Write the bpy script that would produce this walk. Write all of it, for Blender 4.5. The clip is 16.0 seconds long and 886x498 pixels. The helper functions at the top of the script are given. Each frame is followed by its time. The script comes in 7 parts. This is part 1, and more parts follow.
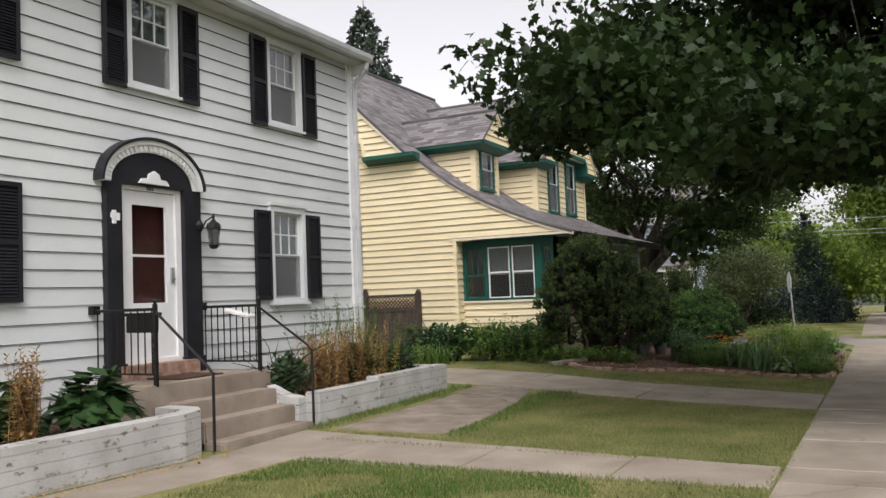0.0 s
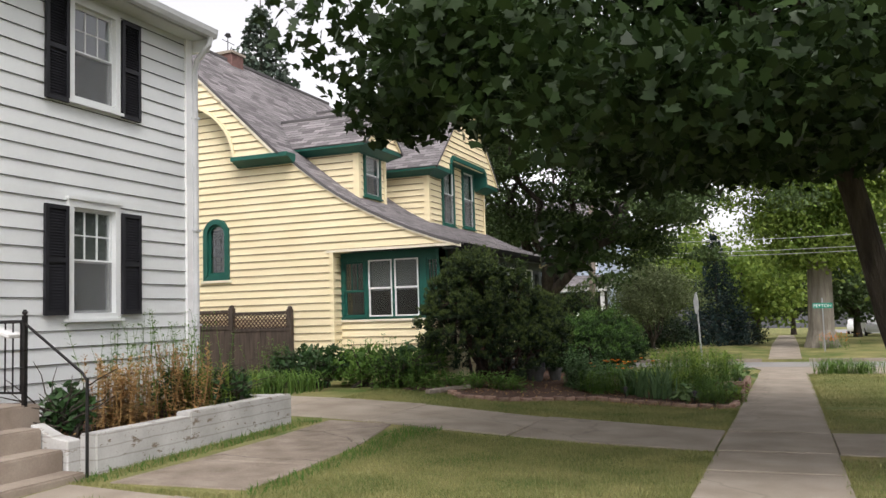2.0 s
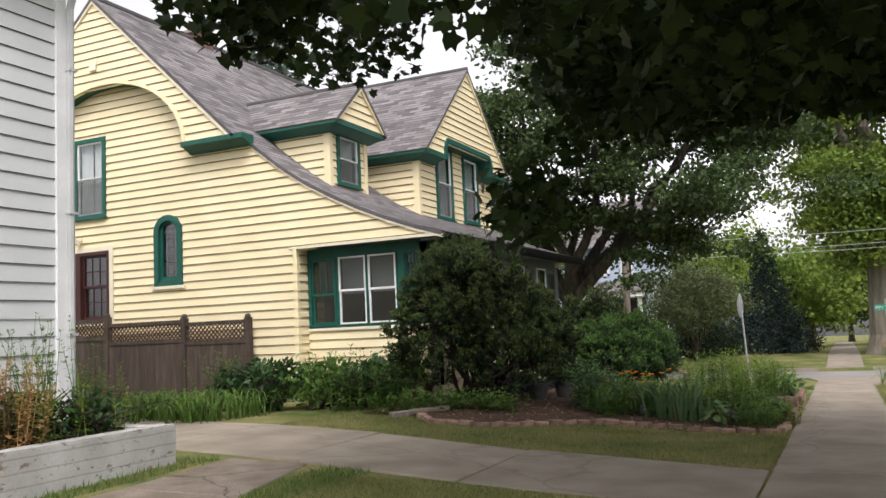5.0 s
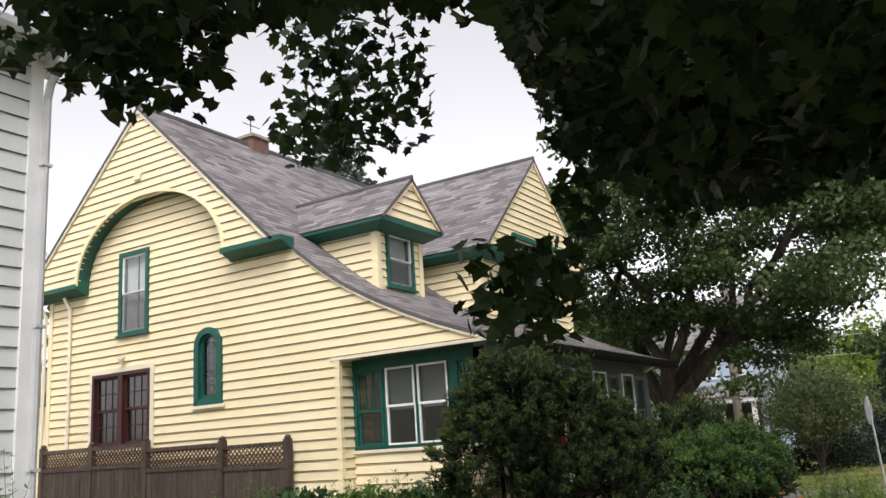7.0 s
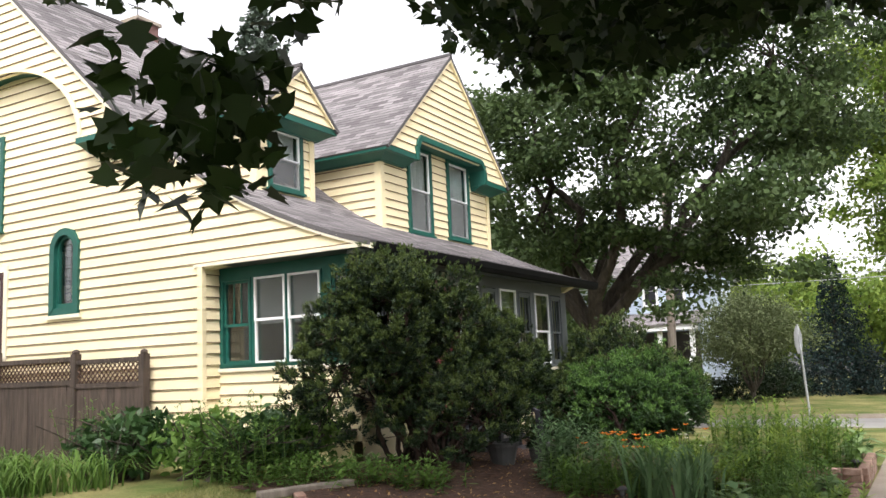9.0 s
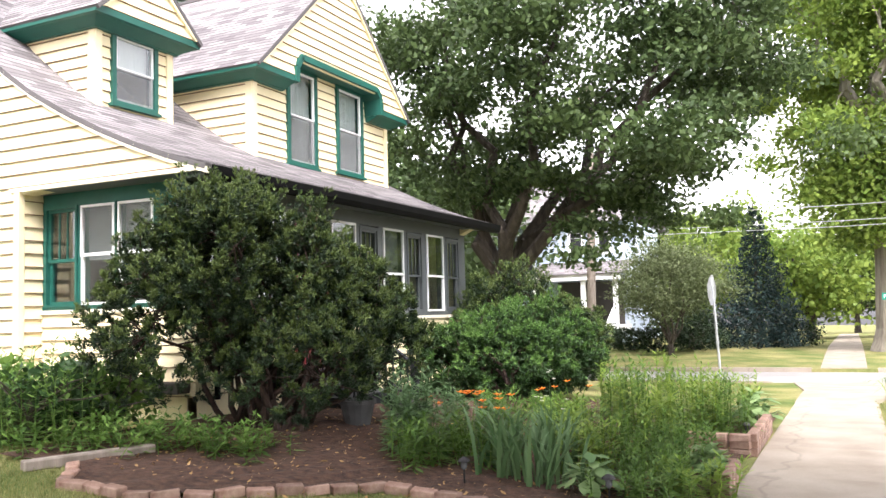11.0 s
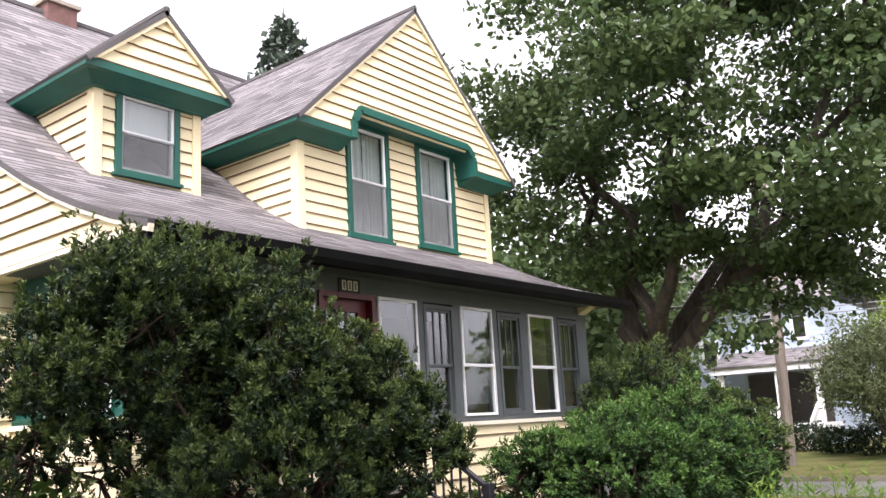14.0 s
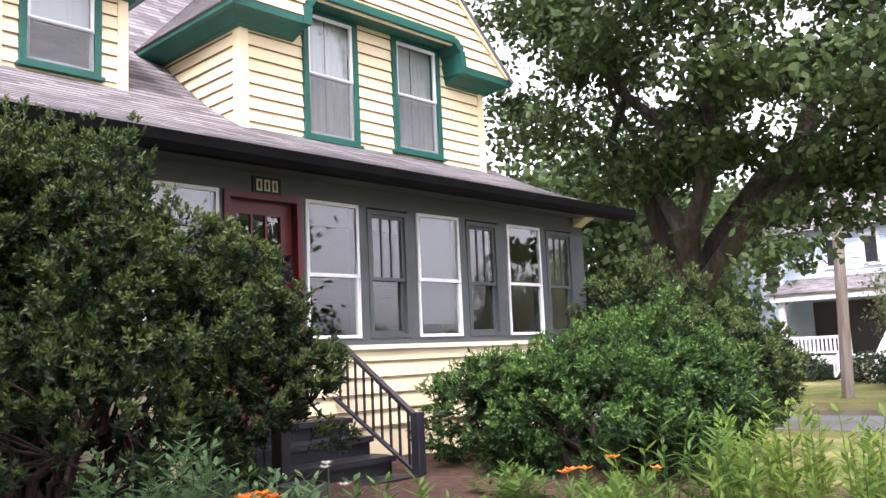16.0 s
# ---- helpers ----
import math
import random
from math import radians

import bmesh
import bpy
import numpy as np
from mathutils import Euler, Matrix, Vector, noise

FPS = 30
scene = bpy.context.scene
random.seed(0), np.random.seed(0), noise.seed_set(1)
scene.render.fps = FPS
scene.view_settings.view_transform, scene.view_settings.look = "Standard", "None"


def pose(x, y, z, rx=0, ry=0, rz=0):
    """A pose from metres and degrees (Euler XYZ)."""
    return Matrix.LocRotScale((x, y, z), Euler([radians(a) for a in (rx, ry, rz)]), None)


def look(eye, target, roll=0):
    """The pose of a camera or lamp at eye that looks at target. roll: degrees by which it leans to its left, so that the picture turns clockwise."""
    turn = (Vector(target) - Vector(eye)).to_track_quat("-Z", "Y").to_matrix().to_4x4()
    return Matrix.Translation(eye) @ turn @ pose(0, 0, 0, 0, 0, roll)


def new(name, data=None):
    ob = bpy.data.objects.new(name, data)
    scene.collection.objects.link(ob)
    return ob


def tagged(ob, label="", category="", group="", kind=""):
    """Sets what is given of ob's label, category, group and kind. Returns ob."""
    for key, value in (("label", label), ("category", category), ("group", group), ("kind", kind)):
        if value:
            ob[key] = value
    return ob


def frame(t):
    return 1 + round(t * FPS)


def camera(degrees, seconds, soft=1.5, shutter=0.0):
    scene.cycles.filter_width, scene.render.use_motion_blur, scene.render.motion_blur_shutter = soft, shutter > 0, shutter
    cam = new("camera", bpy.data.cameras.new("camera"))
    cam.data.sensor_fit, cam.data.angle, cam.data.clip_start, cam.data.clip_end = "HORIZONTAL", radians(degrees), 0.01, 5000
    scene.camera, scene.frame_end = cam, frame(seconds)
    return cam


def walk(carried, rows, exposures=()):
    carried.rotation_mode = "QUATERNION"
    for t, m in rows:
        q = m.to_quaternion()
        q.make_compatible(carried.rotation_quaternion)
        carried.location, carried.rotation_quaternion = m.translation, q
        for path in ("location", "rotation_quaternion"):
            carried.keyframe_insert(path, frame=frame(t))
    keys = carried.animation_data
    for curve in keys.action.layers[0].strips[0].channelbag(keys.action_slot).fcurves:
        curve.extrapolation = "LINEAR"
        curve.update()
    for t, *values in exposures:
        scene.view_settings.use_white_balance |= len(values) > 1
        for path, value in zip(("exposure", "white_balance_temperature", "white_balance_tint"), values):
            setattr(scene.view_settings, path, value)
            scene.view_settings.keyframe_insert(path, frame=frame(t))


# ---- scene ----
cam = camera(55.0, 16.0)
PATH = [
    (0, (0.036, -2.28, 1.636), (-0.873, -0.502, 1.748), -2.2),
    (0.5, (-0.1, -1.658, 1.647), (-0.94, 0.154, 1.761), -1.5),
    (1, (-0.033, -1.111, 1.648), (-0.817, 0.725, 1.765), -2.2),
    (1.5, (-0.041, -0.585, 1.592), (-0.808, 1.256, 1.734), -2.6),
    (2, (0.028, 0.009, 1.571), (-0.714, 1.86, 1.723), -1.7),
    (2.5, (-0.062, 0.572, 1.534), (-0.787, 2.431, 1.656), -2.7),
    (3, (-0.039, 1.135, 1.48), (-0.817, 2.975, 1.582), -2.4),
    (3.2, (-0.014, 1.375, 1.465), (-0.787, 3.218, 1.538), -2.0),
    (5.3, (-0.106, 3.6, 1.356), (-0.961, 5.397, 1.556), -2.8),
    (5.5, (-0.127, 3.804, 1.345), (-0.995, 5.594, 1.549), -2.9),
    (6, (-0.153, 4.387, 1.409), (-1.064, 6.147, 1.675), -3.6),
    (6.5, (-0.135, 4.844, 1.446), (-1.112, 6.541, 1.852), -3.7),
    (7, (-0.169, 5.32, 1.489), (-1.188, 6.981, 1.939), -3.8),
    (7.5, (-0.128, 5.77, 1.434), (-1.167, 7.412, 1.908), -2.3),
    (8, (-0.22, 6.237, 1.393), (-1.254, 7.897, 1.81), -2.1),
    (8.5, (-0.233, 6.875, 1.388), (-1.186, 8.61, 1.67), -2.5),
    (8.7, (-0.127, 7.086, 1.389), (-1.095, 8.814, 1.671), -2.5),
    (10.8, (0.135, 8.996, 1.356), (-0.771, 10.774, 1.494), -2.3),
    (11, (0.154, 9.183, 1.353), (-0.705, 10.983, 1.499), -1.6),
    (11.5, (0.121, 9.836, 1.295), (-0.613, 11.692, 1.413), -1.0),
    (12, (0.073, 10.489, 1.25), (-0.654, 12.348, 1.378), -2.5),
    (12.5, (0.071, 11.03, 1.22), (-0.782, 12.828, 1.427), -3.2),
    (13, (-0.064, 11.608, 1.256), (-0.992, 13.362, 1.507), -3.2),
    (13.5, (-0.05, 12.2, 1.259), (-1.157, 13.83, 1.601), -2.8),
    (14, (-0.146, 12.604, 1.275), (-1.352, 14.147, 1.678), -3.3),
    (14.5, (-0.225, 13.107, 1.308), (-1.466, 14.593, 1.809), -4.6),
    (15, (-0.047, 13.595, 1.244), (-1.365, 15.009, 1.756), -5.2),
    (15.5, (0.012, 14.094, 1.174), (-1.32, 15.543, 1.529), -2.9),
    (16, (0.014, 14.592, 1.142), (-1.352, 16.031, 1.391), -2.6),
]
walk(cam, [(t, look(eye, target, roll)) for t, eye, target, roll in PATH],
     exposures=[(0.0, 0.6, 6400, 15), (1.5, 0.75, 6400, 15), (3.0, 0.98, 6400, 15), (5.5, 0.88, 6400, 15), (7.5, 0.85, 6400, 15), (8.5, 1.25, 6400, 14), (11.0, 2.4, 6350, 18), (12.0, 2.75, 6350, 19), (12.5, 2.62, 6350, 19), (13.0, 2.55, 6350, 20), (13.5, 2.22, 6350, 21), (14.0, 1.85, 6300, 22), (15.0, 1.36, 6300, 24), (15.5, 1.95, 6200, 25), (16.0, 2.15, 6150, 26)])

# ---- light: bright overcast sky, soft high sun ----
world = bpy.data.worlds.new("overcast_sky")
scene.world = world
world.use_nodes = True
wn, wl = world.node_tree.nodes, world.node_tree.links
wn.clear()
sky = wn.new("ShaderNodeTexSky")
sky.sky_type = "NISHITA"
sky.sun_disc = False
sky.sun_elevation, sky.sun_rotation = radians(52), radians(150)
sky.air_density, sky.dust_density, sky.ozone_density = 1.0, 3.0, 1.0
grey = wn.new("ShaderNodeHueSaturation")
grey.inputs["Saturation"].default_value = 0.05
back = wn.new("ShaderNodeBackground")
back.inputs["Strength"].default_value = 0.15
wout = wn.new("ShaderNodeOutputWorld")
wl.new(sky.outputs["Color"], grey.inputs["Color"])
wl.new(grey.outputs["Color"], back.inputs["Color"])
wl.new(back.outputs["Background"], wout.inputs["Surface"])
sun_data = bpy.data.lights.new("sun", "SUN")
sun_data.energy, sun_data.angle, sun_data.color = 1.0, radians(25), (1.0, 0.96, 0.9)
sun = new("sun", sun_data)
sun.matrix_world = look((15, -26, 40), (0, 0, 0))


# ---- materials ----
def material(name, c1, c2, rough=0.7, scale=3.0, fine=60.0, bump=0.15, dist=0.005, metal=0.0, spec=0.4,
             stretch=(1, 1, 1), speck=0.25, per_piece=0.0, island=False):
    """Two-tone surface: large soft variation, fine grain, bump; per_piece varies the value of separate pieces."""
    m = bpy.data.materials.new(name)
    m.use_nodes = True
    n, l = m.node_tree.nodes, m.node_tree.links
    b = n["Principled BSDF"]
    b.inputs["Roughness"].default_value, b.inputs["Metallic"].default_value = rough, metal
    b.inputs["Specular IOR Level"].default_value = spec
    co = n.new("ShaderNodeTexCoord")
    mp = n.new("ShaderNodeMapping")
    mp.inputs["Scale"].default_value = stretch
    l.new(co.outputs["Object"], mp.inputs["Vector"])
    big, small = n.new("ShaderNodeTexNoise"), n.new("ShaderNodeTexNoise")
    for t, s, d in ((big, scale, 4.0), (small, fine, 3.0)):
        t.inputs["Scale"].default_value, t.inputs["Detail"].default_value = s, d
        l.new(mp.outputs["Vector"], t.inputs["Vector"])
    ramp = n.new("ShaderNodeValToRGB")
    ramp.color_ramp.elements[0].position, ramp.color_ramp.elements[1].position = 0.3, 0.7
    ramp.color_ramp.elements[0].color, ramp.color_ramp.elements[1].color = (*c1, 1), (*c2, 1)
    l.new(big.outputs["Fac"], ramp.inputs["Fac"])
    hsv = n.new("ShaderNodeHueSaturation")
    l.new(ramp.outputs["Color"], hsv.inputs["Color"])
    val = n.new("ShaderNodeMath")
    val.operation = "MULTIPLY_ADD"
    val.inputs[1].default_value, val.inputs[2].default_value = speck, 1 - speck / 2
    l.new(small.outputs["Fac"], val.inputs[0])
    out = val.outputs[0]
    if per_piece:
        src = n.new("ShaderNodeNewGeometry").outputs["Random Per Island"] if island else n.new("ShaderNodeObjectInfo").outputs["Random"]
        more = n.new("ShaderNodeMath")
        more.operation = "MULTIPLY_ADD"
        more.inputs[1].default_value = per_piece
        sub = n.new("ShaderNodeMath")
        sub.operation = "SUBTRACT"
        sub.inputs[1].default_value = per_piece / 2
        l.new(out, sub.inputs[0])
        l.new(src, more.inputs[0])
        l.new(sub.outputs[0], more.inputs[2])
        out = more.outputs[0]
    l.new(out, hsv.inputs["Value"])
    l.new(hsv.outputs["Color"], b.inputs["Base Color"])
    if bump:
        bp = n.new("ShaderNodeBump")
        bp.inputs["Strength"].default_value, bp.inputs["Distance"].default_value = bump, dist
        l.new(small.outputs["Fac"], bp.inputs["Height"])
        l.new(bp.outputs["Normal"], b.inputs["Normal"])
    return m


def leaf_material(name, c1, c2, rough=0.5, trans=0.35, scale=0.8):
    """Leaves: tone varies by leaf and by clump; part of the light passes through."""
    m = bpy.data.materials.new(name)
    m.use_nodes = True
    n, l = m.node_tree.nodes, m.node_tree.links
    b = n["Principled BSDF"]
    b.inputs["Roughness"].default_value = rough
    b.inputs["Specular IOR Level"].default_value = 0.22
    geo = n.new("ShaderNodeNewGeometry")
    co = n.new("ShaderNodeTexCoord")
    noi = n.new("ShaderNodeTexNoise")
    noi.inputs["Scale"].default_value = scale
    l.new(co.outputs["Object"], noi.inputs["Vector"])
    add = n.new("ShaderNodeMath")
    add.operation = "MULTIPLY_ADD"
    add.inputs[1].default_value = 0.6
    l.new(geo.outputs["Random Per Island"], add.inputs[0])
    half = n.new("ShaderNodeMath")
    half.operation = "MULTIPLY_ADD"
    half.inputs[1].default_value, half.inputs[2].default_value = 1.2, -0.4
    l.new(noi.outputs["Fac"], half.inputs[0])
    l.new(half.outputs[0], add.inputs[2])
    ramp = n.new("ShaderNodeValToRGB")
    ramp.color_ramp.elements[0].color, ramp.color_ramp.elements[1].color = (*c1, 1), (*c2, 1)
    l.new(add.outputs[0], ramp.inputs["Fac"])
    l.new(ramp.outputs["Color"], b.inputs["Base Color"])
    tr = n.new("ShaderNodeBsdfTranslucent")
    l.new(ramp.outputs["Color"], tr.inputs["Color"])
    mix = n.new("ShaderNodeMixShader")
    mix.inputs[0].default_value = trans
    l.new(b.outputs[0], mix.inputs[1])
    l.new(tr.outputs[0], mix.inputs[2])
    l.new(mix.outputs[0], n["Material Output"].inputs["Surface"])
    return m


def glass_material(name, tint=(0.86, 0.89, 0.89), base=0.07, wav=0.0):
    """Clear thin glass: reflection rises from base at right angles to full at grazing ones."""
    m = bpy.data.materials.new(name)
    m.use_nodes = True
    n, l = m.node_tree.nodes, m.node_tree.links
    n.remove(n["Principled BSDF"])
    tp, gl, mix, lw = n.new("ShaderNodeBsdfTransparent"), n.new("ShaderNodeBsdfGlossy"), n.new("ShaderNodeMixShader"), n.new("ShaderNodeLayerWeight")
    tp.inputs["Color"].default_value = (*tint, 1)
    gl.inputs["Roughness"].default_value = 0.01
    lw.inputs["Blend"].default_value = 0.5
    rise, lift = n.new("ShaderNodeMath"), n.new("ShaderNodeMath")
    rise.operation, lift.operation = "POWER", "MULTIPLY_ADD"
    rise.inputs[1].default_value = 4.0
    lift.inputs[1].default_value, lift.inputs[2].default_value = 1 - base, base
    l.new(lw.outputs["Facing"], rise.inputs[0])
    l.new(rise.outputs[0], lift.inputs[0])
    if wav:
        co, noi, bp = n.new("ShaderNodeTexCoord"), n.new("ShaderNodeTexNoise"), n.new("ShaderNodeBump")
        noi.inputs["Scale"].default_value = 2.5
        l.new(co.outputs["Object"], noi.inputs["Vector"])
        bp.inputs["Strength"].default_value, bp.inputs["Distance"].default_value = wav, 0.02
        l.new(noi.outputs["Fac"], bp.inputs["Height"])
        l.new(bp.outputs["Normal"], gl.inputs["Normal"])
    l.new(lift.outputs[0], mix.inputs[0])
    l.new(tp.outputs[0], mix.inputs[1])
    l.new(gl.outputs[0], mix.inputs[2])
    l.new(mix.outputs[0], n["Material Output"].inputs["Surface"])
    return m


def shingle_material(name, c1, c2, tab=0.17, course=0.14):
    """Asphalt shingles: tone by tab on the course grid, with mineral grain."""
    m = material(name, c1, c2, rough=0.95, scale=0.6, fine=140, bump=0.4, dist=0.004, speck=0.5, spec=0.2)
    n, l = m.node_tree.nodes, m.node_tree.links
    b = n["Principled BSDF"]
    src = b.inputs["Base Color"].links[0].from_socket
    uv = n.new("ShaderNodeUVMap")
    br = n.new("ShaderNodeTexBrick")
    br.offset, br.squash = 0.5, 1.0
    br.inputs["Scale"].default_value = 1.0
    br.inputs["Mortar Size"].default_value = 0.004
    br.inputs["Brick Width"].default_value, br.inputs["Row Height"].default_value = tab * 2, course
    br.inputs["Color1"].default_value, br.inputs["Color2"].default_value = (0.5, 0.48, 0.49, 1), (1.4, 1.37, 1.38, 1)
    br.inputs["Mortar"].default_value = (0.5, 0.5, 0.5, 1)
    l.new(uv.outputs["UV"], br.inputs["Vector"])
    mul = n.new("ShaderNodeMix")
    mul.data_type, mul.blend_type = "RGBA", "MULTIPLY"
    mul.inputs["Factor"].default_value = 0.85
    l.new(src, mul.inputs["A"])
    l.new(br.outputs["Color"], mul.inputs["B"])
    l.new(mul.outputs["Result"], b.inputs["Base Color"])
    return m


def add_cracks(m, scale=0.5, width=0.008, strength=0.75):
    """Thin wandering cracks, darker than the slab, and blotched stains."""
    n, l = m.node_tree.nodes, m.node_tree.links
    b = n["Principled BSDF"]
    src = b.inputs["Base Color"].links[0].from_socket
    co, noi, add = n.new("ShaderNodeTexCoord"), n.new("ShaderNodeTexNoise"), n.new("ShaderNodeMix")
    noi.inputs["Scale"].default_value, noi.inputs["Detail"].default_value = 1.3, 5
    add.data_type, add.blend_type = "RGBA", "LINEAR_LIGHT"
    add.inputs["Factor"].default_value = 0.35
    l.new(co.outputs["Object"], noi.inputs["Vector"])
    l.new(co.outputs["Object"], add.inputs["A"])
    l.new(noi.outputs["Color"], add.inputs["B"])
    vor = n.new("ShaderNodeTexVoronoi")
    vor.feature = "DISTANCE_TO_EDGE"
    vor.inputs["Scale"].default_value = scale
    l.new(add.outputs["Result"], vor.inputs["Vector"])
    ramp = n.new("ShaderNodeValToRGB")
    ramp.color_ramp.elements[0].color, ramp.color_ramp.elements[1].color = (1 - strength,) * 3 + (1,), (1, 1, 1, 1)
    ramp.color_ramp.elements[0].position, ramp.color_ramp.elements[1].position = width * 0.3, width
    l.new(vor.outputs["Distance"], ramp.inputs["Fac"])
    mul = n.new("ShaderNodeMix")
    mul.data_type, mul.blend_type = "RGBA", "MULTIPLY"
    mul.inputs["Factor"].default_value = 1.0
    l.new(src, mul.inputs["A"])
    l.new(ramp.outputs["Color"], mul.inputs["B"])
    l.new(mul.outputs["Result"], b.inputs["Base Color"])


def add_peeling(m, bare, scale=3.0, cover=0.42):
    """Paint worn off in ragged patches, with faint level form-board lines."""
    n, l = m.node_tree.nodes, m.node_tree.links
    b = n["Principled BSDF"]
    src = b.inputs["Base Color"].links[0].from_socket
    co, noi, ramp, mix = n.new("ShaderNodeTexCoord"), n.new("ShaderNodeTexNoise"), n.new("ShaderNodeValToRGB"), n.new("ShaderNodeMix")
    noi.inputs["Scale"].default_value, noi.inputs["Detail"].default_value, noi.inputs["Roughness"].default_value = scale, 9, 0.72
    mp = n.new("ShaderNodeMapping")
    mp.inputs["Scale"].default_value = (1, 1, 2.2)
    l.new(co.outputs["Object"], mp.inputs["Vector"])
    l.new(mp.outputs["Vector"], noi.inputs["Vector"])
    ramp.color_ramp.elements[0].position, ramp.color_ramp.elements[1].position = cover - 0.02, cover + 0.02
    l.new(noi.outputs["Fac"], ramp.inputs["Fac"])
    mix.data_type = "RGBA"
    mix.inputs["A"].default_value = (*bare, 1)
    l.new(ramp.outputs["Color"], mix.inputs["Factor"])
    l.new(src, mix.inputs["B"])
    wave, lines, mul = n.new("ShaderNodeTexWave"), n.new("ShaderNodeValToRGB"), n.new("ShaderNodeMix")
    wave.bands_direction = "Z"
    wave.inputs["Scale"].default_value, wave.inputs["Distortion"].default_value, wave.inputs["Detail Scale"].default_value = 2.6, 0.5, 1.5
    l.new(co.outputs["Object"], wave.inputs["Vector"])
    lines.color_ramp.elements[0].position, lines.color_ramp.elements[1].position = 0.0, 0.06
    lines.color_ramp.elements[0].color = (0.55, 0.52, 0.48, 1)
    l.new(wave.outputs["Fac"], lines.inputs["Fac"])
    mul.data_type, mul.blend_type = "RGBA", "MULTIPLY"
    mul.inputs["Factor"].default_value = 0.6
    l.new(mix.outputs["Result"], mul.inputs["A"])
    l.new(lines.outputs["Color"], mul.inputs["B"])
    l.new(mul.outputs["Result"], b.inputs["Base Color"])


M_YELLOW = material("yellow_siding_paint", (0.78, 0.67, 0.42), (0.83, 0.72, 0.47), 0.55, 1.2, 45, 0.06, 0.002, speck=0.08, per_piece=0.06)
M_WHITE = material("white_siding_paint", (0.56, 0.58, 0.57), (0.64, 0.66, 0.65), 0.5, 0.9, 30, 0.06, 0.002, speck=0.08, per_piece=0.05)
# Dark tones that paint the shadow line under each siding lap.
LAP_SHADE = {"yellow_siding_paint": material("yellow_lap_shadow", (0.12, 0.07, 0.035), (0.24, 0.155, 0.08), 0.8, 6, 60, 0.1, 0.002),
        "white_siding_paint": material("white_lap_shadow", (0.05, 0.05, 0.05), (0.1, 0.1, 0.098), 0.8, 6, 60, 0.1, 0.002)}
M_TRIM = material("white_trim_paint", (0.68, 0.69, 0.68), (0.78, 0.78, 0.77), 0.45, 3, 40, 0.05, 0.002, speck=0.1)
M_CREAM = material("cream_trim_paint", (0.72, 0.66, 0.5), (0.78, 0.72, 0.57), 0.5, 3, 40, 0.05, 0.002, speck=0.1)
M_GREEN = material("green_trim_paint", (0.007, 0.075, 0.056), (0.012, 0.1, 0.075), 0.5, 2.5, 40, 0.08, 0.002, speck=0.2)
M_GREY = material("grey_porch_paint", (0.075, 0.085, 0.085), (0.1, 0.11, 0.11), 0.5, 2, 40, 0.06, 0.002, speck=0.15)
M_BLACK = material("black_shutter_paint", (0.008, 0.008, 0.011), (0.016, 0.016, 0.02), 0.5, 4, 60, 0.05, 0.002, speck=0.2)
M_IRON = material("black_wrought_iron", (0.008, 0.008, 0.009), (0.02, 0.018, 0.016), 0.45, 20, 150, 0.2, 0.002, metal=0.3)
M_GUTTER = material("black_gutter_metal", (0.003, 0.003, 0.003), (0.006, 0.006, 0.006), 0.6, 3, 60, 0.03, 0.002, spec=0.06)
M_WGUTTER = material("white_gutter_metal", (0.42, 0.43, 0.43), (0.52, 0.53, 0.53), 0.4, 3, 60, 0.03, 0.002)
M_CONC = material("weathered_concrete", (0.222, 0.184, 0.142), (0.33, 0.283, 0.226), 0.9, 1.7, 90, 0.5, 0.006, speck=0.5, per_piece=0.14)
add_cracks(M_CONC, 0.13, 0.0016, 0.22)
M_STEP = material("stained_step_concrete", (0.19, 0.15, 0.115), (0.33, 0.275, 0.22), 0.9, 2.2, 60, 0.4, 0.006, speck=0.35)
M_WALLW = material("peeling_white_concrete", (0.37, 0.36, 0.335), (0.52, 0.515, 0.49), 0.85, 2.5, 45, 0.5, 0.008, speck=0.25)
add_peeling(M_WALLW, (0.2, 0.165, 0.125), 6.0, 0.4)
M_ROUGH = material("broken_paving", (0.17, 0.135, 0.1), (0.3, 0.25, 0.2), 0.95, 3, 75, 0.9, 0.012, speck=1.1)
add_cracks(M_ROUGH, 0.45, 0.006, 0.6)
M_SOIL = material("mulch_soil", (0.035, 0.018, 0.011), (0.115, 0.06, 0.037), 0.95, 14, 70, 1.0, 0.03, speck=1.0)
M_ASPHALT = material("pale_asphalt", (0.22, 0.21, 0.2), (0.3, 0.29, 0.275), 0.9, 0.5, 120, 0.3, 0.005, speck=0.3)
M_BRICK = material("red_brick", (0.17, 0.09, 0.062), (0.34, 0.235, 0.18), 0.9, 9, 80, 0.5, 0.006, speck=0.4, per_piece=0.5)
M_CHIM = material("chimney_brick", (0.13, 0.07, 0.06), (0.19, 0.105, 0.09), 0.9, 8, 70, 0.5, 0.006, speck=0.35)
M_WOOD = material("weathered_fence_wood", (0.045, 0.033, 0.026), (0.1, 0.074, 0.058), 0.85, 3, 40, 0.5, 0.006, stretch=(6, 6, 0.7), speck=0.4, per_piece=0.35)
M_LATT = material("brown_lattice_wood", (0.085, 0.05, 0.034), (0.14, 0.088, 0.06), 0.85, 5, 60, 0.3, 0.004, speck=0.3)
M_BARK = material("tree_bark", (0.03, 0.024, 0.018), (0.085, 0.07, 0.055), 0.95, 2.5, 14, 0.9, 0.05, stretch=(3, 3, 0.5), speck=0.6)
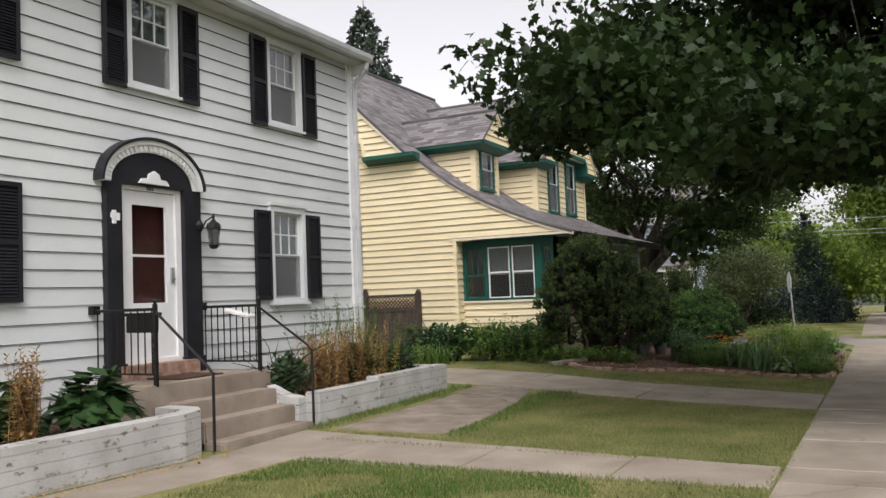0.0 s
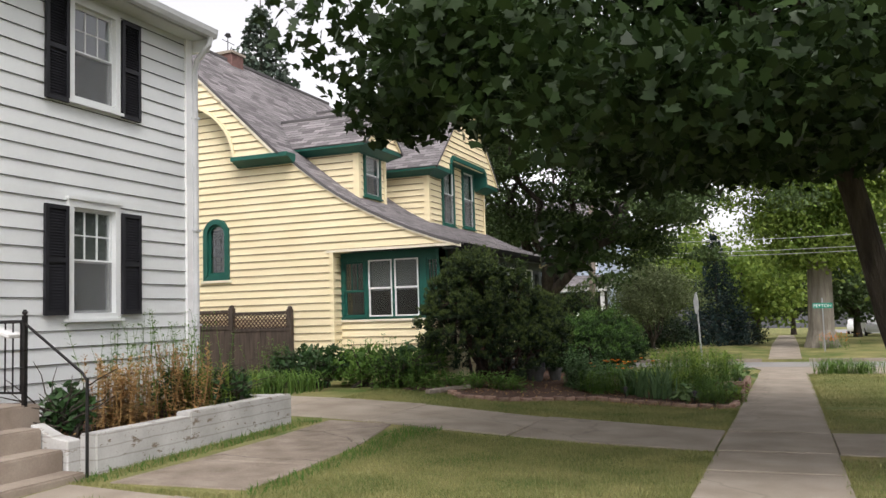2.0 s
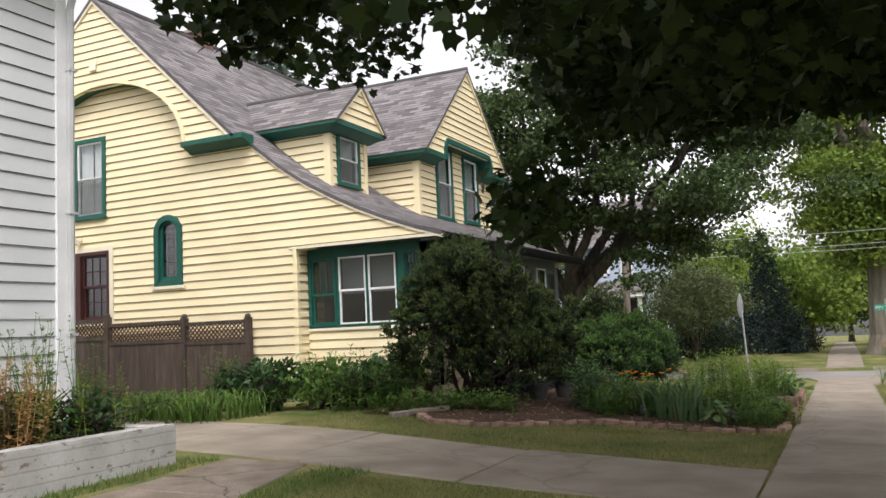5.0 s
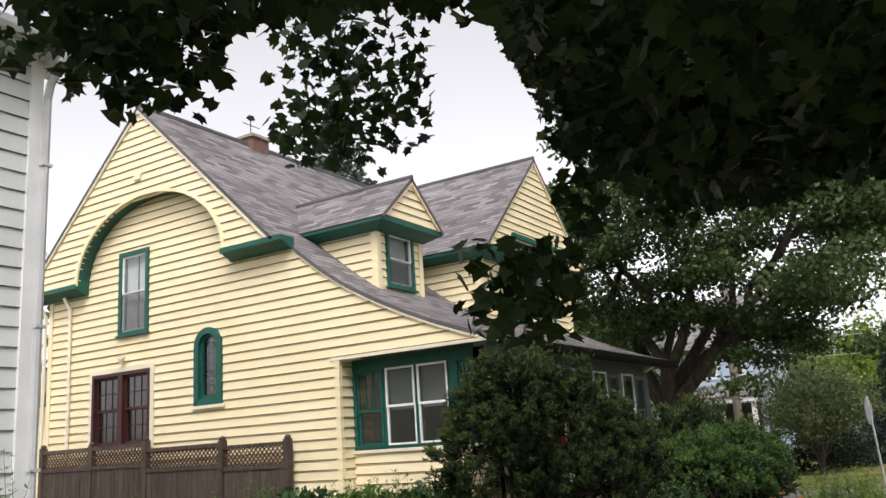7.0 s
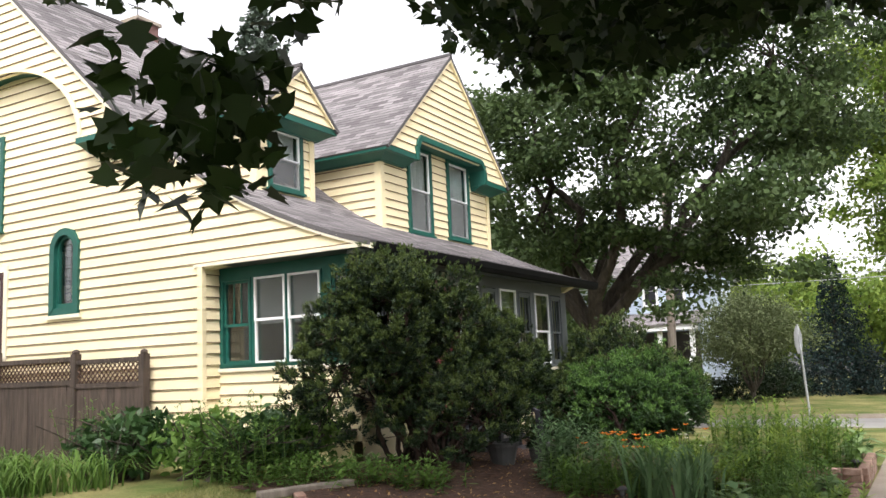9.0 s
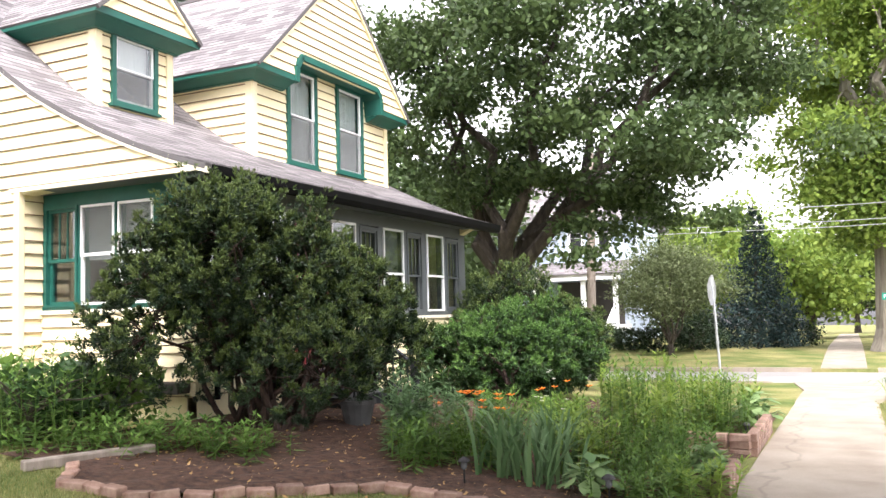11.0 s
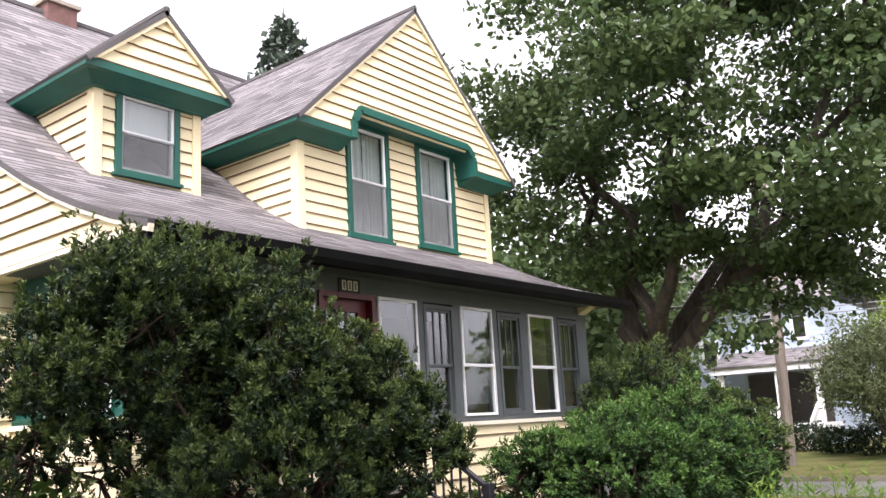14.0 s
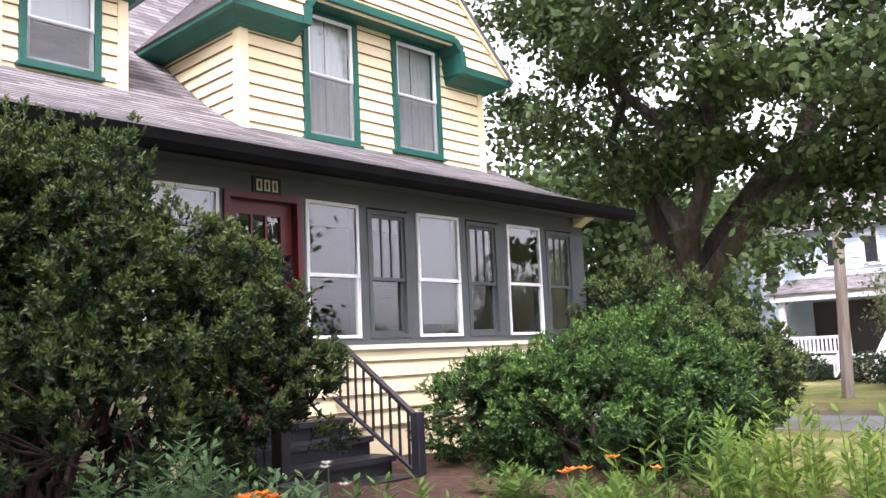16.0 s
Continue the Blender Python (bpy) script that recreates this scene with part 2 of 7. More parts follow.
M_PALEBARK = material("pale_tree_bark", (0.16, 0.14, 0.11), (0.3, 0.27, 0.22), 0.95, 2, 12, 0.8, 0.05, stretch=(3, 3, 0.4), speck=0.5)
# Dimness behind windows and inside the far porch, put into one dark colour.
M_DARK = material("interior_shade", (0.045, 0.04, 0.035), (0.07, 0.062, 0.055), 0.9, 1, 20, 0.0)
M_CURTAIN = material("pale_curtain", (0.6, 0.6, 0.58), (0.75, 0.75, 0.72), 0.95, 5, 30, 0.2, 0.01, stretch=(6, 6, 0.4), speck=0.3)
M_BLIND = material("grey_window_shade", (0.13, 0.135, 0.13), (0.17, 0.175, 0.17), 0.95, 2, 50, 0.1, 0.002)
M_REDDOOR = material("dark_red_door_paint", (0.085, 0.012, 0.014), (0.12, 0.02, 0.02), 0.4, 3, 40, 0.05, 0.002)
M_OXIDE = material("dark_brown_red_paint", (0.045, 0.014, 0.013), (0.06, 0.02, 0.018), 0.5, 3, 40, 0.05, 0.002)
M_MAROON = material("maroon_inner_door", (0.075, 0.016, 0.017), (0.1, 0.022, 0.022), 0.5, 3, 40, 0.05, 0.002)
M_ALU = material("galvanised_steel", (0.35, 0.36, 0.37), (0.5, 0.51, 0.52), 0.45, 5, 80, 0.1, 0.002, metal=0.7)
M_PAPER = material("white_paper_box", (0.65, 0.65, 0.63), (0.75, 0.75, 0.73), 0.6, 8, 60, 0.1, 0.002)
M_LAMPGL = material("frosted_lamp_glass", (0.06, 0.065, 0.065), (0.1, 0.105, 0.105), 0.15, 8, 60, 0.0)
M_BLUE = material("pale_blue_siding", (0.42, 0.5, 0.6), (0.5, 0.58, 0.68), 0.6, 1, 30, 0.05, 0.002)
M_SIGNG = material("green_sign_sheet", (0.0, 0.2, 0.13), (0.0, 0.25, 0.16), 0.4, 5, 50, 0.0)
M_POLE = material("grey_utility_pole_wood", (0.17, 0.14, 0.11), (0.28, 0.24, 0.2), 0.9, 3, 30, 0.6, 0.01, stretch=(4, 4, 0.4), speck=0.4)
M_POT = material("terracotta_pot", (0.02, 0.018, 0.018), (0.04, 0.035, 0.032), 0.6, 6, 50, 0.1, 0.003)
M_CLAY = material("grey_stoneware", (0.06, 0.062, 0.06), (0.1, 0.1, 0.095), 0.7, 6, 50, 0.2, 0.003)
M_SCREEN = bpy.data.materials.new("grey_insect_screen")
M_SCREEN.use_nodes = True
sn, sl = M_SCREEN.node_tree.nodes, M_SCREEN.node_tree.links
sn["Principled BSDF"].inputs["Base Color"].default_value = (0.16, 0.165, 0.165, 1)
sn["Principled BSDF"].inputs["Roughness"].default_value = 0.8
smix, sclear = sn.new("ShaderNodeMixShader"), sn.new("ShaderNodeBsdfTransparent")
smix.inputs[0].default_value = 0.68
sl.new(sn["Principled BSDF"].outputs[0], smix.inputs[1])
sl.new(sclear.outputs[0], smix.inputs[2])
sl.new(smix.outputs[0], sn["Material Output"].inputs["Surface"])
M_GLASS = glass_material("window_glass", base=0.1, wav=0.05)
M_ROOF = shingle_material("grey_asphalt_shingles", (0.15, 0.142, 0.142), (0.22, 0.207, 0.205))
M_GRASS = material("lawn_turf", (0.075, 0.112, 0.028), (0.275, 0.24, 0.105), 0.95, 0.8, 22, 0.9, 0.04, speck=1.0, spec=0.1)
L_MAPLE = leaf_material("maple_leaves", (0.008, 0.019, 0.005), (0.033, 0.06, 0.014), trans=0.28)
L_TREE = leaf_material("street_tree_leaves", (0.02, 0.042, 0.013), (0.1, 0.148, 0.05), trans=0.35, scale=0.4)
L_LIGHT = leaf_material("bright_tree_leaves", (0.075, 0.14, 0.022), (0.26, 0.34, 0.065), trans=0.42, scale=0.4)
L_YEW = leaf_material("dark_yew_needles", (0.007, 0.017, 0.008), (0.036, 0.062, 0.024), rough=0.45, trans=0.15, scale=2.2)
L_YEW2 = leaf_material("fresh_yew_needles", (0.01, 0.03, 0.008), (0.042, 0.085, 0.024), rough=0.42, trans=0.2, scale=2.2)
# Lighter yew tones that paint top light onto the shoot tips.
L_YEWTIP = leaf_material("yew_lit_tips", (0.03, 0.056, 0.015), (0.118, 0.158, 0.042), rough=0.5, trans=0.22, scale=2.2)
L_YEWTIP2 = leaf_material("bright_yew_lit_tips", (0.035, 0.085, 0.018), (0.11, 0.2, 0.045), rough=0.45, trans=0.25, scale=2.2)
M_YEWBARK = material("red_brown_yew_bark", (0.018, 0.011, 0.008), (0.06, 0.036, 0.026), 0.95, 6, 40, 0.8, 0.02, stretch=(3, 3, 0.5), speck=0.5)
L_FAR = leaf_material("grey_green_ornamental_leaves", (0.06, 0.085, 0.03), (0.19, 0.225, 0.11), trans=0.35, scale=0.8)
L_SPRUCE = leaf_material("blue_spruce_needles", (0.008, 0.022, 0.022), (0.034, 0.062, 0.058), trans=0.1)
L_PINE = leaf_material("grey_green_spruce_needles", (0.035, 0.055, 0.04), (0.11, 0.14, 0.105), trans=0.1)
L_GARDEN = leaf_material("garden_leaves", (0.035, 0.09, 0.015), (0.17, 0.28, 0.06), trans=0.35, scale=3)
L_PHLOX = leaf_material("phlox_leaves", (0.075, 0.15, 0.02), (0.28, 0.38, 0.07), trans=0.38, scale=3)
L_IRIS = leaf_material("iris_blades", (0.05, 0.11, 0.042), (0.15, 0.235, 0.1), trans=0.3, scale=2)
L_HOSTA = leaf_material("hosta_leaves", (0.014, 0.04, 0.012), (0.055, 0.11, 0.034), rough=0.4, trans=0.25, scale=2)
L_PALEHOSTA = leaf_material("pale_edged_hosta_leaves", (0.07, 0.15, 0.05), (0.24, 0.33, 0.14), trans=0.3, scale=3)
L_DRY = leaf_material("dry_brown_stalks", (0.24, 0.13, 0.045), (0.5, 0.33, 0.14), trans=0.25, scale=3)
L_ORANGE = leaf_material("orange_petals", (0.7, 0.16, 0.02), (0.85, 0.3, 0.04), trans=0.3, scale=5)
L_PALE = leaf_material("pale_petals", (0.6, 0.55, 0.5), (0.8, 0.78, 0.72), trans=0.3, scale=5)
L_BLADE = leaf_material("grass_blades", (0.065, 0.115, 0.024), (0.36, 0.33, 0.14), trans=0.3, scale=1.1)
L_CLOVER = leaf_material("clover_leaves", (0.04, 0.11, 0.015), (0.1, 0.2, 0.035), trans=0.3, scale=1.5)


# ---- building helpers ----


PLACE = {}


def root_of(ob):
    while ob.parent:
        ob = ob.parent
    return ob


def mesh(bm, name):
    me = bpy.data.meshes.new(name)
    bm.to_mesh(me)
    bm.free()
    return me


def part(name, bm, mat, parent, label=""):
    """A bmesh, in the place's own metres, as one mesh under a thing (or under a part of it)."""
    ob = new(name, mesh(bm, name))
    ob.data.materials.append(mat)
    ob.parent = parent
    top = root_of(parent)
    ob.matrix_parent_inverse = (PLACE[top.name] if parent is top else Matrix()).inverted()
    if label:
        ob["label"] = label
    return ob


def thing(name, base, label, category, group="", kind=""):
    ob = new(name)
    ob.empty_display_size = 0.2
    ob.matrix_basis = Matrix.Translation(base)
    PLACE[ob.name] = Matrix.Translation(base)
    return tagged(ob, label, category, group, kind)


def whole(name, bm, mat, label, category, group="", kind=""):
    ob = new(name, mesh(bm, name))
    ob.data.materials.append(mat)
    PLACE[ob.name] = Matrix()
    return tagged(ob, label, category, group, kind)


def box(bm, a, b, m=None):
    """A box between two corners, in the axes of m."""
    (x0, y0, z0), (x1, y1, z1) = a, b
    vs = [bm.verts.new((x, y, z)) for x in (x0, x1) for y in (y0, y1) for z in (z0, z1)]
    for f in ((0, 1, 3, 2), (4, 6, 7, 5), (0, 4, 5, 1), (2, 3, 7, 6), (0, 2, 6, 4), (1, 5, 7, 3)):
        bm.faces.new([vs[i] for i in f])
    if m:
        bmesh.ops.transform(bm, matrix=m, verts=vs)
    return vs


def bevel(bm, w=0.01, seg=1):
    bmesh.ops.recalc_face_normals(bm, faces=bm.faces)
    bmesh.ops.bevel(bm, geom=list(bm.edges), offset=w, segments=seg, affect="EDGES", clamp_overlap=True)


def prism(bm, pts, depth0, depth1, m=None):
    """A flat outline (u, v) given depth from n = depth0 to depth1."""
    lo = [bm.verts.new((u, v, depth0)) for u, v in pts]
    hi = [bm.verts.new((u, v, depth1)) for u, v in pts]
    k = len(pts)
    bm.faces.new(hi)
    bm.faces.new(lo[::-1])
    for i in range(k):
        j = (i + 1) % k
        bm.faces.new((lo[i], lo[j], hi[j], hi[i]))
    if m:
        bmesh.ops.transform(bm, matrix=m, verts=lo + hi)


def tube(bm, path, radii, sides=8):
    """A tapered tube along a path."""
    rings, prev = [], None
    path = [Vector(p) for p in path]
    if not hasattr(radii, "__len__"):
        radii = [radii] * len(path)
    for i, p in enumerate(path):
        d = (path[min(i + 1, len(path) - 1)] - path[max(i - 1, 0)]).normalized()
        ref = Vector((1, 0, 0)) if abs(d.x) < 0.8 else Vector((0, 1, 0))
        a = d.cross(ref).normalized()
        b = d.cross(a)
        rings.append([bm.verts.new(p + radii[i] * (math.cos(t) * a + math.sin(t) * b)) for t in (2 * math.pi * k / sides for k in range(sides))])
    for r, s in zip(rings, rings[1:]):
        for k in range(sides):
            bm.faces.new((r[k], r[(k + 1) % sides], s[(k + 1) % sides], s[k]))
    bm.faces.new(rings[0][::-1])
    bm.faces.new(rings[-1])


def lathe(bm, profile, centre, sides=16):
    """A turned shape: (radius, height) pairs about an upright axis."""
    rings = [[bm.verts.new((centre[0] + r * math.cos(t), centre[1] + r * math.sin(t), centre[2] + h))
              for t in (2 * math.pi * k / sides for k in range(sides))] for r, h in profile]
    for r, s in zip(rings, rings[1:]):
        for k in range(sides):
            bm.faces.new((r[k], r[(k + 1) % sides], s[(k + 1) % sides], s[k]))
    bm.faces.new(rings[0][::-1])
    bm.faces.new(rings[-1])


# facade axes: u along the wall, v up, n outwards
def south(y):
    return Matrix(((1, 0, 0, 0), (0, 0, -1, y), (0, 1, 0, 0), (0, 0, 0, 1)))


def east(x):
    return Matrix(((0, 0, 1, x), (1, 0, 0, 0), (0, 1, 0, 0), (0, 0, 0, 1)))


def north(y):
    return Matrix(((-1, 0, 0, 0), (0, 0, 1, y), (0, 1, 0, 0), (0, 0, 0, 1)))


def west(x):
    return Matrix(((0, 0, -1, x), (-1, 0, 0, 0), (0, 1, 0, 0), (0, 0, 0, 1)))


def cut(spans, holes, za, zb):
    """Spans (u0a, u1a, u0b, u1b) less the holes that cover the strip za..zb."""
    out = list(spans)
    for u0, u1, v0, v1 in holes:
        if v0 < zb - 1e-6 and v1 > za + 1e-6:
            nxt = []
            for a0, a1, b0, b1 in out:
                if u1 <= min(a0, b0) or u0 >= max(a1, b1):
                    nxt.append((a0, a1, b0, b1))
                    continue
                if u0 > min(a0, b0):
                    nxt.append((a0, min(u0, a1), b0, min(u0, b1)))
                if u1 < max(a1, b1):
                    nxt.append((max(u1, a0), a1, max(u1, b0), b1))
            out = nxt
    return out


def strips(outline, holes, z0, z1, breaks):
    """Flat strips (za, zb, spans) that fill an outline between two heights."""
    zs = sorted({z0, z1, *[z for z in breaks if z0 < z < z1], *[z for h in holes for z in h[2:] if z0 < z < z1]})
    for za, zb in zip(zs, zs[1:]):
        if zb - za < 1e-4:
            continue
        a, b = outline(za + 1e-5), outline(zb - 1e-5)
        if len(a) != len(b):
            c = a if len(a) < len(b) else b
            c = c or (a or b)
            a = b = c
        yield za, zb, cut([(p[0], p[1], q[0], q[1]) for p, q in zip(a, b)], holes, za, zb)


def siding(parent, m, outline, holes, z0, z1, course, mat, lip=0.026, fine=1, name="siding_board", worn=0.011):
    """Lapped boards, one object a board, cut round the holes; worn is the height of the lap shadow painted at each
    foot.
    """
    z = z0
    while z < z1 - 0.005:
        top = min(z + course, z1)
        runs = []
        step = [z + (top - z) * k / fine for k in range(1, fine)]
        for za, zb, spans in strips(outline, holes, z, top, step):
            oa, ob_ = (lip - (lip - 0.004) * (v - z) / course for v in (za, zb))
            for a0, a1, b0, b1 in spans:
                if max(a1 - a0, b1 - b0) < 0.01:
                    continue
                a1, b1 = max(a1, a0 + 1e-4), max(b1, b0 + 1e-4)
                lo, hi = min(a0, b0), max(a1, b1)
                run = next((r for r in runs if r[0] < hi - 0.02 and r[1] > lo + 0.02), None)
                if run is None:
                    run = [lo, hi, bmesh.new()]
                    runs.append(run)
                run[0], run[1] = min(run[0], lo), max(run[1], hi)
                bm = run[2]
                q = [bm.verts.new(p) for p in ((a0, za, oa), (a1, za, oa), (b1, zb, ob_), (b0, zb, ob_))]
                # Foot band and underside take the painted lap-shadow tone.
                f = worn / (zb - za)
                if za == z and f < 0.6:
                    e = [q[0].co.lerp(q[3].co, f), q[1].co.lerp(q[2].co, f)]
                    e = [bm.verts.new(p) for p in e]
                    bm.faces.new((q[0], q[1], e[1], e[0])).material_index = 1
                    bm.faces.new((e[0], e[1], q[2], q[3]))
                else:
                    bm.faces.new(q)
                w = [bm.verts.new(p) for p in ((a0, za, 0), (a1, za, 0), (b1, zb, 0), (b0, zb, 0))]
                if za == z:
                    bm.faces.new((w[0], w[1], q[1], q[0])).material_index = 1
                bm.faces.new((w[3], w[0], q[0], q[3]))
                bm.faces.new((q[1], w[1], w[2], q[2]))
        for _, _, bm in runs:
            bmesh.ops.remove_doubles(bm, verts=bm.verts, dist=1e-5)
            bm.transform(m)
            part(name, bm, mat, parent).data.materials.append(LAP_SHADE.get(mat.name, mat))
        z = top


def boards(name, mat, parent, m, *corners):
    """Each board a part of its own."""
    for a, b in corners:
        bm = bmesh.new()
        box(bm, a, b, m)
        part(name, bm, mat, parent)


def wall_mesh(m, outline, holes, z0, z1, thick, fine=12):
    """A wall with thickness whose openings go through it."""
    bm = bmesh.new()
    br = [z0 + (z1 - z0) * k / fine for k in range(1, fine)]
    for za, zb, spans in strips(outline, holes, z0, z1, br):
        for a0, a1, b0, b1 in spans:
            if max(a1 - a0, b1 - b0) < 1e-3:
                continue
            a1, b1 = max(a1, a0 + 1e-4), max(b1, b0 + 1e-4)
            mids = sorted({u for h in holes for u in h[:2] if max(a0, b0) + 1e-4 < u < min(a1, b1) - 1e-4})
            for p0, p1, q0, q1 in zip([a0] + mids, mids + [a1], [b0] + mids, mids + [b1]):
                f = [bm.verts.new(p) for p in ((p0, za, 0), (p1, za, 0), (q1, zb, 0), (q0, zb, 0))]
                g = [bm.verts.new(p) for p in ((p0, za, -thick), (p1, za, -thick), (q1, zb, -thick), (q0, zb, -thick))]
                bm.faces.new(f)
                bm.faces.new(g[::-1])
                for i in range(4):
                    j = (i + 1) % 4
                    bm.faces.new((f[j], f[i], g[i], g[j]))
    bmesh.ops.remove_doubles(bm, verts=bm.verts, dist=1e-5)
    bm.transform(m)
    return bm


def rect(u0, u1):
    return lambda z: [(u0, u1)]


def frame_bm(bm, u0, u1, v0, v1, w, n0, n1, m, wt=None, wb=None):
    wt, wb = wt or w, wb or w
    box(bm, (u0, v0, n0), (u0 + w, v1, n1), m)
    box(bm, (u1 - w, v0, n0), (u1, v1, n1), m)
    box(bm, (u0 + w, v1 - wt, n0), (u1 - w, v1, n1), m)
    box(bm, (u0 + w, v0, n0), (u1 - w, v0 + wb, n1), m)


def window(parent, m, u0, u1, v0, v1, casing=0.09, mat_case=None, mat_sash=None, upper=(0, 0), lower=(0, 0),
           proud=0.055, shade=None, shade_to=0.0, curtain=False, head=0.0, sill=True, meet=0.5, case_label="", name="window", sash_w=0.034, screen=False, fwd=0.0, deep=0.11):
    """A double-hung window in an opening: casing, two sashes with panes and bars, sill, dark reveal."""
    mat_case, mat_sash = mat_case or M_TRIM, mat_sash or M_TRIM
    bm = bmesh.new()
    frame_bm(bm, u0, u1, v0, v1, casing, -deep, proud, m, wt=casing + head * 0.3, wb=casing * 0.8)
    if head:
        box(bm, (u0 - 0.02, v1 - 0.005, -0.02), (u1 + 0.02, v1 + head, proud + 0.025), m)
    win = part(name, bm, mat_case, parent, case_label)
    a0, a1, b0, b1 = u0 + casing, u1 - casing, v0 + casing * 0.8, v1 - casing - head * 0.3
    mid = b0 + (b1 - b0) * meet
    for nm, c0, c1, nn, bars in (("upper_sash", mid - 0.02, b1, fwd - 0.035, upper), ("lower_sash", b0, mid + 0.02, fwd - (0.065 if fwd == 0 else 0.05), lower)):
        bm = bmesh.new()
        frame_bm(bm, a0, a1, c0, c1, sash_w, nn - 0.02, nn + 0.02, m)
        p0, p1, q0, q1 = a0 + sash_w, a1 - sash_w, c0 + sash_w, c1 - sash_w
        for k in range(1, bars[0]):
            u = p0 + (p1 - p0) * k / bars[0]
            box(bm, (u - 0.009, q0, nn - 0.008), (u + 0.009, q1, nn + 0.012), m)
        for k in range(1, bars[1]):
            v = q0 + (q1 - q0) * k / bars[1]
            box(bm, (p0, v - 0.009, nn - 0.007), (p1, v + 0.009, nn + 0.011), m)
        part(nm, bm, mat_sash, win)
        bm = bmesh.new()
        box(bm, (p0 - 0.005, q0 - 0.005, nn - 0.003), (p1 + 0.005, q1 + 0.005, nn + 0.001), m)
        g = part("pane", bm, M_GLASS, win)
        g.visible_shadow = False
    if screen:
        bm = bmesh.new()
        box(bm, (a0 + 0.01, b0 + 0.01, fwd - 0.012), (a1 - 0.01, mid, fwd - 0.009), m)
        part("insect_screen", bm, M_SCREEN, win, "grey insect screen")
    if sill:
        bm = bmesh.new()
        box(bm, (u0 - 0.03, v0 - 0.035, -0.02), (u1 + 0.03, v0 + 0.004, proud + 0.035), m)
        part("window_sill", bm, mat_case, win)
    if shade:
        bm = bmesh.new()
        s0 = b1 - (b1 - b0) * shade_to
        box(bm, (a0 + 0.01, s0, -0.1), (a1 - 0.01, b1, -0.096), m)
        part("roller_shade", bm, shade, win)
    if curtain:
        bm = bmesh.new()
        for c0, c1 in ((a0, a0 + (a1 - a0) * 0.48), (a1 - (a1 - a0) * 0.48, a1)):
            n = 14
            col = [[bm.verts.new((c0 + (c1 - c0) * i / n, v, -0.1 + 0.015 * math.sin(i * 1.9))) for v in (b0, b1)] for i in range(n + 1)]
            for p, q in zip(col, col[1:]):
                bm.faces.new((p[0], q[0], q[1], p[1]))
        bmesh.ops.transform(bm, matrix=m, verts=bm.verts)
        part("curtain", bm, M_CURTAIN, win)
    return win


def roof_sheet(parent, rows, mat, course=0.14, thick=0.06, name="roof", label=""):
    """A shingled slope. rows: points down the slope, each with its two ends; courses step like laid shingles."""
    pts = [(Vector(a), Vector(b)) for a, b in rows]
    acc = [0.0]
    for (a, b), (c, d) in zip(pts, pts[1:]):
        acc.append(acc[-1] + max((c - a).length, (d - b).length))
    total, n = acc[-1], max(1, round(acc[-1] / course))

    def at(s):
        i = max(k for k in range(len(acc) - 1) if acc[k] <= s + 1e-9)
        f = (s - acc[i]) / max(acc[i + 1] - acc[i], 1e-9)
        return pts[i][0].lerp(pts[i + 1][0], f), pts[i][1].lerp(pts[i + 1][1], f)
    bm = bmesh.new()
    uv = bm.loops.layers.uv.new("UVMap")
    base = pts[0][0]
    along = (pts[-1][1] - pts[-1][0]).normalized()

    def quad(vs, ss):
        f = bm.faces.new([bm.verts.new(v) for v in vs])
        for loop, s in zip(f.loops, ss):
            loop[uv].uv = ((loop.vert.co - base).dot(along) + 50, s + 0.002)
        return f
    for k in range(n):
        s0, s1 = total * k / n, total * (k + 1) / n
        (a, b), (c, d) = at(s0), at(min(s1, total - 1e-6))
        nor = (d - a).cross(b - c)
        nor = nor.normalized() if nor.length > 1e-9 else Vector((0, 0, 1))
        nor = nor if nor.z > 0 else -nor
        up = nor * 0.005
        u = k * course
        quad((a, b, d + up, c + up), (u, u, u + course * 0.98, u + course * 0.98))
        quad((c + up, d + up, d, c), (u + course * 0.98,) * 4)
        low = nor * -thick
        quad((a + low, c + low, d + low, b + low), (u,) * 4)
        quad((a, c + up, c + low, a + low), (u,) * 4)
        quad((b, b + low, d + low, d + up), (u,) * 4)
        if k == n - 1:
            quad((c, d, d + low, c + low), (u,) * 4)
    bmesh.ops.remove_doubles(bm, verts=bm.verts, dist=1e-5)
    return part(name, bm, mat, parent, label)


# ---- ground shape ----
def lerp_table(t, table):
    if t <= table[0][0]:
        return table[0][1]
    for (a, p), (b, q) in zip(table, table[1:]):
        if t <= b:
            return p + (q - p) * (t - a) / (b - a)
    return table[-1][1]


def walk_z(y):
    return lerp_table(y, ((-60, 0.6), (-12, 0.4), (25, -0.334), (28, -0.42), (31, -0.56), (36.5, -0.62), (45, -0.45), (60, -0.75), (80, -1.2), (120, -2.3), (400, -9.0)))


def ground_z(x, y):
    z = walk_z(y)
    rise = lerp_table(y, ((-20, 0.0), (4.5, 0.0), (10, 0.19), (16, 0.36), (24, 0.34), (27.5, 0.02), (35, 0.0), (45, 0.1)))
    t = min(max((-1.0 - x) / 6.0, 0), 1)
    z += rise * t * t * (3 - 2 * t)
    if 31.0 < y < 36.4:
        z -= 0.12
    return z


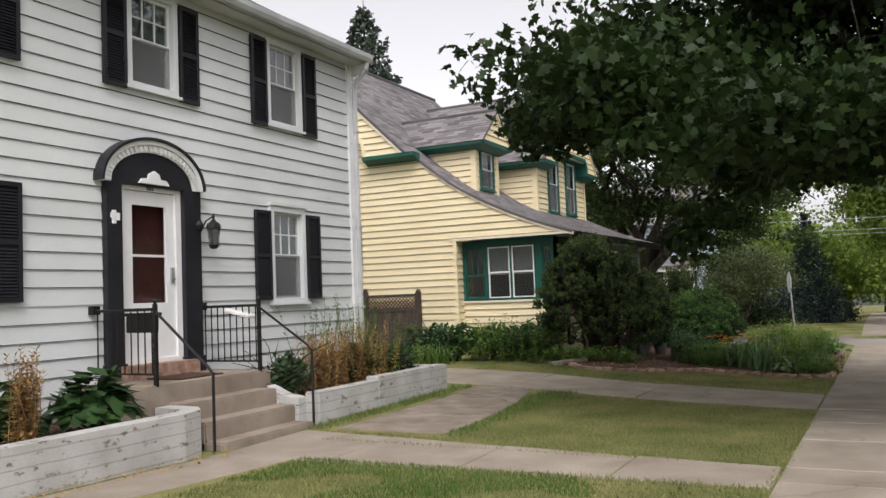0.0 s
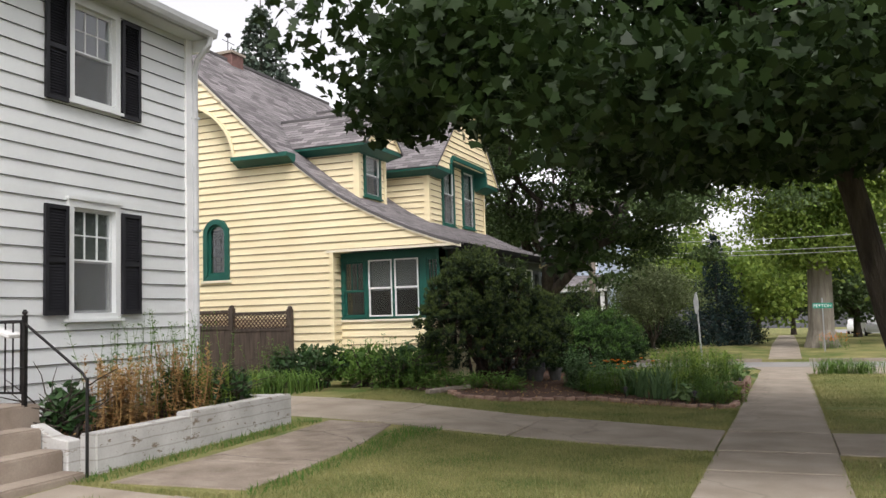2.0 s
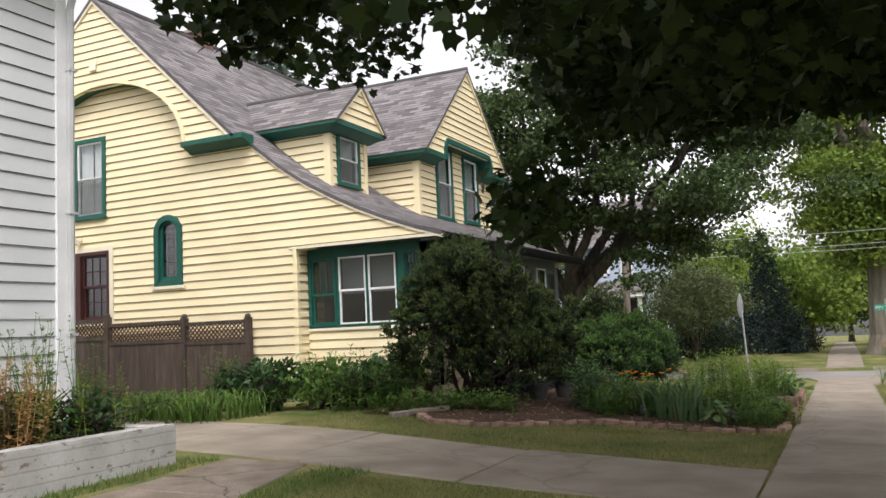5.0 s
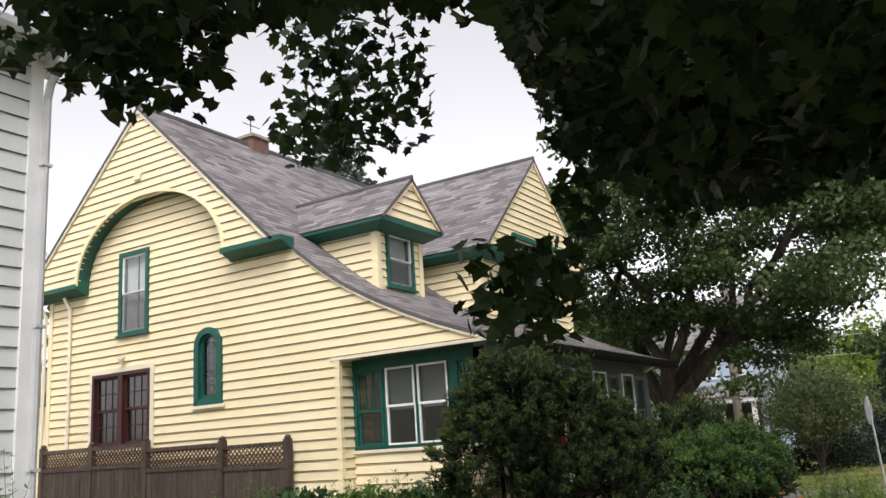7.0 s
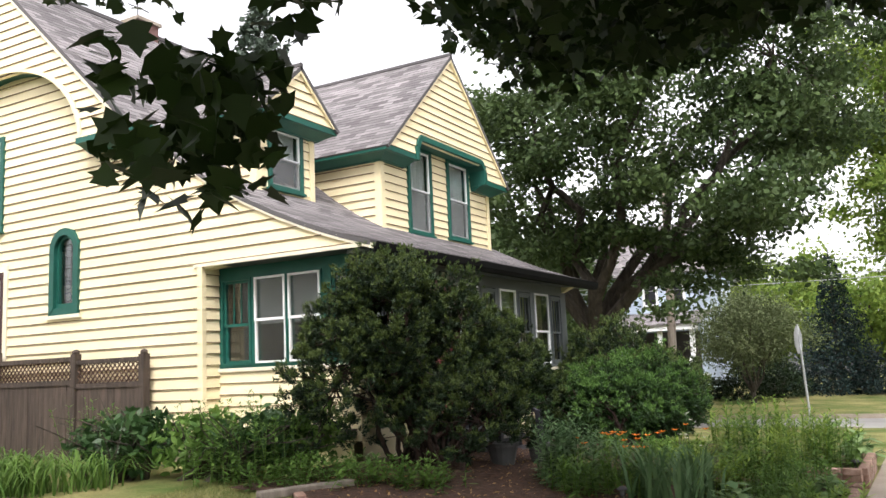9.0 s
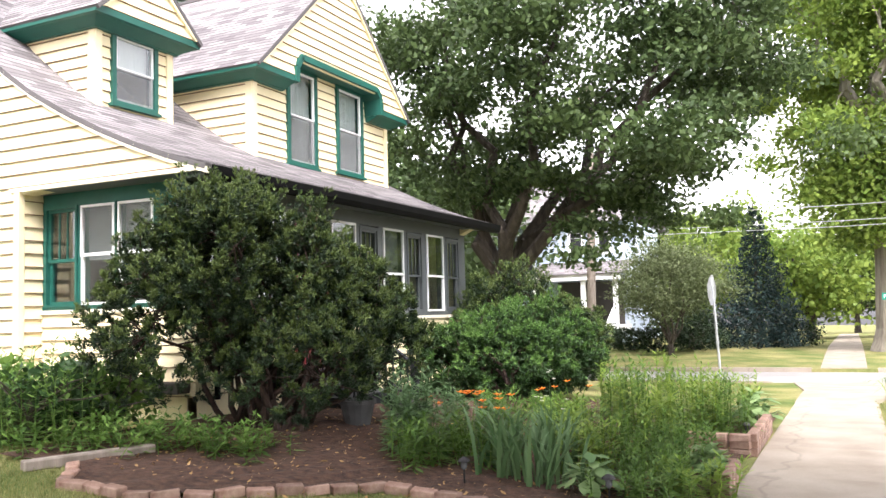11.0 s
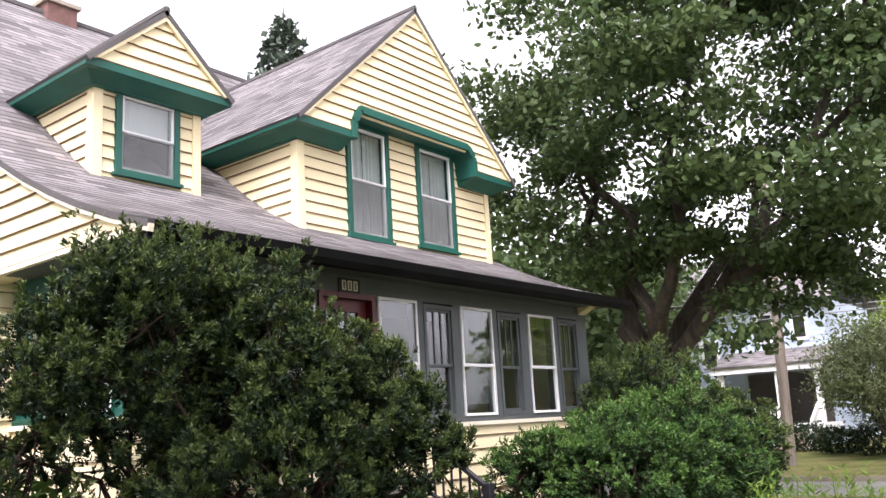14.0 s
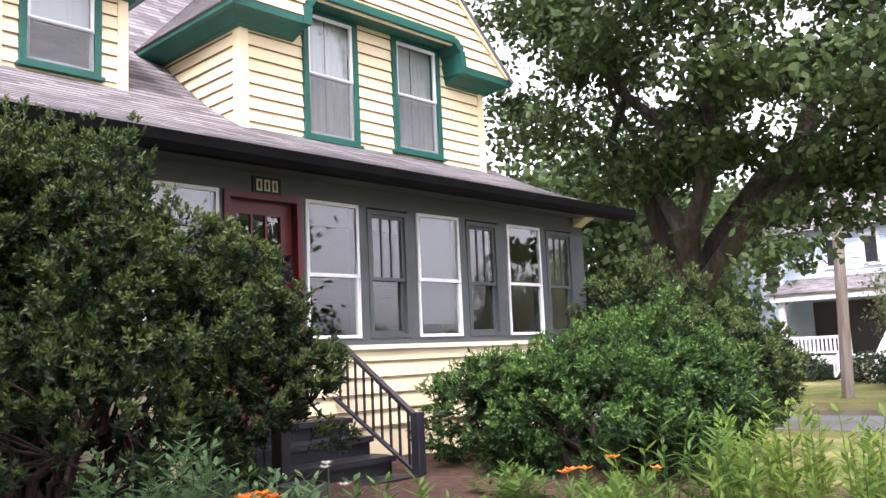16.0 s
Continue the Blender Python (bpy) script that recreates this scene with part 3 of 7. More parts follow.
# ---- ground ----
def ground_sheet():
    xs = sorted({-400, -200, -100, -60, -40, -30, -24, -20, *[-18 + 0.75 * k for k in range(34)], 8, 10, 14, 20, 30, 60, 100, 200, 400})
    ys = sorted({-300, -100, -40, -20, *[-10 + 0.75 * k for k in range(50)], 31.0, 31.02, 36.38, 36.4, *[32 + 1.0 * k for k in range(4)], *[37 + 2 * k for k in range(14)], 65, 80, 120, 200, 400})
    bm = bmesh.new()
    g = [[bm.verts.new((x, y, ground_z(x, y))) for y in ys] for x in xs]
    for i in range(len(xs) - 1):
        for j in range(len(ys) - 1):
            bm.faces.new((g[i][j], g[i + 1][j], g[i + 1][j + 1], g[i][j + 1]))
    return whole("ground", bm, M_GRASS, "patchy green and straw-coloured lawn turf", "lawn", kind="structure")


ground_sheet()


def slab(name, parent, mat, corners, thick=0.1, lift=0.015, tilt=0.0):
    """One cast slab that follows the ground, with worn edges."""
    bm = bmesh.new()
    top = [bm.verts.new((x, y, ground_z(x, y) + lift + tilt * (i - 1.5) * 0.3)) for i, (x, y) in enumerate(corners)]
    low = [bm.verts.new((x, y, ground_z(x, y) + lift - thick)) for x, y in corners]
    k = len(corners)
    bm.faces.new(top)
    bm.faces.new(low[::-1])
    for i in range(k):
        bm.faces.new((top[i], low[i], low[(i + 1) % k], top[(i + 1) % k]))
    bevel(bm, 0.008)
    return part(name, bm, mat, parent)


rng = random.Random(4)
sidewalk = thing("sidewalk", (-0.16, 8, 0), "pale weathered concrete sidewalk in long slabs", "sidewalk", kind="structure")
joints = [-9.0, -7.4, -5.8, -4.2, -2.6, -1.0, 0.6, 2.2, 3.8, 4.9, 5.6, 7.2, 8.6, 9.95, 11.75, 13.4, 15.3, 17.2, 19.1, 21.0, 22.8, 24.55]
for a, b in zip(joints, joints[1:]):
    slab("slab", sidewalk, M_CONC, [(-0.78, a + 0.008), (0.45, a + 0.008), (0.45, b - 0.008), (-0.78, b - 0.008)], lift=0.02, tilt=rng.uniform(-0.02, 0.02))
slab("ramp_slab", sidewalk, M_CONC, [(-0.8, 24.58), (0.5, 24.58), (0.7, 27.5), (-0.8, 27.5)], lift=0.018)
slab("ramp_slab", sidewalk, M_CONC, [(-0.8, 27.52), (0.7, 27.52), (0.85, 31.0), (-1.2, 31.0)], lift=0.018)
for a, b in ((36.5, 37.5), (37.52, 39.0), (39.02, 42), (42.02, 46), (46.02, 51), (51.02, 58), (58.02, 66), (66.02, 80)):
    slab("slab", sidewalk, M_CONC, [(-0.78, a), (0.45, a), (0.45, b), (-0.78, b)], lift=0.03)

front_walk = thing("front_walk", (-3.5, 5.2, 0), "concrete front walk from sidewalk to house steps", "path", kind="structure")
edges = [-6.2, -4.9, -3.5, -2.1, -0.8]
for a, b in zip(edges, edges[1:]):
    slab("slab", front_walk, M_CONC, [(a + 0.01, 4.72 + 0.03 * (a + 0.8)), (b - 0.01, 4.72 + 0.03 * (b + 0.8)), (b - 0.01, 5.62 - 0.09 * (b + 0.8)), (a + 0.01, 5.62 - 0.09 * (a + 0.8))], lift=0.012, tilt=rng.uniform(-0.03, 0.03))
slab("slab", front_walk, M_CONC, [(-6.2, 2.2), (-5.5, 2.2), (-5.25, 4.7), (-6.2, 4.7)], lift=0.01)
slab("slab", front_walk, M_CONC, [(-6.2, -1.5), (-5.5, -1.5), (-5.5, 2.18), (-6.2, 2.18)], lift=0.01)

driveway = thing("driveway", (-6, 11.6, 0), "concrete driveway between the two houses", "driveway", kind="structure")
edges = [-24, -20, -16, -12.5, -9.5, -7.4, -5.4, -3.3, -0.8]
for i, (a, b) in enumerate(zip(edges, edges[1:])):
    k = lambda x: 9.95 + 0.14 * min(0, x + 0.8) * -1
    slab("slab", driveway, M_CONC, [(a + 0.01, k(a)), (b - 0.01, k(b)), (b - 0.01, k(b) + 1.85 + 0.05 * (-0.8 - b)), (a + 0.01, k(a) + 1.85 + 0.05 * (-0.8 - a))], lift=0.016, tilt=rng.uniform(-0.03, 0.03))
slab("slab", driveway, M_CONC, [(0.46, 9.95), (4.5, 9.7), (4.5, 12.2), (0.46, 11.8)], lift=0.014)

patch = thing("paving_patch", (-5.2, 8.5, 0), "strip of broken brown exposed-aggregate paving in the lawn", "paving", kind="structure")
for c in (((-5.9, 6.3), (-4.45, 6.4), (-4.5, 7.6), (-5.85, 7.5)), ((-5.85, 7.52), (-4.52, 7.63), (-4.65, 9.0), (-5.85, 8.9)), ((-5.85, 8.93), (-4.67, 9.03), (-5.0, 10.5), (-5.95, 10.5))):
    slab("slab", patch, M_ROUGH, c, lift=0.012)

# cross street, kerbs, and the wide road beside the parkway
bm = bmesh.new()
xs = [-200, -60, -20, -8, -2, 2, 8, 30, 200]
for a, b in zip(xs, xs[1:]):
    for p, q in zip((31.0, 33.0, 35.0), (33.0, 35.0, 36.4)):
        bm.faces.new([bm.verts.new((x, y, walk_z(y) - 0.1)) for x, y in ((a, p), (b, p), (b, q), (a, q))])
bmesh.ops.remove_doubles(bm, verts=bm.verts, dist=1e-4)
whole("road", bm, M_ASPHALT, "pale worn asphalt cross street", "road", kind="structure")
bm = bmesh.new()
for p, q in zip((-200, -40, 0, 20, 25, 28, 31, 36.5, 45, 60), (-40, 0, 20, 25, 28, 31, 36.5, 45, 60, 200)):
    bm.faces.new([bm.verts.new((x, y, walk_z(y) + 0.006)) for x, y in ((5.6, p), (15.5, p), (15.5, q), (5.6, q))])
bmesh.ops.remove_doubles(bm, verts=bm.verts, dist=1e-4)
whole("road", bm, M_ASPHALT, "pale worn asphalt street beside the parkway", "road", kind="structure")
for y0, y1, x0, x1, lab in ((30.86, 31.02, -60, -1.65, "near"), (36.38, 36.56, -60, -1.0, "far"), (36.38, 36.56, 0.7, 40, "far")):
    bm = bmesh.new()
    box(bm, (x0, y0, walk_z(y0) - 0.2), (x1, y1, walk_z(y0) + 0.03))
    bevel(bm, 0.02, 2)
    whole("kerb", bm, M_CONC, "worn concrete kerb along the " + ("far" if lab == "far" else "near") + " side of the street", "kerb", kind="structure")

slab("apron", sidewalk, M_CONC, [(0.55, 25.4), (5.6, 25.3), (5.6, 31.0), (0.9, 31.0), (0.75, 27.5)], lift=0.012)


# ---- yellow house ----
EAST_ROOF = ((-14.0, 8.76), (-10.32, 5.27), (-9.92, 4.95), (-9.43, 4.57), (-8.94, 4.24), (-8.35, 3.92), (-7.79, 3.65), (-7.25, 3.42), (-6.74, 3.23), (-6.17, 3.05))
WEST_ROOF = ((-14.0, 8.76), (-17.62, 5.36))


def roof_x(z):
    return lerp_table(-z, [(-q, p) for p, q in EAST_ROOF])


def west_x(z):
    return -14.0 - (8.76 - z) / 0.939


yellow = thing("house", (-12, 20.5, 0.2), "yellow clapboard house with green trim, flared grey roof and enclosed porch", "house")
COURSE = 0.166

# south wall
S = south(16.49)


def south_outline(z):
    if z < 3.03:
        return [(-17.2, -9.23)]
    return [(max(-17.2, west_x(z) + 0.12) if z > 5.3 else -17.2, roof_x(z) - 0.06)]


holes = [(-14.88, -13.97, 4.08, 5.8), (-15.66, -13.88, 1.88, 3.35), (-12.63, -11.92, 2.5, 3.7), (-12.5, -12.05, 3.7, 3.9)]
south_wall = part("wall", wall_mesh(S, south_outline, holes, 0.3, 6.95, 0.2, 40), M_YELLOW, yellow)
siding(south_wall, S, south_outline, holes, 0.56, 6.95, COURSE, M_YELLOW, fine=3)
bm = bmesh.new()
box(bm, (-17.2, -0.2, 0.003), (-9.23, 0.56, 0.012), S)
part("foundation", bm, M_CONC, yellow)
boards("corner_board", M_YELLOW, yellow, S, ((-9.27, 0.56, 0.0), (-9.2, 3.03, 0.045)), ((-9.2, 0.56, -0.04), (-9.175, 3.03, 0.045)), ((-17.22, 0.56, 0.0), (-17.1, 5.2, 0.045)))
bm = bmesh.new()
box(bm, (-9.35, 2.99, 0.0), (-6.2, 3.04, 0.05), S)
part("trim_board", bm, M_CREAM, yellow)
# thin board that follows the flared roof edge
bm = bmesh.new()
curve_pts = [p for p in EAST_ROOF if p[0] >= -10.33]
for (a, b), (c, d) in zip(curve_pts, curve_pts[1:]):
    prism(bm, [(a, b - 0.1), (c, d - 0.1), (c, d - 0.03), (a, b - 0.03)], 0.0, 0.055, S)
bmesh.ops.remove_doubles(bm, verts=bm.verts, dist=1e-4)
part("rake_board", bm, M_CREAM, yellow)

# projecting upper gable with its arched opening
U = south(16.2)
ARCH_X, ARCH_W, ARCH_Z, ARCH_H = -13.75, 2.14, 5.25, 1.55


def upper_outline(z):
    a, b = west_x(z) + 0.02, roof_x(z) - 0.06
    t = (z - ARCH_Z) / ARCH_H
    if t >= 1:
        return [(a, b)]
    w = ARCH_W * math.sqrt(max(0, 1 - t * t))
    return [(a, ARCH_X - w), (ARCH_X + w, b)]


upper_wall = part("gable_wall", wall_mesh(U, upper_outline, [], 5.27, 8.68, 0.06, 46), M_YELLOW, yellow)
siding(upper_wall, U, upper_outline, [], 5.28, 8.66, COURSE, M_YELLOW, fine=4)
bm = bmesh.new()
arc = [(ARCH_X + ARCH_W * math.cos(t), ARCH_Z + ARCH_H * math.sin(t)) for t in (math.pi * k / 40 for k in range(41))]
for (a, b), (c, d) in zip(arc, arc[1:]):
    prism(bm, [(a, b), (c, d), (c + 0.03 * (c - ARCH_X) / ARCH_W, d + 0.03), (a + 0.03 * (a - ARCH_X) / ARCH_W, b + 0.03)], -0.28, 0.004, U)
bmesh.ops.remove_doubles(bm, verts=bm.verts, dist=1e-4)
part("arch_soffit", bm, M_GREEN, yellow, "dark green curved soffit under the gable arch")
bm = bmesh.new()
for (a, b), (c, d) in zip(arc, arc[1:]):
    prism(bm, [(a, b), (c, d), (c + 0.07 * (c - ARCH_X) / ARCH_W, d + 0.06), (a + 0.07 * (a - ARCH_X) / ARCH_W, b + 0.06)], 0.006, 0.045, U)
bmesh.ops.remove_doubles(bm, verts=bm.verts, dist=1e-4)
part("arch_trim", bm, M_YELLOW, yellow)
# sloped rake boards
bm = bmesh.new()
prism(bm, [(-14.0, 8.62), (-14.0, 8.74), (-10.36, 5.27), (-10.5, 5.27)], 0.02, 0.06, U)
part("rake_board", bm, M_CREAM, yellow)
bm = bmesh.new()
prism(bm, [(-14.0, 8.74), (-14.0, 8.62), (-17.4, 5.43), (-17.53, 5.43)], 0.02, 0.06, U)
part("rake_board", bm, M_CREAM, yellow)


def cornice(parent, m, u0, u1, z, out, drop=0.21, mat=None, mitre0=0.0, mitre1=0.0):
    """A green boxed eave: fascia above, sloping soffit below, run along u."""
    bm = bmesh.new()
    prof = [(0.0, z), (out, z), (out, z - drop * 0.45), (out * 0.82, z - drop * 0.5), (out * 0.3, z - drop * 0.93), (out * 0.3, z - drop), (0.0, z - drop)]
    a = [bm.verts.new((u0 - n * mitre0, v, n)) for n, v in prof]
    b = [bm.verts.new((u1 + n * mitre1, v, n)) for n, v in prof]
    k = len(prof)
    for i in range(k):
        bm.faces.new((a[i], b[i], b[(i + 1) % k], a[(i + 1) % k]))
    bm.faces.new(a[::-1])
    bm.faces.new(b)
    bmesh.ops.recalc_face_normals(bm, faces=bm.faces)
    bm.transform(m)
    return part("cornice", bm, mat or M_GREEN, parent, "dark green boxed eave return")


cornice(yellow, S, -11.62, -10.12, 5.29, 0.36)
cornice(yellow, S, -17.6, -15.9, 5.29, 0.36)

window(yellow, S, -14.88, -13.97, 4.08, 5.8, 0.09, M_GREEN, M_TRIM, curtain=True, screen=True, fwd=0.045, case_label="green window casing with white sashes")
pair = window(yellow, S, -15.66, -14.77, 1.88, 3.35, 0.07, M_OXIDE, M_OXIDE, (3, 2), (3, 2), sill=False, sash_w=0.05)
window(yellow, S, -14.77, -13.88, 1.88, 3.35, 0.07, M_OXIDE, M_OXIDE, (3, 2), (3, 2), sill=False, sash_w=0.05)
bm = bmesh.new()
frame_bm(bm, -15.76, -13.78, 1.78, 3.45, 0.1, 0.0, 0.048, S)
part("window_trim", bm, M_CREAM, yellow)

# arched leaded window
bm = bmesh.new()
arch_c, spring = -12.275, 3.58


def arched(hw, z0, zs):
    return [(arch_c - hw, z0)] + [(arch_c - hw * math.cos(t), zs + hw * math.sin(t)) for t in (math.pi * k / 16 for k in range(17))] + [(arch_c + hw, z0)]


outer, inner = arched(0.36, 2.5, spring), arched(0.24, 2.62, spring)
for (a, b), (c, d), (e, f), (g, h) in zip(outer, outer[1:], inner, inner[1:]):
    prism(bm, [(a, b), (c, d), (g, h), (e, f)], -0.1, 0.065, S)
prism(bm, [outer[0], inner[0], inner[-1], outer[-1]], -0.1, 0.05, S)
arch_window = part("window", bm, M_GREEN, yellow, "green arched window casing")
bm = bmesh.new()
inner2 = arched(0.19, 2.69, spring)
for (a, b), (c, d), (e, f), (g, h) in zip(inner, inner[1:], inner2, inner2[1:]):
    prism(bm, [(a, b), (c, d), (g, h), (e, f)], -0.06, 0.0, S)
prism(bm, [inner[0], inner2[0], inner2[-1], inner[-1]], -0.06, 0.0, S)
part("sash", bm, M_GREEN, arch_window)
bm = bmesh.new()
prism(bm, inner2, -0.05, -0.045, S)
part("pane", bm, M_GLASS, arch_window).visible_shadow = False
bm = bmesh.new()
for v in (2.8, 3.0, 3.2, 3.4, 3.6):
    ring = [(arch_c + 0.085 * math.cos(t), v + 0.075 * math.sin(t)) for t in (2 * math.pi * k / 14 for k in range(15))]
    for p, q in zip(ring, ring[1:]):
        tube(bm, [(p[0], p[1], -0.043), (q[0], q[1], -0.043)], 0.006, 4)
for u in (-0.07, 0.07):
    tube(bm, [(arch_c + u, 2.69, -0.043), (arch_c + u, 3.72, -0.043)], 0.005, 4)
bm.transform(S)
part("lead_tracery", bm, M_CLAY, arch_window)
bm = bmesh.new()
box(bm, (-12.7, 2.44, 0.0), (-11.85, 2.5, 0.07), S)
part("window_sill", bm, M_CREAM, arch_window)

# floodlight and gable vent plate
bm = bmesh.new()
box(bm, (-14.8, 3.56, 0.02), (-14.66, 3.68, 0.06), S)
lathe(bm, [(0.03, 0), (0.05, 0.06), (0.065, 0.12)], (-14.66, 16.36, 3.5), 10)
part("floodlight", bm, M_CREAM, yellow, "small cream outdoor floodlight")
bm = bmesh.new()
box(bm, (-14.07, 7.14, 0.02), (-13.89, 7.26, 0.08), U)
box(bm, (-13.98, 7.26, 0.02), (-13.87, 7.4, 0.055), U)
bevel(bm, 0.01)
part("vent_plate", bm, M_CREAM, yellow)
# downspouts on the south wall
bm = bmesh.new()
tube(bm, [(-16.5, 16.3, 5.1), (-16.45, 16.42, 4.85), (-16.42, 16.42, 3.0), (-16.42, 16.42, 0.6)], 0.04, 8)
part("downspout", bm, M_CREAM, yellow)
bm = bmesh.new()
tube(bm, [(-17.35, 16.3, 5.05), (-17.28, 16.4, 4.8), (-17.28, 16.4, 0.6)], 0.04, 8)
part("downspout", bm, M_CREAM, yellow)

# main roof, in its steep and flared parts
Y0, Y1, YN = 16.13, 16.43, 24.92
roof_sheet(yellow, [((x, Y0, z), (x, YN, z)) for x, z in EAST_ROOF[:2]], M_ROOF, label="weathered grey asphalt shingle roof")
roof_sheet(yellow, [((x, Y1, z), (x, YN, z)) for x, z in EAST_ROOF[1:]], M_ROOF)
roof_sheet(yellow, [((x, YN, z), (x, Y0, z)) for x, z in WEST_ROOF], M_ROOF)
bm = bmesh.new()
tube(bm, [(-14.0, Y0, 8.77), (-14.0, YN, 8.77)], 0.07, 6)
part("ridge_cap", bm, M_ROOF, yellow)

# other walls that close the house
Wm = west(-17.2)
part("wall", wall_mesh(Wm, rect(-24.45, -16.49), [], 0.3, 5.4, 0.2, 2), M_YELLOW, yellow)
Nm = north(24.45)
part("wall", wall_mesh(Nm, lambda z: [(-roof_x(z) + 0.06 if z > 3.03 else 6.8, 17.2 if z < 5.4 else -west_x(z) - 0.1)], [], 0.3, 8.5, 0.2, 30), M_YELLOW, yellow)
# Walls and floors behind the glass, coloured dark so the rooms read as unlit.
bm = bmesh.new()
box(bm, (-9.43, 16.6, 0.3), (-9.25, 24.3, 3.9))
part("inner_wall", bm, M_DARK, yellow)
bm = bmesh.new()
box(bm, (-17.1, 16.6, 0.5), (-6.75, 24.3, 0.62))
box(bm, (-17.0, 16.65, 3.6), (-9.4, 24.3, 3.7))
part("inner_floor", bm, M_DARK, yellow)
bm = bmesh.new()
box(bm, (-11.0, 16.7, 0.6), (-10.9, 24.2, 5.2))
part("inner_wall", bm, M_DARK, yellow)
# low rear wing
bm = bmesh.new()
box(bm, (-22, 18.5, 0.2), (-17.21, 23.5, 3.1))
part("rear_wing", bm, M_YELLOW, yellow)
bm = bmesh.new()
box(bm, (-22.2, 18.1, 3.1), (-17.2, 18.5, 3.35))
part("cornice", bm, M_GREEN, yellow)
roof_sheet(yellow, [((-22.3, 21, 4.9), (-17.22, 21, 4.9)), ((-22.3, 18.0, 3.36), (-17.22, 18.0, 3.36))], M_ROOF)

# chimney with its weathervane
bm = bmesh.new()
box(bm, (-14.3, 19.25, 8.1), (-13.8, 19.8, 8.93))
chimney = part("chimney", bm, M_CHIM, yellow, "red brick chimney with white cap")
bm = bmesh.new()
box(bm, (-14.35, 19.2, 8.93), (-13.75, 19.85, 9.0))
part("chimney_cap", bm, M_CONC, chimney)
bm = bmesh.new()
tube(bm, [(-14.1, 19.5, 8.98), (-14.1, 19.5, 9.6)], 0.012, 6)
tube(bm, [(-14.1, 19.25, 9.35), (-14.1, 19.8, 9.35)], 0.012, 6)
prism(bm, [(19.35, 9.5), (19.45, 9.6), (19.6, 9.62), (19.65, 9.52), (19.5, 9.46)], -0.01, 0.01, east(-14.1))
part("weathervane", bm, M_IRON, chimney, "small dark weathervane")


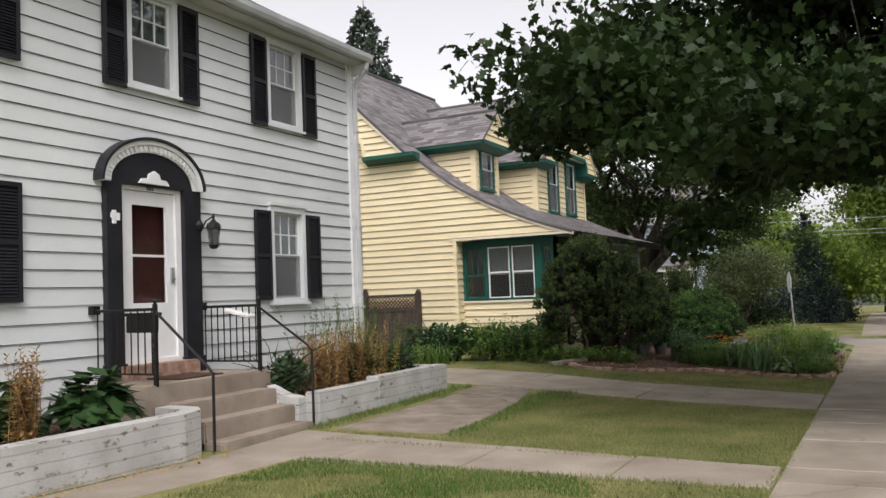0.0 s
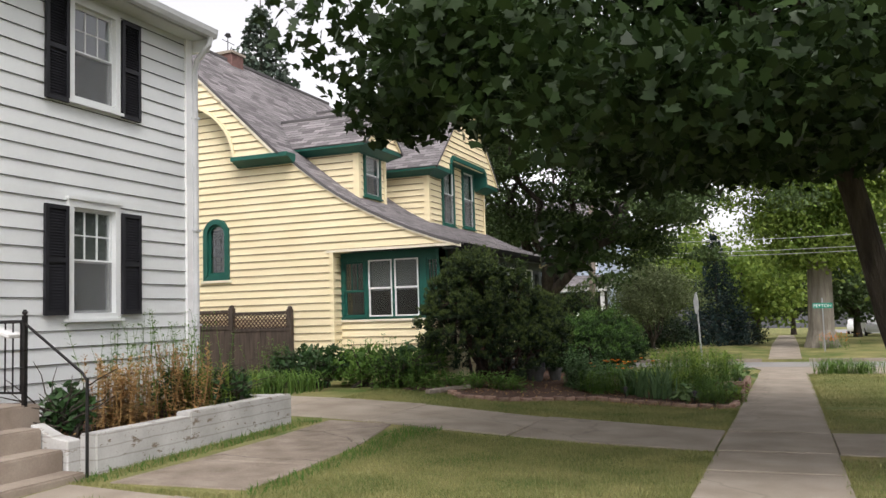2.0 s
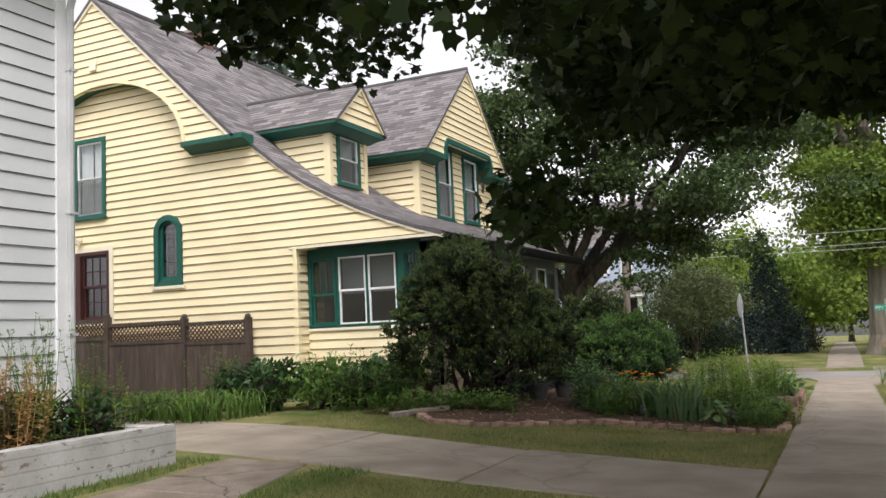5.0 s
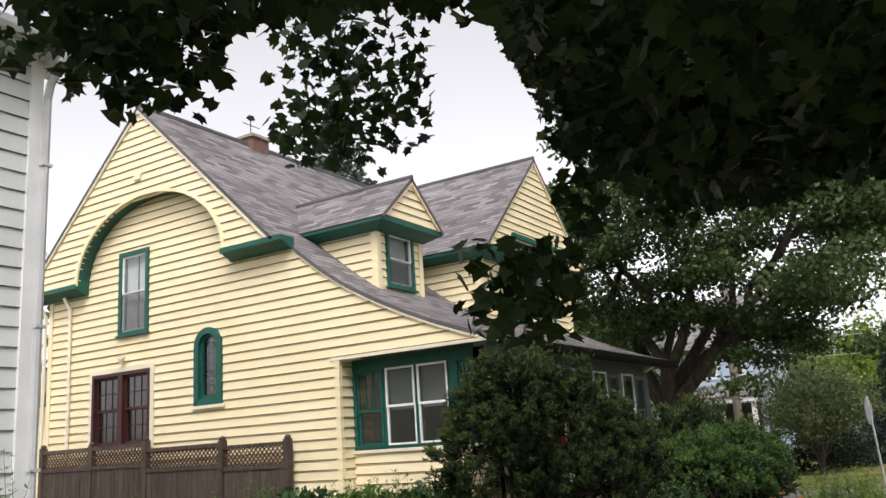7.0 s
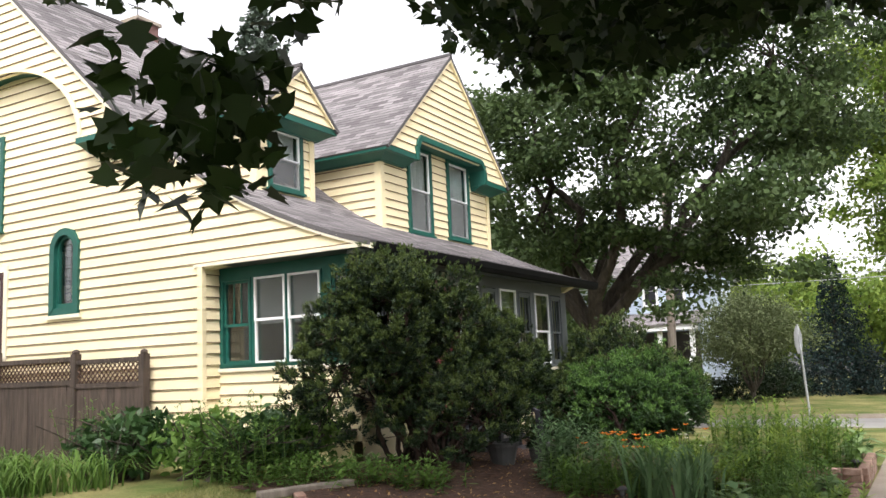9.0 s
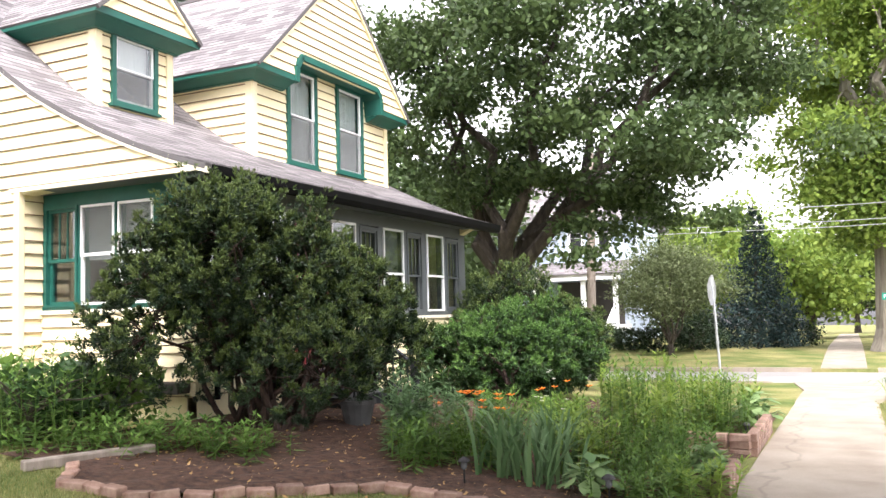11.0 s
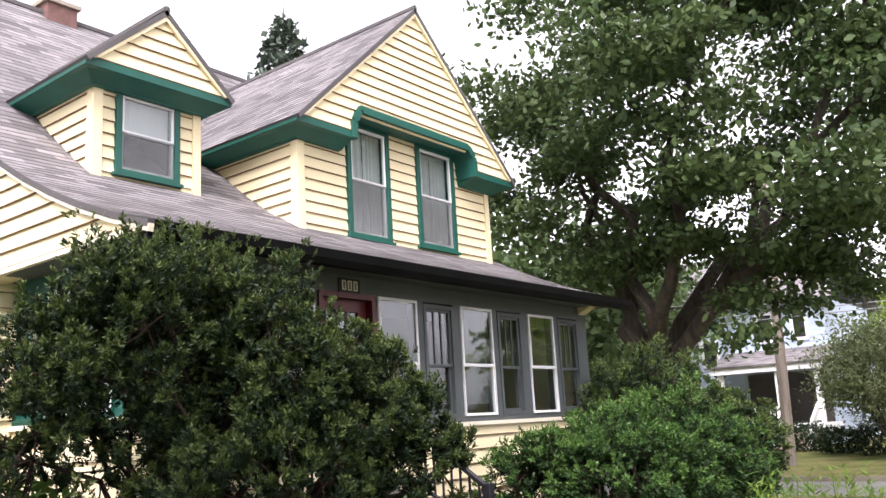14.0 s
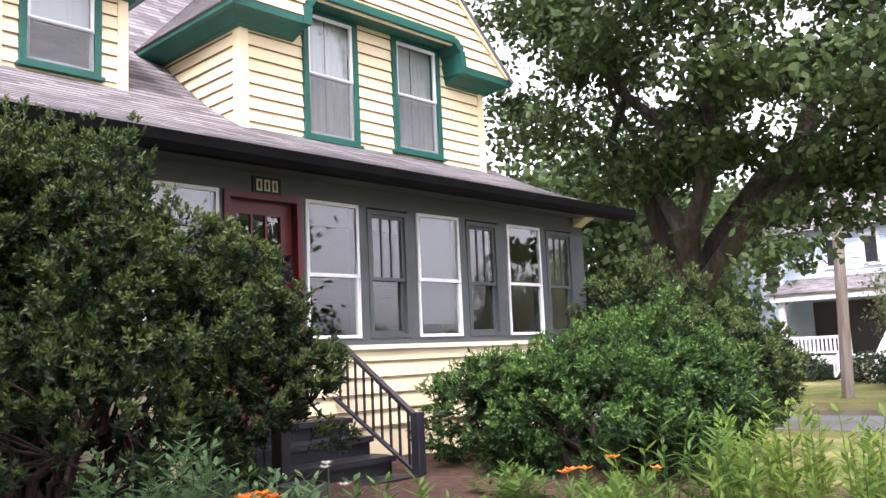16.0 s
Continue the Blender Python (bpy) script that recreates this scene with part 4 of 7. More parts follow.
# ---- dormers ----
def dormer(front_x, y0, y1, gable_x, apex_y, apex_z, eave_z, half, base_z, wins, cut_span=None, cut_top=0.0):
    """A gabled dormer: front and cheeks in boards, overhanging gable, boxed green eaves, two roof slopes."""
    m, g = east(front_x), east(gable_x)
    top = eave_z + (0.3 if cut_span else 0.02)
    hl = [(w[0], w[1], w[2], w[3]) for w in wins]
    wall = part("dormer_wall", wall_mesh(m, rect(y0, y1), hl, base_z - 0.6, top, 0.12, 2), M_YELLOW, yellow)
    siding(wall, m, rect(y0 + 0.1, y1 - 0.1), hl, base_z - 0.3, top, COURSE * 0.95, M_YELLOW)
    boards("corner_board", M_YELLOW, yellow, m, ((y0 - 0.02, base_z - 0.5, -0.01), (y0 + 0.1, top - 0.1, 0.045)),
           ((y1 - 0.1, base_z - 0.5, -0.01), (y1 + 0.02, top - 0.1, 0.045)), ((y0 - 0.026, base_z - 0.5, -0.1), (y0 - 0.021, top - 0.1, 0.026)))
    for mm, sgn, yy in ((south(y0), 1, y0), (north(y1), -1, y1)):
        line = (lambda z: [(roof_x(z) - 0.15, front_x - 0.1)]) if sgn > 0 else (lambda z: [(-front_x + 0.1, -roof_x(z) + 0.15)])
        zlow = lerp_table(front_x, EAST_ROOF) - 0.1
        cheek = part("dormer_cheek", wall_mesh(mm, line, [], zlow, eave_z - 0.02, 0.1, 16), M_YELLOW, yellow)
        siding(cheek, mm, line, [], zlow, eave_z - 0.02, COURSE * 0.95, M_YELLOW, fine=3)
        back = roof_x(eave_z - 0.25) - 0.2
        over = half - (apex_y - y0) if sgn > 0 else half - (y1 - apex_y)
        if sgn > 0:
            cornice(yellow, mm, back, front_x, eave_z, over + 0.04, mitre1=(gable_x - front_x + 0.02) / (over + 0.04))
        else:
            cornice(yellow, mm, -front_x, -back, eave_z, over + 0.04, mitre0=(gable_x - front_x + 0.02) / (over + 0.04))
    # gable triangle

    def tri(z):
        w = half * (apex_z - z) / (apex_z - eave_z)
        if cut_span and z < cut_top:
            return [(apex_y - w, cut_span[0]), (cut_span[1], apex_y + w)]
        return [(apex_y - w, apex_y + w)]
    gw = part("gable_wall", wall_mesh(g, tri, [], eave_z + 0.0, apex_z - 0.04, 0.05, 24), M_YELLOW, yellow)
    siding(gw, g, tri, [], eave_z + 0.005, apex_z - 0.1, COURSE * 0.95, M_YELLOW, fine=3)
    out = gable_x - front_x
    if cut_span:
        cornice(yellow, m, y0, cut_span[0] - 0.02, eave_z, out + 0.02, mitre0=(half - apex_y + y0 + 0.04) / (out + 0.02))
        cornice(yellow, m, cut_span[1] + 0.02, y1, eave_z, out + 0.02, mitre1=(half - y1 + apex_y + 0.04) / (out + 0.02))
        a, b = cut_span
        path = [(a - 0.05, eave_z - 0.1), (a - 0.03, eave_z + 0.16), (a + 0.1, cut_top), (b - 0.12, cut_top), (b + 0.02, cut_top - 0.14), (b + 0.05, eave_z - 0.1)]
        bm = bmesh.new()
        for (p, q), (r, s) in zip(path, path[1:]):
            d = Vector((s - q, p - r)).normalized() * 0.055
            prism(bm, [(p + d.x, q + d.y), (r + d.x, s + d.y), (r - d.x, s - d.y), (p - d.x, q - d.y)], 0.0, out + 0.055, m)
        bmesh.ops.recalc_face_normals(bm, faces=bm.faces)
        part("arch_soffit", bm, M_GREEN, yellow, "green curved soffit over the dormer windows")
    else:
        cornice(yellow, m, y0, y1, eave_z, out + 0.02, mitre0=(half - apex_y + y0 + 0.04) / (out + 0.02), mitre1=(half - y1 + apex_y + 0.04) / (out + 0.02))
    # slopes
    fx = gable_x + 0.07
    k = (apex_z - eave_z) / half
    for s in (-1, 1):
        yl = apex_y + s * (half + 0.06)
        zl = eave_z - 0.06 * k
        rows = [((fx, apex_y, apex_z + 0.03), (roof_x(apex_z) - 0.1, apex_y, apex_z + 0.03)), ((fx, yl, zl + 0.03), (roof_x(zl) - 0.1, yl, zl + 0.03))]
        if s > 0:
            rows = [(b, a) for a, b in rows]
        roof_sheet(yellow, rows, M_ROOF, name="dormer_roof")
    for s in (-1, 1):
        bm = bmesh.new()
        prism(bm, [(apex_y, apex_z - 0.11), (apex_y, apex_z - 0.01), (apex_y + s * half, eave_z - 0.0), (apex_y + s * (half - 0.1), eave_z - 0.0)][::s], 0.02, 0.06, g)
        part("rake_board", bm, M_YELLOW, yellow)
    bm = bmesh.new()
    tube(bm, [(fx, apex_y, apex_z + 0.04), (roof_x(apex_z), apex_y, apex_z + 0.04)], 0.05, 6)
    part("ridge_cap", bm, M_ROOF, yellow)
    for w in wins:
        window(yellow, m, *w[:4], 0.075, M_GREEN, M_TRIM, curtain=w[4], shade=None if w[4] else M_CURTAIN, shade_to=0.5, case_label="green dormer window casing", proud=0.06, fwd=0.05, sash_w=0.04, screen=True)
    # Added backing wall; its dark colour stands for the unlit attic.
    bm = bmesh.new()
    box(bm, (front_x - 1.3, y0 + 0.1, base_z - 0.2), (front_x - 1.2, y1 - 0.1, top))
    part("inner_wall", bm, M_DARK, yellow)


dormer(-8.40, 20.08, 24.45, -8.05, 22.27, 7.72, 5.36, 2.47, 4.0,
       [(21.0, 21.9, 3.95, 5.68, True), (22.55, 23.5, 4.0, 5.68, True)], (20.86, 23.62), 5.72)
dormer(-9.10, 17.55, 19.0, -8.76, 18.26, 6.47, 5.6, 0.97, 4.38, [(17.82, 18.7, 4.4, 5.48, False)])

# ---- enclosed porch ----
PE = east(-6.665)
slots = [("g", 17.0, 17.5), ("w", 17.55, 18.0), ("w", 18.04, 18.7), ("d", 18.75, 19.62), ("w", 19.67, 20.35), ("g", 20.48, 21.07), ("w", 21.2, 21.89), ("g", 22.03, 22.61), ("w", 22.77, 23.45), ("g", 23.59, 24.18)]
ph = [(a, b, 0.62 if k == "d" else 1.36, 2.74) for k, a, b in slots]
porch_wall = part("porch_wall", wall_mesh(PE, rect(16.82, 24.45), ph, 1.28, 3.05, 0.14, 2), M_GREY, yellow, "dark grey painted porch wall")
part("porch_base", wall_mesh(PE, rect(16.82, 24.45), [(18.75, 19.62, 0.62, 1.3)], 0.1, 1.28, 0.14, 2), M_YELLOW, yellow)
siding(porch_wall, PE, rect(16.85, 24.45), [(18.7, 19.66, 0.5, 1.3)], 0.45, 1.24, COURSE, M_YELLOW)
boards("sill_board", M_CREAM, yellow, PE, ((19.64, 1.24, 0.0), (24.46, 1.29, 0.06)), ((16.85, 1.24, 0.0), (18.7, 1.29, 0.06)))
for k, a, b in slots:
    if k == "w":
        window(yellow, PE, a, b, 1.36, 2.74, 0.014, M_TRIM, M_TRIM, sill=False, proud=0.022, sash_w=0.022, fwd=0.04, deep=0.0, meet=0.46, name="porch_window", shade=M_BLIND if a in (21.2, 18.04) else None, shade_to=0.9)
    elif k == "g":
        window(yellow, PE, a, b, 1.36, 2.72, 0.05, M_GREY, M_GREY, (3, 0), (0, 0), sill=False, proud=0.012, sash_w=0.035, meet=0.46, name="porch_window", case_label="grey painted porch window")
# door
bm = bmesh.new()
frame_bm(bm, 18.75, 19.62, 0.62, 2.74, 0.06, -0.12, 0.03, PE)
door = part("door", bm, M_REDDOOR, yellow, "dark red panelled front door with glass lights")
bm = bmesh.new()
frame_bm(bm, 18.81, 19.56, 0.64, 2.68, 0.13, -0.12, -0.07, PE, wb=1.0)
for u in (0.34, 0.67):
    box(bm, (18.94 + 0.49 * u - 0.012, 1.64, -0.11), (18.94 + 0.49 * u + 0.012, 2.55, -0.075), PE)
for v in (1.94, 2.25):
    box(bm, (18.94, v - 0.012, -0.11), (19.43, v + 0.012, -0.076), PE)
part("door_leaf", bm, M_REDDOOR, door)
bm = bmesh.new()
box(bm, (18.93, 1.63, -0.1), (19.44, 2.56, -0.095), PE)
part("pane", bm, M_GLASS, door).visible_shadow = False
bm = bmesh.new()
box(bm, (19.06, 2.74, 0.0), (19.38, 2.9, 0.02), PE)
plate = part("number_plate", bm, M_BLACK, yellow, "dark house number plate")
bm = bmesh.new()
for i in range(3):
    u = 19.1 + i * 0.088
    frame_bm(bm, u, u + 0.06, 2.765, 2.875, 0.016, 0.02, 0.03, PE)
part("digit", bm, M_CREAM, plate)
# wreath on the door
bm = bmesh.new()
wr = random.Random(3)
for k in range(260):
    t, r = wr.uniform(0, 2 * math.pi), 0.17 + wr.gauss(0, 0.035)
    c = Vector((-6.68 + wr.uniform(0.0, 0.07), 19.25 + r * math.cos(t), 2.02 + r * math.sin(t)))
    d = [Vector((wr.gauss(0, 0.02), wr.gauss(0, 0.03), wr.gauss(0, 0.03))) for _ in range(3)]
    bm.faces.new([bm.verts.new(c + q) for q in d])
whole("wreath", bm, M_BLACK, "dark leafy wreath hung on the red door", "wreath")

# south side of the porch
PS = south(16.82)
psh = [(-9.15, -8.57, 1.54, 2.82), (-8.51, -7.9, 1.54, 2.82), (-7.88, -7.27, 1.54, 2.82), (-7.14, -6.8, 1.54, 2.82)]
part("porch_wall", wall_mesh(PS, rect(-9.2, -6.66), psh, 1.5, 3.05, 0.14, 2), M_GREEN, yellow, "green painted porch wall")
pb = part("porch_base", wall_mesh(PS, rect(-9.2, -6.66), [], 0.1, 1.5, 0.14, 2), M_YELLOW, yellow)
siding(pb, PS, rect(-9.2, -6.66), [], 0.45, 1.46, COURSE, M_YELLOW)
for a, b in ((-9.15, -8.57), (-7.14, -6.8)):
    window(yellow, PS, a, b, 1.54, 2.82, 0.035, M_GREEN, M_GREEN, (3, 0), (0, 0), sill=False, proud=0.02, sash_w=0.04, meet=0.46, name="porch_window", case_label="green leaded porch window")
for a, b in ((-8.51, -7.9), (-7.88, -7.27)):
    window(yellow, PS, a, b, 1.54, 2.82, 0.02, M_GREEN, M_TRIM, sill=False, proud=0.02, sash_w=0.03, fwd=0.05, name="porch_window", shade=M_BLIND, shade_to=0.55)
bm = bmesh.new()
box(bm, (-9.2, 1.45, 0.0), (-6.66, 1.5, 0.05), PS)
part("sill_board", bm, M_CREAM, yellow)
bm = bmesh.new()
box(bm, (-9.22, 0.5, -0.33), (-9.2, 3.03, -0.003), south(16.49))
return_wall = part("wall", bm, M_YELLOW, yellow)
siding(return_wall, east(-9.2), rect(16.535, 16.81), [], 0.56, 3.0, COURSE, M_YELLOW)
# porch ceiling, soffit, fascia, gutter
bm = bmesh.new()
box(bm, (-9.2, 16.5, 2.985), (-6.3, 24.44, 3.02))
part("soffit", bm, M_GREY, yellow)
bm = bmesh.new()
box(bm, (-6.62, 16.52, 2.93), (-6.2, 24.7, 2.98))
part("eave_box", bm, M_GREY, yellow)
bm = bmesh.new()
prof = [(0.0, 3.03), (0.0, 2.9), (0.03, 2.87), (0.09, 2.88), (0.12, 2.94), (0.13, 3.03), (0.115, 3.03), (0.1, 2.95), (0.08, 2.9), (0.035, 2.89), (0.02, 2.91), (0.015, 3.03)]
a = [bm.verts.new((-6.2 + n, 16.44, v)) for n, v in prof]
b = [bm.verts.new((-6.2 + n, 24.93, v)) for n, v in prof]
for i in range(len(prof)):
    bm.faces.new((a[i], b[i], b[(i + 1) % len(prof)], a[(i + 1) % len(prof)]))
bm.faces.new(a[::-1])
bm.faces.new(b)
bmesh.ops.recalc_face_normals(bm, faces=bm.faces)
part("gutter", bm, M_GUTTER, yellow, "black metal gutter along the porch eave")
bm = bmesh.new()
tube(bm, [(-6.12, 17.1, 2.88), (-6.3, 17.1, 2.7), (-6.6, 17.1, 2.55), (-6.6, 17.1, 0.4)], 0.035, 8)
part("downspout", bm, M_GUTTER, yellow)

# porch steps with dark railing
steps = thing("porch_steps", (-6.1, 19.2, 0), "dark painted wooden porch steps with slatted railings", "steps")
for i in range(4):
    bm = bmesh.new()
    x0 = -6.62 + 0.29 * i
    zt = 0.6 - 0.16 * (i + 0)
    box(bm, (x0, 18.55, zt - 0.05), (x0 + 0.32, 19.9, zt))
    box(bm, (x0 + 0.02, 18.57, 0.0), (x0 + 0.28, 19.88, zt - 0.05))
    part("tread", bm, M_BLACK, steps)
for yy in (18.5, 19.95):
    bm = bmesh.new()
    tube(bm, [(-6.62, yy, 1.38), (-5.5, yy, 0.62)], 0.035, 6)
    tube(bm, [(-6.62, yy, 0.78), (-5.5, yy, 0.12)], 0.025, 6)
    part("handrail", bm, M_BLACK, steps)
    bm = bmesh.new()
    box(bm, (-5.53, yy - 0.045, -0.1), (-5.43, yy + 0.045, 0.66))
    bevel(bm, 0.008)
    part("newel_post", bm, M_BLACK, steps)
    for k in range(9):
        f = (k + 0.7) / 9.5
        bm = bmesh.new()
        x = -6.62 + 1.12 * f
        tube(bm, [(x, yy, 0.78 - 0.66 * f), (x, yy, 1.38 - 0.76 * f)], 0.014, 5)
        part("baluster", bm, M_BLACK, steps)


# ---- white house ----
white = thing("house", (-12, 4, 0.3), "white clapboard two-storey house with black louvred shutters", "house")
F = east(-8.16)
WC = 0.2
wh = [(7.96, 8.84, 1.64, 3.13), (7.96, 8.84, 4.37, 5.72), (5.24, 6.11, 4.41, 5.72), (2.5, 3.38, 1.7, 3.13), (2.5, 3.38, 4.41, 5.72), (5.08, 6.12, 0.95, 3.2)]
wf = part("wall", wall_mesh(F, rect(-4.0, 10.3), wh, 0.1, 5.85, 0.2, 2), M_WHITE, white)
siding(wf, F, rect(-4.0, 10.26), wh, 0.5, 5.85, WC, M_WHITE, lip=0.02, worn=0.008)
part("wall", wall_mesh(north(10.3), lambda z: [(8.2, 16.0)] if z < 5.85 else [(8.2 + (z - 5.85) / 0.62, 16.0 - (z - 5.85) / 0.62)], [], 0.1, 8.2, 0.2, 8), M_WHITE, white)
part("wall", wall_mesh(south(-4.0), lambda z: [(-16.0, -8.2)] if z < 5.85 else [(-16.0 + (z - 5.85) / 0.62, -8.2 - (z - 5.85) / 0.62)], [], 0.1, 8.2, 0.2, 8), M_WHITE, white)
part("wall", wall_mesh(west(-16.0), rect(-10.3, 4.0), [], 0.1, 5.85, 0.2, 2), M_WHITE, white)
# Added floors and backing wall, dark in colour to pass for unlit rooms.
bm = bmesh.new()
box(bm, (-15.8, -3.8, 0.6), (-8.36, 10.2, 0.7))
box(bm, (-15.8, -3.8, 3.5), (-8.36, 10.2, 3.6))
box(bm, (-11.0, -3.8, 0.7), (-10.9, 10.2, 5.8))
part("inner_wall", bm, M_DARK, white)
bm = bmesh.new()
box(bm, (-4.0, -0.2, 0.003), (10.3, 0.5, 0.014), F)
part("foundation", bm, M_CONC, white)
boards("corner_board", M_TRIM, white, F, ((10.2, 0.5, 0.0), (10.33, 5.85, 0.05)), ((10.3, 0.5, -0.12), (10.33, 5.85, -0.003)))
roof_sheet(white, [((-12.1, -4.4, 8.45), (-12.1, 10.44, 8.45)), ((-7.8, -4.4, 5.94), (-7.8, 10.44, 5.94))], M_ROOF, label="grey shingle roof")
roof_sheet(white, [((-12.1, 10.44, 8.45), (-12.1, -4.4, 8.45)), ((-16.4, 10.44, 5.94), (-16.4, -4.4, 5.94))], M_ROOF)
bm = bmesh.new()
box(bm, (-8.16, -4.35, 5.8), (-7.84, 10.4, 5.84))
box(bm, (-7.86, -4.38, 5.8), (-7.83, 10.42, 5.95))
box(bm, (-8.16, 10.34, 5.62), (-7.85, 10.42, 5.8))
part("soffit", bm, M_WHITE, white)
bm = bmesh.new()
prof = [(0.0, 5.93), (0.0, 5.83), (0.03, 5.8), (0.09, 5.81), (0.12, 5.87), (0.13, 5.94), (0.115, 5.94), (0.1, 5.88), (0.08, 5.83), (0.02, 5.84), (0.015, 5.93)]
a = [bm.verts.new((-7.83 + n, -4.38, v)) for n, v in prof]
b = [bm.verts.new((-7.83 + n, 10.44, v)) for n, v in prof]
for i in range(len(prof)):
    bm.faces.new((a[i], b[i], b[(i + 1) % len(prof)], a[(i + 1) % len(prof)]))
bm.faces.new(a[::-1])
bm.faces.new(b)
bmesh.ops.recalc_face_normals(bm, faces=bm.faces)
part("gutter", bm, M_WGUTTER, white)
bm = bmesh.new()
tube(bm, [(-7.78, 10.34, 5.82), (-7.8, 10.34, 5.7), (-8.02, 10.35, 5.5), (-8.08, 10.36, 5.35), (-8.08, 10.36, 0.4)], 0.045, 8)
for z in (1.5, 2.9, 4.6):
    box(bm, (-8.14, 10.31, z), (-8.03, 10.42, z + 0.03))
part("downspout", bm, M_WGUTTER, white, "white metal downspout at the house corner")


def shutter(parent, m, u0, u1, v0, v1):
    bm = bmesh.new()
    frame_bm(bm, u0, u1, v0, v1, 0.05, 0.04, 0.08, m)
    mid = (v0 + v1) / 2
    box(bm, (u0 + 0.05, mid - 0.03, 0.042), (u1 - 0.05, mid + 0.03, 0.08), m)
    box(bm, (u0 + 0.03, v0 + 0.03, 0.036), (u1 - 0.03, v1 - 0.03, 0.042), m)
    sh = part("shutter", bm, M_BLACK, parent, "black louvred shutter")
    bm = bmesh.new()
    v = v0 + 0.06
    while v < v1 - 0.07:
        if abs(v + 0.015 - mid) > 0.04:
            q = [bm.verts.new(p) for p in ((u0 + 0.05, v, 0.072), (u1 - 0.05, v, 0.072), (u1 - 0.05, v + 0.03, 0.05), (u0 + 0.05, v + 0.03, 0.05))]
            bm.faces.new(q)
            r = [bm.verts.new(p) for p in ((u0 + 0.05, v, 0.05), (u1 - 0.05, v, 0.05))]
            bm.faces.new((r[0], r[1], q[1], q[0]))
        v += 0.035
    bm.transform(m)
    part("louvre_panel", bm, M_BLACK, sh)


for i, (u0, u1, v0, v1) in enumerate(wh[:5]):
    window(white, F, u0, u1, v0, v1, 0.085, M_WHITE, M_WHITE, (3, 2), (0, 0), shade=M_BLIND if i != 1 else None, sash_w=0.04, shade_to=1.0, screen=True, head=0.04 if i in (0, 3) else 0.0)
    top = v1 - 0.1 if v0 < 3 else v1 - 0.06
    lo = v0 + 0.05 if v0 < 3 else v0 - 0.05
    shutter(white, F, u0 - 0.375, u0 - 0.015, lo, top)
    shutter(white, F, u1 + 0.015, u1 + 0.37, lo, top)

# entrance: black arched surround, white dentil band, white storm door
bm = bmesh.new()
DC = 5.59
for a, b in ((4.85, 5.08), (6.12, 6.42)):
    box(bm, (a, 0.78, 0.0), (b, 3.2, 0.1), F)
    box(bm, (a - 0.02, 0.78, 0.0), (b + 0.02, 0.98, 0.13), F)
arc = [(DC + 0.74 * math.cos(t), 3.16 + 0.47 * math.sin(t)) for t in (math.pi * k / 20 for k in range(21))]
prism(bm, arc, 0.0, 0.09, F)
entry = part("door_surround", bm, M_BLACK, white, "black arched door surround")


def arch_band(r0, h0, r1, h1, n0, n1, mat, name, label="", k=28):
    bm = bmesh.new()
    p = [(DC + r0 * math.cos(t), 3.17 + h0 * math.sin(t)) for t in (math.pi * i / k for i in range(k + 1))]
    q = [(DC + r1 * math.cos(t), 3.17 + h1 * math.sin(t)) for t in (math.pi * i / k for i in range(k + 1))]
    for i in range(k):
        prism(bm, [p[i], q[i], q[i + 1], p[i + 1]], n0, n1, F)
    bmesh.ops.recalc_face_normals(bm, faces=bm.faces)
    return part(name, bm, mat, entry, label)


arch_band(0.68, 0.42, 0.78, 0.52, 0.0, 0.11, M_TRIM, "arch_moulding", "white dentilled arch moulding")
arch_band(0.775, 0.515, 0.83, 0.57, 0.0, 0.15, M_TRIM, "arch_moulding")
arch_band(0.83, 0.57, 0.86, 0.605, 0.0, 0.18, M_BLACK, "arch_cap")
for k in range(29):
    t = math.pi * (k + 0.5) / 29
    c = (DC + 0.73 * math.cos(t), 3.17 + 0.47 * math.sin(t))
    bm = bmesh.new()
    box(bm, (-0.016, -0.035, 0.11), (0.016, 0.035, 0.135))
    bm.transform(F @ Matrix.Translation((c[0], c[1], 0)) @ Matrix.Rotation(t - math.pi / 2, 4, "Z"))
    part("dentil", bm, M_TRIM, entry)
bm = bmesh.new()
frame_bm(bm, 5.08, 6.12, 0.95, 3.2, 0.09, -0.1, 0.03, F, wb=0.05)
prism(bm, [(DC - 0.25, 3.19), (DC + 0.25, 3.19), (DC + 0.2, 3.25), (DC + 0.1, 3.26), (DC + 0.08, 3.32), (DC, 3.36), (DC - 0.08, 3.32), (DC - 0.1, 3.26), (DC - 0.2, 3.25)], 0.05, 0.125, F)
wd = part("door", bm, M_TRIM, white, "white storm door over a maroon inner door")
bm = bmesh.new()
frame_bm(bm, 5.17, 6.03, 1.0, 3.1, 0.15, -0.04, 0.0, F, wb=0.7, wt=0.17)
box(bm, (5.32, 2.28, -0.035), (5.88, 2.31, -0.005), F)
part("storm_door", bm, M_TRIM, wd)
bm = bmesh.new()
box(bm, (5.31, 1.69, -0.025), (5.89, 2.94, -0.02), F)
part("pane", bm, M_GLASS, wd).visible_shadow = False
bm = bmesh.new()
box(bm, (5.15, 0.98, -0.14), (6.05, 3.1, -0.1), F)
part("inner_door", bm, M_MAROON, wd, "maroon inner door behind glass")
bm = bmesh.new()
box(bm, (5.94, 1.95, 0.0), (5.99, 2.15, 0.03), F)
tube(bm, [(5.965, 2.0, 0.03), (5.965, 2.0, 0.06), (5.92, 2.0, 0.06)], 0.012, 6)
bmesh.ops.transform(bm, matrix=F, verts=[v for v in bm.verts if v.co.x > 0])
part("handle", bm, M_ALU, wd, "metal lever handle")
